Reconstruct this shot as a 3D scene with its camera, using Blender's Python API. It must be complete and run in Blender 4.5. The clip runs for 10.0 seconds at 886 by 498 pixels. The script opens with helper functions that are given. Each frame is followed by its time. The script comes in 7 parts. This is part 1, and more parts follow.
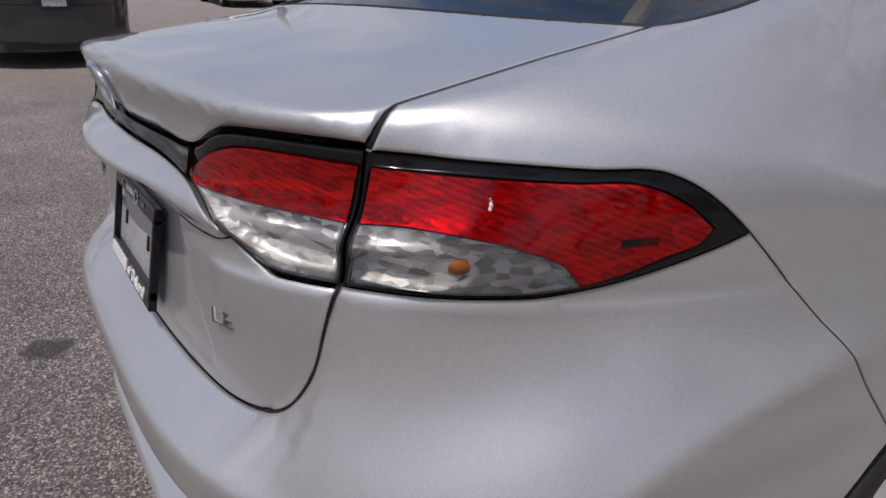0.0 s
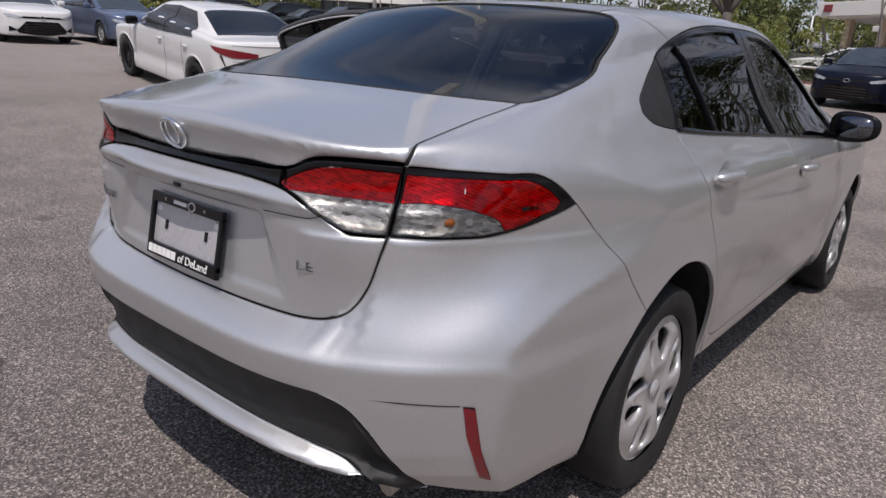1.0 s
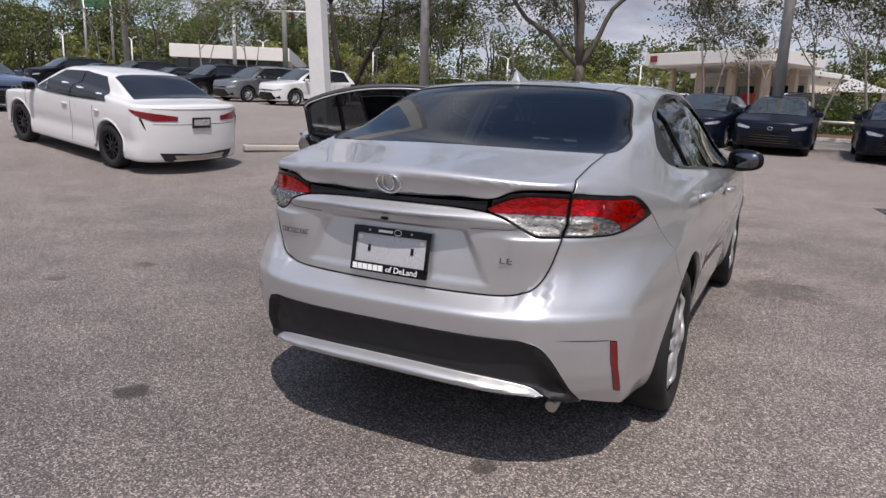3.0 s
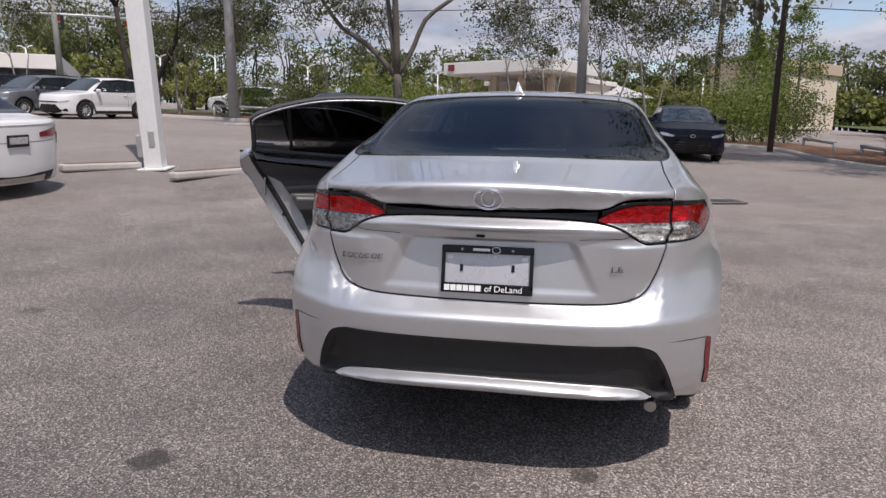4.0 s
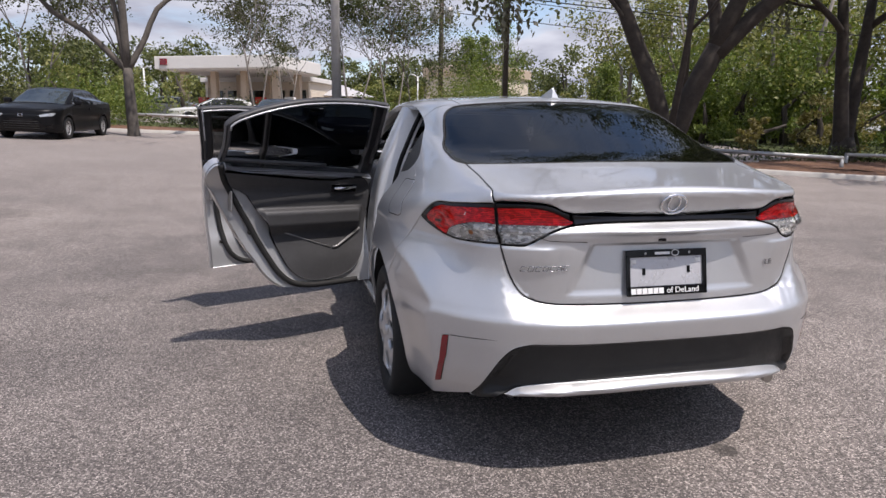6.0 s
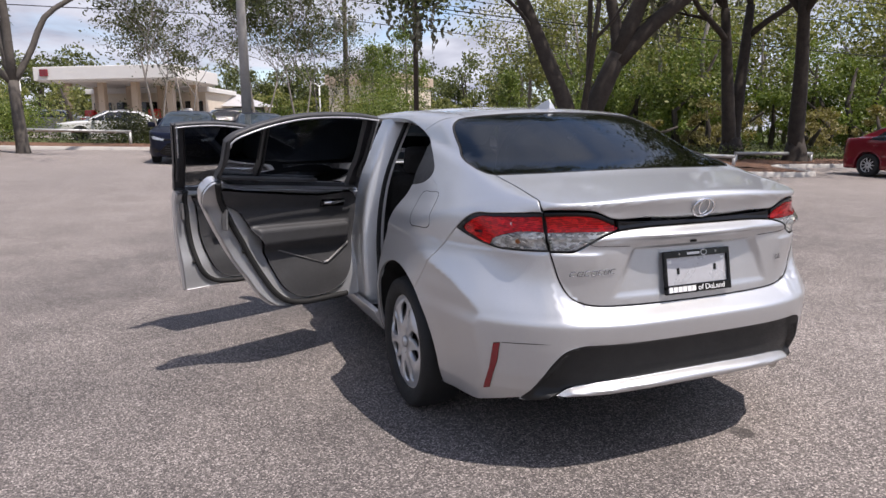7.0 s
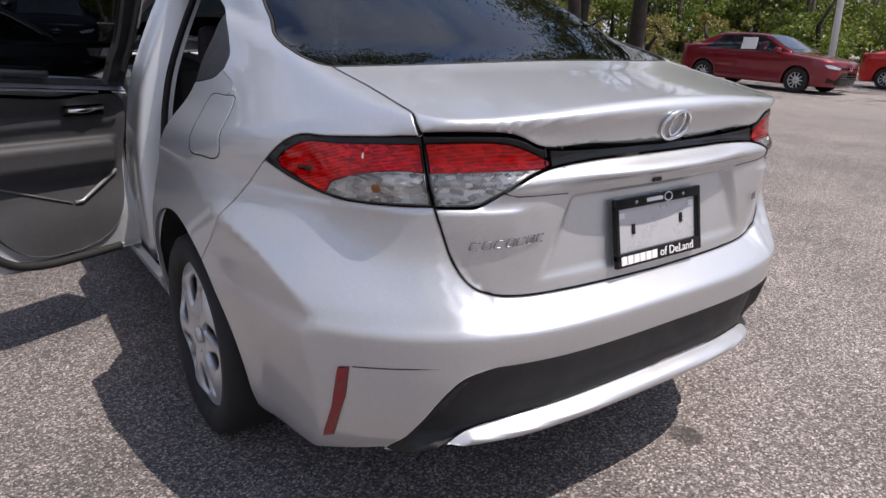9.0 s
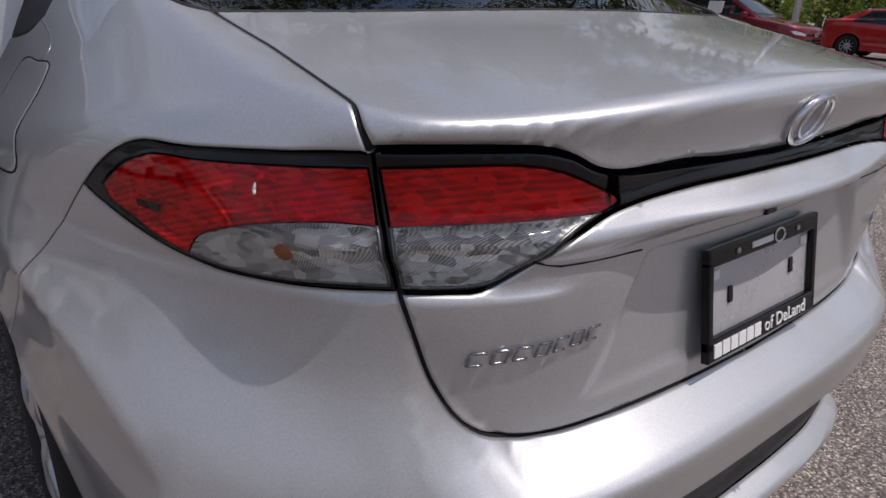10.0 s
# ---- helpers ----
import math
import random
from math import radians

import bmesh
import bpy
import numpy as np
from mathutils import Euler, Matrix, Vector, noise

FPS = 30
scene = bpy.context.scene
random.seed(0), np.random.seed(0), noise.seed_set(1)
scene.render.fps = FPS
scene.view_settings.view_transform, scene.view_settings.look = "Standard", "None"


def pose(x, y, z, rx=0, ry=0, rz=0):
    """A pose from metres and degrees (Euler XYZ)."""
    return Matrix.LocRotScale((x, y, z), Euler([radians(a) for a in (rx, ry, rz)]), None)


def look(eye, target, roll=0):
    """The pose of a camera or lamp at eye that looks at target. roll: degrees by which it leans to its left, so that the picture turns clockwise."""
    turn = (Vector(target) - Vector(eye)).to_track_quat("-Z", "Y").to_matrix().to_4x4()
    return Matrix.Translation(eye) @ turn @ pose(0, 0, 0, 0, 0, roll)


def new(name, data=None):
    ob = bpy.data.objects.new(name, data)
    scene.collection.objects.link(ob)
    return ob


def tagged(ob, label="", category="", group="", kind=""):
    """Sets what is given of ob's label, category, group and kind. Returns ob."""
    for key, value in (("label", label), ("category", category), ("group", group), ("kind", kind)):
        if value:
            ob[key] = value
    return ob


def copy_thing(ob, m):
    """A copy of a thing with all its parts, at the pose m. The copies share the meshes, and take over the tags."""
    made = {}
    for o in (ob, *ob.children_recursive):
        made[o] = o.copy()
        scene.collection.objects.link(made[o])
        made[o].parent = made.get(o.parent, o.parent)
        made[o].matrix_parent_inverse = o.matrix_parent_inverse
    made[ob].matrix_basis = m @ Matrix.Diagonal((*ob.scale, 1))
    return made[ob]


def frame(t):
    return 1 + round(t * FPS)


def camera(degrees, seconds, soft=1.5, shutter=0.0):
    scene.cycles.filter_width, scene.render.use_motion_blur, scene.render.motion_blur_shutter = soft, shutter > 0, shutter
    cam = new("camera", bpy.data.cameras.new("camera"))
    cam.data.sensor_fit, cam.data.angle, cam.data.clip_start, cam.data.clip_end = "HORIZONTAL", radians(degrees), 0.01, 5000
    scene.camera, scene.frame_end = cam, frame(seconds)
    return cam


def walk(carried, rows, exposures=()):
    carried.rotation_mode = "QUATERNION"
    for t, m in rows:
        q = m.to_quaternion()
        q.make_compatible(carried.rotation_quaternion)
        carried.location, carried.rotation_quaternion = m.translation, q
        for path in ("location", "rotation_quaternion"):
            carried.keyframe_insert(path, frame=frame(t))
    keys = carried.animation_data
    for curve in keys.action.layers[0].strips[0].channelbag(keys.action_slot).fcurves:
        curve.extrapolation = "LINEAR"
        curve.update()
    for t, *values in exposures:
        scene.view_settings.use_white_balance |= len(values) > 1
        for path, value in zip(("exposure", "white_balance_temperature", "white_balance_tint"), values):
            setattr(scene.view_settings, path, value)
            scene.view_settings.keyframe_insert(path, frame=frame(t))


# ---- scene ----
from mathutils.geometry import delaunay_2d_cdt

cam = camera(66.9, 10.0)
PATH = [
    (0, (-0.088, -1.165, 1.133), (0.971, 0.387, 0.447), 1.9),
    (0.5, (-0.41, -1.295, 1.174), (0.97, 0.011, 0.549), 4.1),
    (1, (-0.748, -1.473, 1.209), (0.752, -0.271, 0.658), 3.7),
    (1.5, (-1.132, -1.493, 1.229), (0.431, -0.345, 0.737), 2.6),
    (2, (-1.439, -1.595, 1.233), (0.148, -0.476, 0.753), 2.4),
    (2.5, (-1.698, -1.535, 1.237), (-0.062, -0.472, 0.799), 2.5),
    (4, (-2.136, -0.261, 1.233), (-0.201, 0.1, 0.876), 0.7),
    (4.5, (-2.236, 0.147, 1.247), (-0.27, 0.25, 0.894), 0.9),
    (5, (-2.18, 0.576, 1.245), (-0.213, 0.472, 0.895), 1.1),
    (6.5, (-1.924, 1.609, 1.268), (-0.052, 0.999, 0.919), -0.3),
    (7, (-1.881, 1.824, 1.28), (-0.05, 1.093, 0.945), -0.9),
    (7.5, (-1.814, 1.875, 1.278), (-0.012, 1.075, 0.941), -1.0),
    (8, (-1.602, 1.729, 1.255), (0.176, 0.883, 0.904), -1.0),
    (8.5, (-1.266, 1.503, 1.235), (0.443, 0.565, 0.787), 0.3),
    (9, (-0.896, 1.321, 1.19), (0.663, 0.227, 0.581), 0.7),
    (9.5, (-0.577, 1.102, 1.145), (0.918, -0.053, 0.488), 0.8),
    (10, (-0.332, 0.946, 1.142), (1.124, -0.23, 0.437), 1.6),
]
walk(cam, [(t, look(eye, target, roll)) for t, eye, target, roll in PATH],
     [(0, -.30, 6470, 16), (1, -.12, 6475, 16), (2.5, .05, 6480, 16), (4.5, .12, 6480, 16), (6.5, .40, 6480, 16), (7.5, .48, 6480, 16), (8.5, .48, 6480, 16), (9, .42, 6480, 16), (9.5, .0, 6480, 17), (10, -.34, 6480, 17)])

# ---- light: a high sun over a partly cloudy sky ----
SUN = Vector((-0.42, -0.28, 1.0)).normalized()
world = bpy.data.worlds.new("world")
scene.world = world
world.use_nodes = True
nt = world.node_tree


def world_node(kind, **values):
    n = nt.nodes.new("ShaderNode" + kind)
    for k, v in values.items():
        if k in n.inputs:
            n.inputs[k].default_value = v
        else:
            setattr(n, k, v)
    return n


sky = world_node("TexSky", sky_type="NISHITA", sun_disc=False)
sky.sun_elevation, sky.sun_rotation = math.asin(SUN.z), math.atan2(SUN.x, SUN.y)
at = world_node("TexCoord")
split = world_node("SeparateXYZ")
nt.links.new(at.outputs["Generated"], split.inputs[0])
high = world_node("Math", operation="MAXIMUM")
high.inputs[1].default_value = .02
lift = world_node("Math", operation="ADD")
lift.inputs[1].default_value = .16
nt.links.new(split.outputs[2], high.inputs[0])
nt.links.new(high.outputs[0], lift.inputs[0])
flatten = world_node("CombineXYZ")
for k in (0, 1):
    over = world_node("Math", operation="DIVIDE")
    nt.links.new(split.outputs[k], over.inputs[0])
    nt.links.new(lift.outputs[0], over.inputs[1])
    nt.links.new(over.outputs[0], flatten.inputs[k])
puff = world_node("TexNoise", Scale=1.15, Detail=9.0, Roughness=.56, Distortion=.35)
nt.links.new(flatten.outputs[0], puff.inputs["Vector"])
cover = world_node("ValToRGB")
cover.color_ramp.elements[0].position, cover.color_ramp.elements[1].position = .31, .50
# clearer overhead than near the horizon
thin = world_node("Math", operation="MULTIPLY_ADD")
thin.inputs[1].default_value = -.17
nt.links.new(high.outputs[0], thin.inputs[0])
nt.links.new(puff.outputs["Fac"], thin.inputs[2])
nt.links.new(thin.outputs[0], cover.inputs[0])
shade = world_node("TexNoise", Scale=2.3, Detail=6.0, Roughness=.5)
nt.links.new(flatten.outputs[0], shade.inputs["Vector"])
tone = world_node("ValToRGB")
tone.color_ramp.elements[0].position, tone.color_ramp.elements[0].color = .32, (2.25, 2.4, 2.95, 1)
tone.color_ramp.elements[1].position, tone.color_ramp.elements[1].color = .68, (4.3, 4.5, 4.95, 1)
nt.links.new(shade.outputs["Fac"], tone.inputs[0])
blend = world_node("MixRGB")
nt.links.new(cover.outputs[0], blend.inputs[0])
nt.links.new(sky.outputs[0], blend.inputs[1])
nt.links.new(tone.outputs[0], blend.inputs[2])
nt.links.new(blend.outputs[0], nt.nodes["Background"].inputs[0])
nt.nodes["Background"].inputs[1].default_value = 0.14
sun = new("sun", bpy.data.lights.new("sun", "SUN"))
sun.data.energy, sun.data.angle, sun.data.color = 3.85, radians(0.5), (1, .94, .86)
sun.matrix_world = look((0, 0, 20), Vector((0, 0, 20)) - SUN)

# ---- materials ----
class Nodes:
    """Short hand for a material's nodes."""

    def __init__(self, name):
        self.m = bpy.data.materials.new(name)
        self.m.use_nodes = True
        self.t = self.m.node_tree
        self.b = self.t.nodes["Principled BSDF"]
        self.out = self.t.nodes["Material Output"]

    def add(self, kind, **values):
        n = self.t.nodes.new("ShaderNode" + kind)
        for k, v in values.items():
            if k in n.inputs:
                n.inputs[k].default_value = v
            else:
                setattr(n, k, v)
        return n

    def link(self, a, b):
        self.t.links.new(a, b)
        return self

    def where(self, scale=1.0, generated=False):
        c = self.add("TexCoord")
        m = self.add("Mapping")
        m.inputs["Scale"].default_value = (scale, scale, scale) if not hasattr(scale, "__len__") else scale
        self.link(c.outputs["Object"], m.inputs[0])
        return m.outputs[0]

    def noise(self, scale, detail=4, rough=.6, at=None):
        n = self.add("TexNoise", Scale=scale, Detail=detail, Roughness=rough)
        self.link(at or self.where(), n.inputs["Vector"])
        return n.outputs["Fac"]

    def ramp(self, fac, *stops):
        r = self.add("ValToRGB")
        e = r.color_ramp.elements
        while len(e) < len(stops):
            e.new(.5)
        for k, (at, col) in zip(e, stops):
            k.position = at
            k.color = (*col, 1) if hasattr(col, "__len__") else (col, col, col, 1)
        self.link(fac, r.inputs[0])
        return r.outputs[0]

    def mix(self, fac, a, b, kind="MIX"):
        n = self.add("MixRGB", blend_type=kind)
        for v, s in ((fac, 0), (a, 1), (b, 2)):
            if hasattr(v, "is_linked"):
                self.link(v, n.inputs[s])
            else:
                n.inputs[s].default_value = v if s == 0 else (*v, 1)
        return n.outputs[0]

    def bump(self, height, strength=.3, distance=.01, after=None):
        n = self.add("Bump", Strength=strength, Distance=distance)
        self.link(height, n.inputs["Height"])
        if after:
            self.link(after, n.inputs["Normal"])
        self.link(n.outputs[0], self.b.inputs["Normal"])
        return n.outputs[0]

    def set(self, **values):
        for k, v in values.items():
            i = self.b.inputs[k.replace("_", " ")]
            if hasattr(v, "is_linked"):
                self.link(v, i)
            else:
                i.default_value = (*v, 1) if hasattr(v, "__len__") and len(v) == 3 else v
        return self


def plain(name, col, rough=.5, metal=0.0, spread=.12, scale=6, bump=0.0, bump_scale=80, coat=0.0):
    """A surface of one colour with soft stains at two scales and fine relief."""
    n = Nodes(name)
    dark, light = [max(c * (1 - spread), 0) for c in col], [min(c * (1 + spread), 1) for c in col]
    f = n.mix(.4, n.noise(scale, 5), n.noise(scale * 9, 3))
    n.set(Base_Color=n.ramp(f, (.3, dark), (.7, light)), Roughness=n.ramp(n.noise(scale * 2.3), (.3, max(rough - .07, .02)), (.7, min(rough + .07, 1))), Metallic=metal)
    if coat:
        n.set(Coat_Weight=coat, Coat_Roughness=.03)
    if bump:
        n.bump(n.noise(bump_scale, 3), bump, .004)
    return n.m


def paint(name, col, metal=.0, flake=.0, rough=.35, dusty=.10, coat=1.0):
    """Car paint: a base with fine flakes under clear lacquer, with a little dust."""
    n = Nodes(name)
    f = n.add("TexVoronoi", Scale=900.0)
    n.link(n.where(), f.inputs["Vector"])
    sparkle = n.ramp(f.outputs["Color"], (.1, [c * (1 - flake) for c in col]), (.9, [min(c * (1 + flake), 1) for c in col]))
    dust = n.ramp(n.noise(3.1, 6, .65), (.45, 0), (.85, dusty))
    n.set(Base_Color=n.mix(dust, sparkle, (.42, .40, .37)), Metallic=metal, Roughness=n.ramp(n.noise(2.2, 5), (.3, rough - .03), (.75, rough + .05)),
          Specular_IOR_Level=.5 if metal > .4 else .15, Coat_Weight=coat, Coat_Roughness=n.ramp(n.noise(1.7, 6), (.35, .025), (.8, .07)), Coat_IOR=1.5)
    return n.m


def pane(name, tint, gloss=.015, ior=1.5, body_col=None, part_of=0.0):
    """Thin glass or clear plastic: tinted where one looks through, mirror-like by Fresnel."""
    n = Nodes(name)
    n.t.nodes.remove(n.b)
    clear, shine, mix = n.add("BsdfTransparent", Color=(*tint, 1)), n.add("BsdfGlossy", Roughness=gloss, Color=(.9, .93, .95, 1)), n.add("MixShader")
    fres = n.add("Fresnel", IOR=ior)
    through_it = clear.outputs[0]
    if body_col:
        tint_in, soft = n.add("MixShader"), n.add("BsdfDiffuse", Color=(*body_col, 1))
        tint_in.inputs[0].default_value = part_of
        n.link(clear.outputs[0], tint_in.inputs[1]).link(soft.outputs[0], tint_in.inputs[2])
        through_it = tint_in.outputs[0]
    n.link(fres.outputs[0], mix.inputs[0]).link(through_it, mix.inputs[1]).link(shine.outputs[0], mix.inputs[2]).link(mix.outputs[0], n.out.inputs[0])
    return n.m


SILVER = paint("silver_paint", (.585, .593, .60), metal=.75, flake=.09, rough=.42, dusty=.05)
WHITE_PAINT = paint("white_paint", (.70, .70, .69), metal=0, flake=0, rough=.3)
BLUE_PAINT = paint("slate_blue_paint", (.10, .13, .21), metal=.5, flake=.15)
GREY_PAINT = paint("grey_paint", (.20, .21, .22), metal=.6, flake=.15)
NAVY_PAINT = paint("dark_navy_paint", (.005, .007, .018), metal=0, flake=.2, dusty=.002, coat=.15)
GRAPHITE_PAINT = paint("graphite_paint", (.05, .05, .052), metal=.5, flake=.2, dusty=.02)
BLACK_PAINT = paint("black_paint", (.005, .005, .006), metal=0, flake=.1, dusty=.002, coat=.12)
MAROON_PAINT = paint("maroon_paint", (.17, .008, .016), metal=.35, flake=.15, dusty=.03)
RED_PAINT = paint("red_paint", (.50, .02, .015), metal=.1, flake=.1)
GLOSS_BLACK = plain("gloss_black", (.006, .006, .007), .09, spread=.2)
GLOSS_BLACK.node_tree.nodes["Principled BSDF"].inputs["Specular IOR Level"].default_value = .32
BLACK_PLASTIC = plain("black_plastic", (.013, .013, .013), .55, spread=.25, bump=.35, bump_scale=420)
RUBBER = plain("rubber", (.011, .011, .011), .75, spread=.3, bump=.3, bump_scale=160)
DARK = plain("dark_void", (.006, .006, .006), .9)
TRIM = plain("door_trim", (.048, .048, .05), .46, spread=.2, bump=.25, bump_scale=300)
CLOTH = plain("seat_cloth", (.02, .02, .021), .85, spread=.3, bump=.4, bump_scale=220)
DARK_CHROME = plain("letter_chrome", (.34, .34, .35), .14, 1.0, spread=.1)
MIRROR = plain("mirror_glass", (.16, .17, .19), .04, 1.0, spread=.03)
CHROME = plain("chrome", (.80, .80, .81), .09, 1.0, spread=.05)
STEEL = plain("bare_steel", (.45, .44, .42), .35, 1.0, spread=.2)
COVER_SILVER = plain("wheel_cover_silver", (.56, .56, .56), .34, .55, spread=.08, coat=.4)
TINTED = pane("tinted_glass", (.055, .06, .07))
SIDE_GLASS = pane("side_glass", (.05, .055, .06), ior=1.42)
LIGHT_GLASS = pane("light_glass", (.30, .34, .33))
RED_LENS = pane("red_lens", (.98, .014, .024), .015, 1.42, (.72, .008, .014), .05)
CLEAR_LENS = pane("clear_lens", (.95, .95, .94), .01, 1.35)
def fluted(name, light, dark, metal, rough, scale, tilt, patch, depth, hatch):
    """A lamp's reflector: fine slanting flutes over broad facets with glints painted as colour."""
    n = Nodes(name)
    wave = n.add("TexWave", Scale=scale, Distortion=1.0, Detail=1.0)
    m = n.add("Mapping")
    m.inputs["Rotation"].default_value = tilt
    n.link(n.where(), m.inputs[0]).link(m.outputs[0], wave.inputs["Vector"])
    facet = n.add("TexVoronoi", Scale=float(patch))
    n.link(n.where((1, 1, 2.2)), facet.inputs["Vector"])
    # bright and dim spots of reflected light go into the base colour
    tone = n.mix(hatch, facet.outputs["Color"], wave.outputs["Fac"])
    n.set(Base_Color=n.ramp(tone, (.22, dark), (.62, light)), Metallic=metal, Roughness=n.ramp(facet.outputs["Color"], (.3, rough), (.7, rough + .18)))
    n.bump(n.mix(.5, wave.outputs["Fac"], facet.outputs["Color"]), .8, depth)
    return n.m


LAMP_GREY = plain("lamp_bezel_grey", (.20, .20, .20), .3, .6, spread=.1)
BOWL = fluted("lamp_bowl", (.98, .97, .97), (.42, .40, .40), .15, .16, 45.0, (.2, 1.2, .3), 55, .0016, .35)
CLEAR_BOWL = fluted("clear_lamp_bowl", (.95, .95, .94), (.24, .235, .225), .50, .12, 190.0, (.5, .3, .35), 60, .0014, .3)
AMBER = plain("amber_bulb", (.36, .11, .02), .15, spread=.1)
RED_PLASTIC = plain("red_reflector", (.19, .006, .012), .18, spread=.15, coat=.6, bump=.3, bump_scale=500)
PLATE_FACE = plain("plate_backing", (.52, .52, .54), .3, .35, spread=.08)
WHITE_LETTERS = plain("white_letters", (.8, .8, .79), .45, spread=.04)
PAPER = plain("white_paper", (.75, .75, .72), .7, spread=.05)
HEADLAMP = plain("headlamp", (.50, .52, .54), .06, .5, spread=.5, scale=14, coat=1.0)

# ---- the lot ----
def slope(x, y):
    """The height of the ground: level under the sedan, rising ahead and to its left."""
    r = math.hypot(x - 1.5, y)
    s = min(max((r - 4) / 9, 0), 1)
    return s * s * (3 - 2 * s) * (0.032 * x + 0.030 * y + .006 * math.sqrt(y * y + 4) - .012)


def asphalt():
    """Old asphalt: pale and dark stones in a grey binder, broad stains, oil spots."""
    n = Nodes("asphalt")
    at = n.where()
    stone = n.add("TexVoronoi", Scale=165.0)
    grit = n.add("TexVoronoi", Scale=330.0)
    edge = n.add("TexVoronoi", Scale=165.0, feature="DISTANCE_TO_EDGE")
    for v in (stone, grit, edge):
        n.link(at, v.inputs["Vector"])
    col = n.ramp(stone.outputs["Color"], (.12, (.032, .030, .029)), (.36, (.135, .126, .120)), (.64, (.31, .29, .272)), (.88, (.86, .81, .75)))
    fine = n.ramp(grit.outputs["Color"], (.1, (.075, .071, .068)), (.85, (.38, .36, .335)))
    base = n.mix(.22, col, fine)
    base = n.mix(n.ramp(edge.outputs["Distance"], (.02, .55), (.10, 0)), base, (.05, .048, .046))
    # broad uneven tone; paler and less grainy further off the sedan
    broad = n.ramp(n.noise(.16, 6, .6, at), (.36, (.74, .74, .74)), (.62, (1.14, 1.12, 1.09)))
    base = n.mix(1.0, base, broad, "MULTIPLY")
    base = n.mix(1.0, base, n.ramp(n.noise(1.3, 5, .65, at), (.33, (.80, .80, .80)), (.6, (1.05, 1.05, 1.05))), "MULTIPLY")
    # blend by distance towards one even, paler tone
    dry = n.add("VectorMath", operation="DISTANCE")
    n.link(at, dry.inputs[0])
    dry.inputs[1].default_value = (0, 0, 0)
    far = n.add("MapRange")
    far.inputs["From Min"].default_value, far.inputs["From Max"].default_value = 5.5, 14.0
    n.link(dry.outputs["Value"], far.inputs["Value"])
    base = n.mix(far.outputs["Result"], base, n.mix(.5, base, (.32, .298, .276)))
    wob = n.add("TexNoise", Scale=7.0, Detail=5.0)
    n.link(at, wob.inputs["Vector"])
    for x, y, r, k in ((-.05, 1.22, .062, .8), (.95, 3.33, .05, .45), (.16, -.36, .036, .7), (3.75, -1.25, .24, .40), (-1.2, 1.5, .13, .3), (1.6, 3.2, .06, .4), (-.6, -2.3, .08, .3), (7.5, 5.2, .5, .25), (-.35, 2.7, .10, .35)):
        d = n.add("VectorMath", operation="DISTANCE")
        n.link(at, d.inputs[0])
        d.inputs[1].default_value = (x, y, 0)
        m = n.add("Math", operation="MULTIPLY_ADD")
        n.link(wob.outputs["Fac"], m.inputs[0])
        m.inputs[1].default_value = -r * 2.2
        n.link(d.outputs["Value"], m.inputs[2])
        base = n.mix(n.ramp(m.outputs[0], (0, k), (max(r * .4, .012), 0)), base, (.035, .033, .03))
    base = n.mix(1.0, base, (.96, .905, .90), "MULTIPLY")
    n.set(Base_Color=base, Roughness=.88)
    h = n.mix(.5, n.ramp(edge.outputs["Distance"], (0, 0), (.18, 1)), n.noise(260, 2, .5, at))
    n.bump(h, .7, .007)
    return n.m


xs = sorted({*np.round(np.linspace(-12, 30, 85), 3), *np.linspace(-160, -12, 22), *np.linspace(30, 420, 40)})
ys = sorted({*np.round(np.linspace(-24, 30, 90), 3), *np.linspace(-320, -24, 34), *np.linspace(30, 320, 34)})
verts = [(x, y, slope(min(x, 60), max(min(y, 50), -50))) for x in xs for y in ys]
faces = [(i * len(ys) + k, (i + 1) * len(ys) + k, (i + 1) * len(ys) + k + 1, i * len(ys) + k + 1) for i in range(len(xs) - 1) for k in range(len(ys) - 1)]
lot = bpy.data.meshes.new("ground")
lot.from_pydata([tuple(map(float, v)) for v in verts], [], faces)
lot.polygons.foreach_set("use_smooth", [True] * len(lot.polygons))
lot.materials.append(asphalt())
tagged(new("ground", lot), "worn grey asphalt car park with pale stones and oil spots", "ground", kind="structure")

# ---- the shape of the sedan's body: x ahead from the tail, y to its left, z up; outside where the value is positive ----
def ramp(v):
    v = np.clip(v, 0, 1)
    return v * v * (3 - 2 * v)


def smax(a, b, k):
    h = np.maximum(k - np.abs(a - b), 0) / k
    return np.maximum(a, b) + h * h * k / 4


def smin(a, b, k):
    return -smax(-a, -b, k)


TAIL_Z = np.array([.15, .20, .28, .34, .40, .50, .575, .598, .612, .626])
TAIL_X = np.array([.30, .21, .118, .066, .040, .020, .011, .009, .012, .017])
# how far the dark insert lies back from the bumper, and the painted lip below it
INSERT_Z = np.array([.30, .322, .340, .36, .374, .382, .42, .50, .518, .527])
INSERT_X = np.array([.004, -.006, -.026, -.026, .000, .026, .034, .032, .028, .000])
LID_Z = np.array([.60, .65, .70, .78, .85, .872, .888, .908, .921, .929, .942, .962, .970, 1.0, 1.035, 1.05, 1.057, 1.09])
LID_X = np.array([.082, .082, .083, .084, .085, .0845, .084, .083, .087, .093, .095, .092, .081, .071, .056, .060, .066, .070])
LAMP_X = np.interp(LID_Z, [.60, .65, .70, .78, .85, .97, 1.0, 1.035, 1.05, 1.057], [.08, .078, .073, .066, .060, .071, .071, .056, .060, .066])
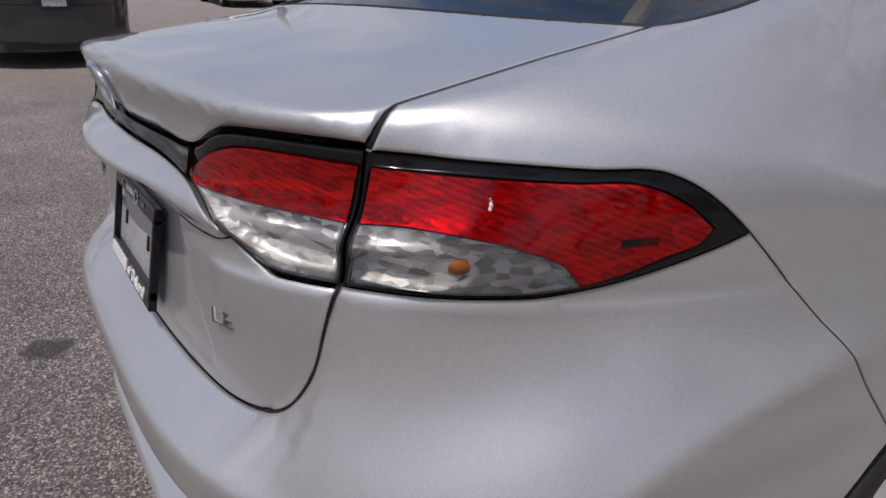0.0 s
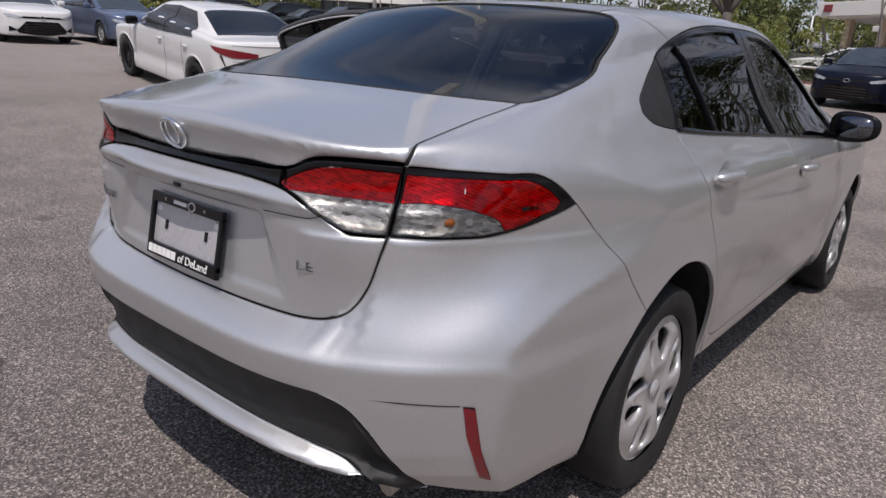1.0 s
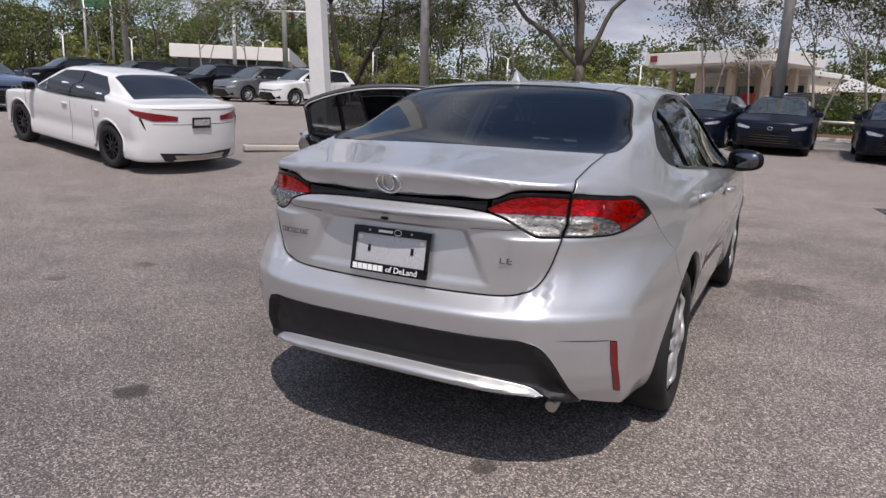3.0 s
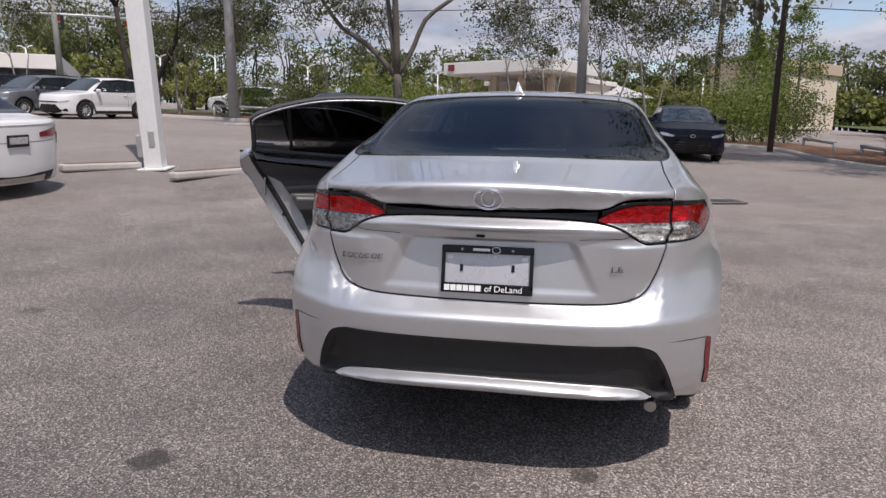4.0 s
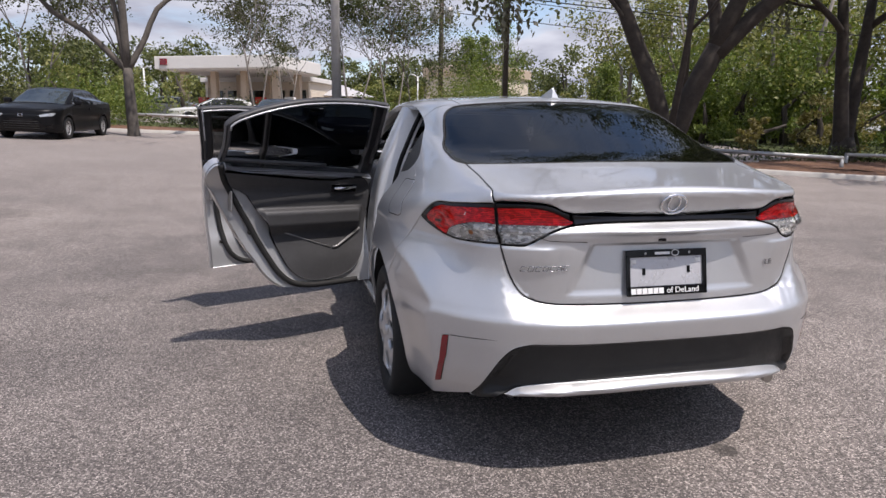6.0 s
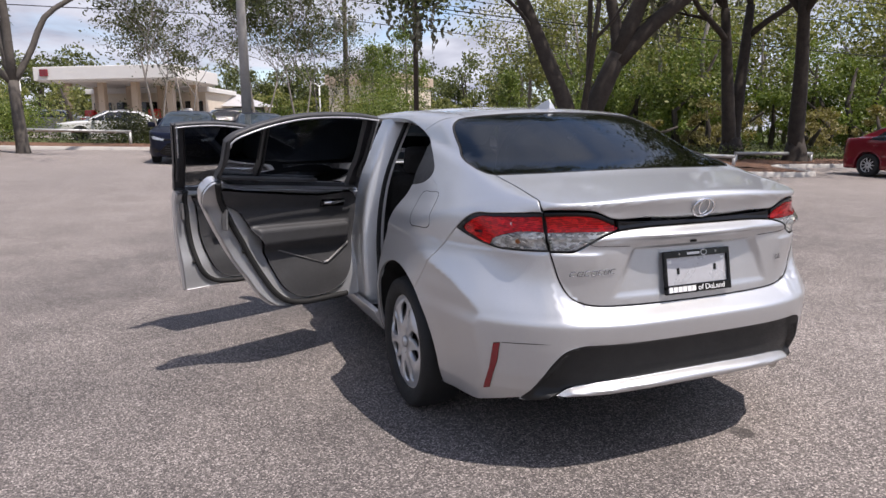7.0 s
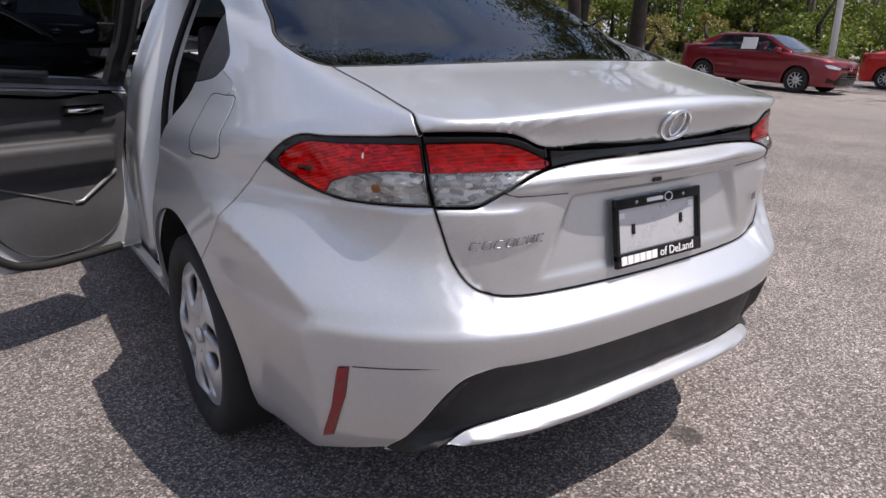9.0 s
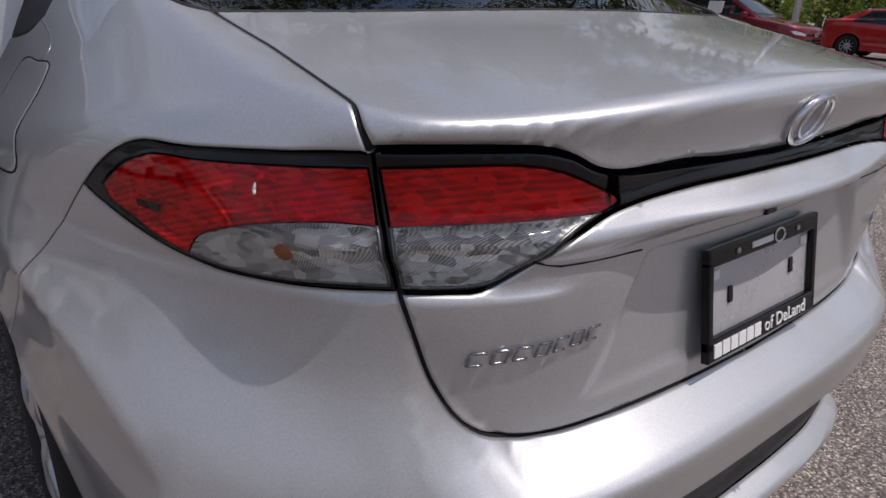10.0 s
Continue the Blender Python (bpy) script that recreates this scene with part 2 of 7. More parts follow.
SIDE_Z = np.array([.15, .20, .25, .30, .40, .55, .68, .76, .85, .90, .935, .97, 1.0, 1.03, 1.06, 1.2])
SIDE_Y = np.array([.70, .79, .822, .838, .855, .878, .889, .884, .872, .864, .853, .826, .798, .776, .757, .68])


def soft_interp(v, at, to, w=.005):
    return sum(k * np.interp(v + d * w, at, to) for d, k in ((-1.5, .12), (-.75, .23), (0, .30), (.75, .23), (1.5, .12)))


def tail(y, z):
    """The rear face: x over y and z, boot lid above the seam and bumper below it."""
    y = np.abs(y)
    # the light bar's ledge melts into the smooth lamps
    bar = ramp((y - .22) / .24)
    upper = soft_interp(z, LID_Z, LID_X) * (1 - bar) + soft_interp(z, LID_Z, LAMP_X) * bar + .15 * y**2 + 1.55 * y**6
    # the raised light bar fades out towards the lamps
    hollow = (.006 + .018 * np.clip((z - .69) / .18, 0, 1)) * ramp((.275 + .09 * np.clip((.87 - z) / .18, 0, 1) - y) / .04 + .5)
    upper = upper + hollow * ramp((.868 - z) / .014) * ramp((z - .676) / .024)
    lower = soft_interp(z, TAIL_Z, TAIL_X, .005) + .03 * y**2 + .66 * y**4
    reach = np.interp(z, [.28, .31, .40, .47, .51, .53], [.70, .67, .625, .59, .56, .52])
    sunk = np.interp(y, [0, .15, .3, .45, .53, .575], [0, .001, .005, .016, .027, .042]) * ramp((.46 - z) / .06)
    lower = lower + soft_interp(z + sunk, INSERT_Z, INSERT_X, .003) * ramp((reach - .022 - y) / .028 + .5)
    seam = np.interp(y, [0, .36, .43, .473, .52, .555, .584, .62], [.648, .650, .654, .664, .70, .76, .853, .865])
    low = np.clip((seam - z) / (seam - .592), 0, 1)
    # outboard the face drops straight from the lamps, then sweeps out into a shelf
    swept = ramp((y - .47) / .10)
    w = np.sin(low * math.pi / 2) ** 1.15 * (1 - swept) + np.sin(low ** (2.0 - .75 * ramp((y - .64) / .16)) * math.pi / 2) * swept
    ledge = .006 * ramp((.861 - z) / .012) * (1 - ramp((.83 - z) / .10)) * ramp((y - .40) / .06)
    return upper * (1 - w) + lower * w - ledge


def flank(x, z):
    """Half the body's width over x and z."""
    w = soft_interp(z, SIDE_Z, SIDE_Y, .012)
    w = w - (.085 + .030 * ramp((.80 - z) / .08) + .032 * ramp((.80 - z) / .10) * ramp((z - .57) / .06)) * np.clip(1.05 - x, 0, 2) ** 2 - .06 * np.clip(x - 3.6, 0, 2) ** 2
    # the waist below the door handles, and the flare round each wheel
    w = w - .016 * np.exp(-((z - .47) / .11) ** 2) * ramp((x - 1.5) / .3) * ramp((3.4 - x) / .3)
    for hub in (1.05, 3.75):
        w = w + .012 * np.exp(-((np.hypot(x - hub, z - .32) - .37) / .07) ** 2) * ramp((.8 - z) / .2)
    return w


def body(p):
    x, y, z = p[..., 0], np.abs(p[..., 1]), p[..., 2]
    deck = 1.058 + .149 * (x - .058) - y**2 * np.clip(.152 - .168 * x, .03, 1)
    bonnet = 1.06 - .035 * np.clip(x - 3.3, -2, 3) - .16 * np.clip(x - 3.7, 0, 3) ** 2 - .06 * y**2
    top = z - np.where(x < 2.0, deck, bonnet)
    rear = (tail(y, z) - x) * .93
    side = y - flank(x, z)
    nose = x - (4.66 - .2 * y**2 - .8 * y**6 - .9 * np.clip(z - .62, 0, 1) ** 2 - .3 * np.clip(.4 - z, 0, 1) ** 2)
    lower = smax(smax(rear, side, .07 - .060 * ramp((.82 - z) / .08)), nose, .15)
    lower = smax(lower, top, .018 + .133 * ramp((y - .56) / .16))
    lower = smax(lower, .17 - z, .03)
    roof = 1.450 - .042 * np.clip(2.25 - x, 0, 3) ** 2 - .03 * np.clip(x - 2.25, 0, 3) ** 2 - .10 * y**2
    house = .762 - .53 * (z - 1.05) - .055 * np.clip(1.9 - x, 0, 3) ** 2 - .03 * np.clip(x - 2.2, 0, 3) ** 2
    glass = 1.124 + .442 * (x - .50) - .19 * y**2
    screen = 1.405 - .42 * (x - 2.72) - .13 * y**2
    cabin = smax(z - roof, (y - house) * .88, .07)
    cabin = smax(cabin, (z - glass) * .91, .05)
    cabin = smax(cabin, (z - screen) * .92, .05)
    cabin = smax(cabin, .9 - z, .03)
    return smin(lower, cabin, .035 + .05 * ramp((y - .60) / .08))


def door_body(p, k=.05):
    """The flank and the leaning windows without a roof: the shape of an open door."""
    x, y, z = p[..., 0], np.abs(p[..., 1]), p[..., 2]
    house = .762 - .53 * (z - 1.05) - .055 * np.clip(1.9 - x, 0, 3) ** 2 - .03 * np.clip(x - 2.2, 0, 3) ** 2
    return smin(smax(y - flank(x, z), z - 1.10, .03), smax((y - house) * .88, .9 - z, .03), k)


SHAPE = [body]


def slope_of(p, e=.0012):
    f = SHAPE[0]
    g = np.stack([f(p + d) - f(p - d) for d in np.eye(3) * e], -1)
    return g / np.linalg.norm(g, axis=-1, keepdims=True)


def snap(p, rounds=6):
    """The nearest places on the body."""
    p = np.array(p, float)
    for _ in range(rounds):
        g = np.stack([SHAPE[0](p + d) - SHAPE[0](p - d) for d in np.eye(3) * .0012], -1) / .0024
        p = p - g * (SHAPE[0](p) / np.maximum((g * g).sum(-1), .2))[..., None]
    return p


def cast(start, way, far=1.6, steps=90):
    """Where rays from outside first meet the body."""
    d = np.linspace(0, far, steps)
    lo, hi = np.zeros(len(start)), np.full(len(start), far)
    done = np.zeros(len(start), bool)
    for a, b in zip(d[:-1], d[1:]):
        hit = ~done & (SHAPE[0](start + way * b) <= 0)
        lo[hit], hi[hit] = a, b
        done |= hit
    for _ in range(22):
        mid = (lo + hi) / 2
        inside = SHAPE[0](start + way * mid[:, None]) <= 0
        hi, lo = np.where(inside, mid, hi), np.where(inside, lo, mid)
    return start + way * hi[:, None]

# ---- helpers that turn outlines on the body into sheet-metal panels ----
def part(name, data, material, parent, label=""):
    """One mesh object under a thing or a part; data is a mesh or a bmesh."""
    if isinstance(data, bmesh.types.BMesh):
        me = bpy.data.meshes.new(name)
        data.to_mesh(me)
        data.free()
    else:
        me = data
    if not me.materials:
        for m in material if isinstance(material, (list, tuple)) else [material]:
            me.materials.append(m)
    ob = new(name, me)
    if parent:
        ob.parent = parent
    return tagged(ob, label)


def thing(name, label, category, m=None, group="", kind=""):
    ob = new(name)
    ob.empty_display_size = .2
    ob.matrix_basis = m or Matrix()
    return tagged(ob, label, category, group, kind)


def sheet(name, verts, faces, normals=None, smooth=True):
    me = bpy.data.meshes.new(name)
    me.from_pydata([tuple(map(float, v)) for v in verts], [], [tuple(map(int, f)) for f in faces])
    if smooth:
        me.polygons.foreach_set("use_smooth", [True] * len(me.polygons))
    if normals is not None:
        me.normals_split_custom_set_from_vertices([tuple(map(float, v)) for v in normals])
    me.update()
    return me


def spline(points, step=.012, closed=False):
    """A smooth line through points, with a place every step."""
    p = np.array(points, float)
    n = len(p)
    if n == 2 and not closed:
        k = max(2, int(np.linalg.norm(p[1] - p[0]) / step) + 1)
        return p[0] + (p[1] - p[0]) * np.linspace(0, 1, k)[:, None]
    out = []
    for i in range(n if closed else n - 1):
        a, b = p[i], p[(i + 1) % n]
        before = p[i - 1] if (closed or i) else 2 * a - b
        after = p[(i + 2) % n] if (closed or i + 2 < n) else 2 * b - a
        d = np.linalg.norm(b - a)
        d0, d2 = np.linalg.norm(a - before), np.linalg.norm(after - b)
        ta = ((a - before) / max(d0, 1e-6) * d + (b - a)) / 2
        tb = ((b - a) + (after - b) / max(d2, 1e-6) * d) / 2
        k = max(1, int(round(d / step)))
        s = np.linspace(0, 1, k, endpoint=False)[:, None]
        out.append((2 * s**3 - 3 * s**2 + 1) * a + (s**3 - 2 * s**2 + s) * ta + (3 * s**2 - 2 * s**3) * b + (s**3 - s**2) * tb)
    if not closed:
        out.append(p[-1:])
    return np.concatenate(out)


def straight(points, step=.012):
    """The same with a corner at every point."""
    return np.concatenate([spline([a, b], step)[:-1] for a, b in zip(points[:-1], points[1:])] + [np.array(points[-1:], float)])


def join(*lines):
    """One closed outline out of lines, without double places."""
    p = np.concatenate(lines)
    keep = np.linalg.norm(p - np.roll(p, 1, 0), axis=1) > .0015
    return p[keep]


def flip(p):
    return np.array(p) * [1, -1, 1]


def facing(ex, ey):
    """A flat chart seen along ex x ey turned round."""
    ex, ey = np.array(ex, float), np.array(ey, float)
    ex, ey = ex / np.linalg.norm(ex), ey / np.linalg.norm(ey)
    way = -np.cross(ex, ey)
    return (lambda p: np.stack([p @ ex, p @ ey], -1)), (lambda q: cast(q[:, :1] * ex + q[:, 1:] * ey - way * 2.2, np.repeat(way[None], len(q), 0), 4.4, 130))


def round_tail():
    """A chart wrapped round an upright axis ahead of the tail."""
    def to(p):
        return np.stack([np.arctan2(p[:, 1], .95 - p[:, 0]) * .8, p[:, 2]], -1)

    def back(q):
        a, z = q[:, 0] / .8, q[:, 1]
        flat = np.stack([np.cos(a), -np.sin(a), 0 * a], -1)
        return cast(np.stack([0 * a + .95, 0 * a, z], -1) - flat * 1.25, flat, 1.2, 110)
    return to, back


def front_chart(length):
    """A flat chart seen from ahead of a car's nose."""
    return (lambda p: np.stack([p[:, 1], p[:, 2]], -1)), (lambda q: cast(np.stack([0 * q[:, 0] + length + .5, q[:, 0], q[:, 1]], -1), np.repeat([[-1.0, 0, 0]], len(q), 0), 2.0, 120))


BEHIND = facing((0, -1, 0), (0, 0, 1))
LEFT = facing((-1, 0, 0), (0, 0, 1))
ABOVE = facing((0, -1, 0), (1, 0, 0))
SLANT = facing((0, -1, 0), (1, 0, 1))
SHOULDER = facing((-1, 0, 0), (0, -.5, .87))
WRAP = round_tail()


def area2(q):
    r = np.roll(q, -1, 0)
    return (q[:, 0] * r[:, 1] - r[:, 0] * q[:, 1]).sum() / 2


def inset(q, d):
    """A closed 2D outline, counter-clockwise, moved inwards by d."""
    a, b = q - np.roll(q, 1, 0), np.roll(q, -1, 0) - q
    na, nb = [np.stack([-v[:, 1], v[:, 0]], -1) / np.maximum(np.linalg.norm(v, axis=1, keepdims=True), 1e-9) for v in (a, b)]
    n = na + nb
    n = n / np.maximum((n * n).sum(1, keepdims=True), .5) * 2
    return q + n * d


def within(q, loop):
    x, y = q[:, 0], q[:, 1]
    odd = np.zeros(len(q), bool)
    for (ax, ay), (bx, by) in zip(loop, np.roll(loop, -1, 0)):
        if ay != by:
            odd ^= ((ay > y) != (by > y)) & (x < (bx - ax) * (y - ay) / (by - ay) + ax)
    return odd


def fill(loop, spacing, holes=(), rows=()):
    """Triangles over a 2D outline with holes: all places, the triangles, and the count of the outline's and the holes' places."""
    edges, pts, base = [], [], 0
    for line in (loop, *holes):
        n = len(line)
        edges += [(base + i, base + (i + 1) % n) for i in range(n)]
        pts.append(line)
        base += n
    border = np.concatenate(pts)
    lo, hi = loop.min(0), loop.max(0)
    gx, gy = np.arange(lo[0], hi[0], spacing), np.arange(lo[1], hi[1], spacing * .87)
    grid = np.stack(np.meshgrid(gx, gy), -1)
    grid[1::2, :, 0] += spacing / 2
    grid = grid.reshape(-1, 2)
    keep = within(grid, loop)
    for h in holes:
        keep &= ~within(grid, h)
    grid = grid[keep]
    extra = [r for r in rows if len(r)]
    near = np.concatenate([border, *extra]) if extra else border
    cell = {}
    for i, p in enumerate(near):
        cell.setdefault((int(p[0] // spacing), int(p[1] // spacing)), []).append(i)
    ok = []
    for p in grid:
        cx, cy = int(p[0] // spacing), int(p[1] // spacing)
        close = [i for a in (-1, 0, 1) for b in (-1, 0, 1) for i in cell.get((cx + a, cy + b), ())]
        ok.append(not close or ((near[close] - p) ** 2).sum(1).min() > (.55 * spacing) ** 2)
    grid = grid[np.array(ok, bool)] if len(grid) else grid
    every = np.concatenate([border, *extra, grid])
    vs, _, fs, ov, _, _ = delaunay_2d_cdt([Vector(map(float, p)) for p in every], edges, [list(range(len(loop)))], 1, 1e-7)
    q = np.array([tuple(v) for v in vs])
    tri = np.array([f for f in fs if len(f) == 3], int).reshape(-1, 3)
    mid = q[tri].mean(1)
    keep = within(mid, loop)
    for h in holes:
        keep &= ~within(mid, h)
    place = {}
    for i, o in enumerate(ov):
        for k in o:
            place[k] = i
    return q, tri[keep], [place.get(i, 0) for i in range(len(border))]


def panel(name, outline, chart, material, parent, spacing=.02, gap=.002, depth=.014, lift=0.0, holes=(), relief=None, side=1, label="", round_edge=.0012):
    """A panel of the body inside an outline that lies on it, with turned-in edges. side -1: its mirror image."""
    to, back = chart
    loops = []
    for n, line in enumerate((outline, *holes)):
        q = to(np.array(line))
        if (area2(q) < 0) != (n > 0):
            q = q[::-1]
        loops.append(inset(q, gap))
    rows = [inset(q, .0035) for q in loops] if round_edge else []
    outer, inner = loops[0], [h[::-1] for h in loops[1:]]
    rows = [r[within(r, outer)] for r in rows]
    q, tri, border = fill(outer, spacing, inner, rows)
    p = back(q)
    nrm = slope_of(p)
    off = lift + (relief(p) if relief else 0 * p[:, 0])
    p = p + nrm * off[:, None]
    if relief:
        e = 2e-3
        t1 = np.cross(nrm, [0.31, 0.2, 0.93])
        t1 /= np.linalg.norm(t1, axis=1, keepdims=True)
        t2 = np.cross(nrm, t1)
        base = p - nrm * off[:, None]
        g1, g2 = [(relief(base + t * e) - relief(base - t * e)) / (2 * e) for t in (t1, t2)]
        nrm = nrm - t1 * g1[:, None] - t2 * g2[:, None]
        nrm /= np.linalg.norm(nrm, axis=1, keepdims=True)
    # turned-in edges
    verts, faces, normals = [p], [tri], [nrm]
    total, k = len(p), 0
    for n, line in enumerate([outer, *inner]):
        idx = np.array(border[k:k + len(line)])
        k += len(line)
        ring = p[idx]
        along = np.roll(ring, -1, 0) - np.roll(ring, 1, 0)
        out = np.cross(along, nrm[idx])
        out /= np.maximum(np.linalg.norm(out, axis=1, keepdims=True), 1e-9)
        if n:
            out = -out
        if round_edge:
            p[idx] -= nrm[idx] * round_edge
            tilted = nrm[idx] + out * .9
            nrm[idx] = tilted / np.linalg.norm(tilted, axis=1, keepdims=True)
        m = len(idx)
        verts += [p[idx], ring - slope_of(ring) * depth]
        normals += [out, out]
        a = np.arange(m)
        b = (a + 1) % m
        quad = np.stack([total + a, total + m + a, total + m + b, total + b], -1)
        faces += [quad if n == 0 else quad[:, ::-1]]
        total += 2 * m
    verts, normals = np.concatenate(verts), np.concatenate(normals)
    polys = [tuple(f) for some in faces for f in some]
    # all faces look outwards
    a, b, c = (verts[tri[:, i]] for i in range(3))
    if (np.cross(b - a, c - a) * slope_of(a)).sum() < 0:
        polys = [f[::-1] for f in polys]
    if side < 0:
        verts, normals = verts * [1, -1, 1], normals * [1, -1, 1]
        polys = [f[::-1] for f in polys]
    return part(name, sheet(name, verts, polys, normals), material, parent, label)


def tube(points, radius, sides=8, closed=False):
    """A bmesh tube along a line; radius is a number or one for each place."""
    bm = bmesh.new()
    p = [Vector(map(float, v)) for v in points]
    rings, n = [], len(p)
    up = Vector((.13, .21, .97))
    for i, c in enumerate(p):
        t = (p[(i + 1) % n] - p[i - 1]) if closed else (p[min(i + 1, n - 1)] - p[max(i - 1, 0)])
        t.normalize()
        if closed or not i:
            a = t.cross(up)
            if a.length < .1:
                a = t.cross(Vector((1, 0, 0)))
        else:
            a = a - t * a.dot(t)
        a.normalize()
        b = t.cross(a)
        r = radius[i] if hasattr(radius, "__len__") else radius
        rings.append([bm.verts.new(c + (a * math.cos(2 * math.pi * k / sides) + b * math.sin(2 * math.pi * k / sides)) * r) for k in range(sides)])
    for i in range(n if closed else n - 1):
        u, v = rings[i], rings[(i + 1) % n]
        for k in range(sides):
            bm.faces.new((u[k], u[(k + 1) % sides], v[(k + 1) % sides], v[k])).smooth = True
    if not closed:
        bm.faces.new(rings[0][::-1])
        bm.faces.new(rings[-1])
    bmesh.ops.recalc_face_normals(bm, faces=bm.faces)
    return bm


def block(size, at=(0, 0, 0), bevel=.01, segments=2, turn=(0, 0, 0), bm=None):
    """A bmesh box with rounded edges, centred at a place; added to bm where one is given."""
    own = bmesh.new()
    bmesh.ops.create_cube(own, size=1)
    bmesh.ops.scale(own, vec=size, verts=own.verts)
    if bevel:
        bmesh.ops.bevel(own, geom=own.edges[:], offset=min(bevel, min(size) * .45), segments=segments, profile=.5, affect="EDGES")
    own.transform(pose(*at, *turn))
    if bm is None:
        return own
    me = bpy.data.meshes.new("block")
    own.to_mesh(me)
    own.free()
    bm.from_mesh(me)
    bpy.data.meshes.remove(me)
    return bm


def lathe(profile, steps=48, axis="y"):
    """A bmesh turned about an axis out of (radius, height) places."""
    bm = bmesh.new()
    rings = []
    for r, h in profile:
        ring = []
        for k in range(steps):
            a = 2 * math.pi * k / steps
            u, v = r * math.cos(a), r * math.sin(a)
            ring.append(bm.verts.new((u, h, v) if axis == "y" else (u, v, h)))
        rings.append(ring)
    for u, v in zip(rings[:-1], rings[1:]):
        for k in range(steps):
            bm.faces.new((u[k], u[(k + 1) % steps], v[(k + 1) % steps], v[k])).smooth = True
    bmesh.ops.recalc_face_normals(bm, faces=bm.faces)
    return bm

# ---- the silver sedan ----
def T(y, z):
    return (float(tail(np.array(y), np.array(z))), y, z)


sedan = thing("sedan", "silver four-door sedan with two doors standing open on asphalt", "car")


def on(points, step=.012, **k):
    return snap(spline(points, step, **k))


# outlines on the left half
GLASS_FOOT = [(.478, 0, 1.125), (.49, .2, 1.125), (.522, .4, 1.122), (.581, .606, 1.116)]
LID_SIDE = straight([(.581, .606, 1.116), (.424, .600, 1.084), (.250, .604, 1.046)])
LID_DROP = spline([(.236, .605, 1.040), (.219, .606, 1.020), (.208, .605, 1.001)])
LAMP_TOP_IN = [T(.605, 1.001), T(.54, 1.002), T(.488, 1.001), T(.452, .998), T(.422, .990), T(.394, .976), T(.36, .967), T(.28, .961), T(.13, .958), T(0, .957)]
LAMP_LOW_IN = [T(.591, .861), T(.55, .861), T(.520, .862), T(.488, .876), T(.452, .900), T(.40, .9195), T(.355, .929), T(.25, .931), T(.12, .931), T(0, .931)]
LID_FOOT = [T(.591, .861), T(.577, .80), T(.560, .752), T(.535, .705), T(.508, .680), T(.472, .664), T(.42, .655), T(.34, .651), T(.2, .649), T(0, .648)]
LAMP_SEAM = [T(.605, 1.001), T(.601, .95), T(.595, .90), T(.591, .861)]
LAMP_TOP_OUT = [T(.605, 1.001), T(.66, .998), T(.70, .994), T(.73, .990), (.452, .749, .985), (.492, .764, .968), (.528, .780, .942), (.553, .792, .919)]
LAMP_LOW_OUT = [(.553, .792, .919), (.53, .785, .910), (.49, .772, .897), (.43, .753, .881), (.375, .735, .868), T(.71, .861), T(.68, .859), T(.64, .859), T(.591, .861)]
# the lamps' windows: upper edge, lower edge out to the end of the clear part and on to the seam, and the line between red and clear
OUT_TOP = [T(.6085, .985), T(.64, .983), T(.69, .979), T(.72, .976), (.43, .747, .973), (.478, .763, .952), (.510, .776, .926)]
OUT_LOW_A = [(.510, .776, .926), (.498, .773, .912), (.46, .764, .900), (.42, .751, .886), (.372, .735, .872)]
OUT_LOW_B = [(.372, .735, .872), T(.71, .8660), T(.67, .8645), T(.63, .8645), T(.5965, .8655)]
OUT_CUT = [T(.6035, .9275), T(.64, .9265), T(.675, .922), T(.702, .911), T(.720, .896), (.372, .735, .872)]
IN_TOP = [T(.5995, .985), T(.54, .988), T(.475, .986), T(.438, .978), T(.392, .959), T(.362, .944)]
IN_LOW_A = [T(.362, .944), T(.358, .938), T(.366, .9335), T(.384, .9285)]
IN_LOW_B = [T(.384, .9285), T(.418, .9185), T(.452, .9040), T(.484, .8830), T(.510, .8685), T(.55, .8645), T(.5865, .8645)]
IN_CUT = [T(.5935, .9275), T(.50, .9310), T(.43, .9305), T(.384, .9285)]
BUMPER_SEAM = [(.553, .792, .919), (.60, .815, .869), (.673, .85, .788), (.744, .878, .707), (.816, .888, .626)]
ARCH_AT, ARCH_R = np.array((1.05, .325)), .380


def arch(a0, a1, n=40, hub=1.05, grow=0.0):
    """The wheel arch between two angles from straight up, positive to the rear."""
    a = np.radians(np.linspace(a0, a1, n))
    x, z = hub - (ARCH_R + grow) * np.sin(a), .325 + (ARCH_R + grow) * np.cos(a)
    return np.stack([x, flank(x, z), z], -1)


L = {k: snap(v) for k, v in dict(lid_side=LID_SIDE, lid_drop=LID_DROP).items()}
L |= {k: on(v) for k, v in dict(foot=GLASS_FOOT, lamp_top_in=LAMP_TOP_IN, lamp_low_in=LAMP_LOW_IN, lid_foot=LID_FOOT, lamp_seam=LAMP_SEAM,
                                lamp_top_out=LAMP_TOP_OUT, lamp_low_out=LAMP_LOW_OUT, bumper_seam=BUMPER_SEAM).items()}


def both(line):
    """A line that starts or ends on the middle, carried over to the other side: left to right."""
    line = line if abs(line[-1][1]) < abs(line[0][1]) else line[::-1]
    return np.concatenate([line, flip(line[::-1])[1:]])


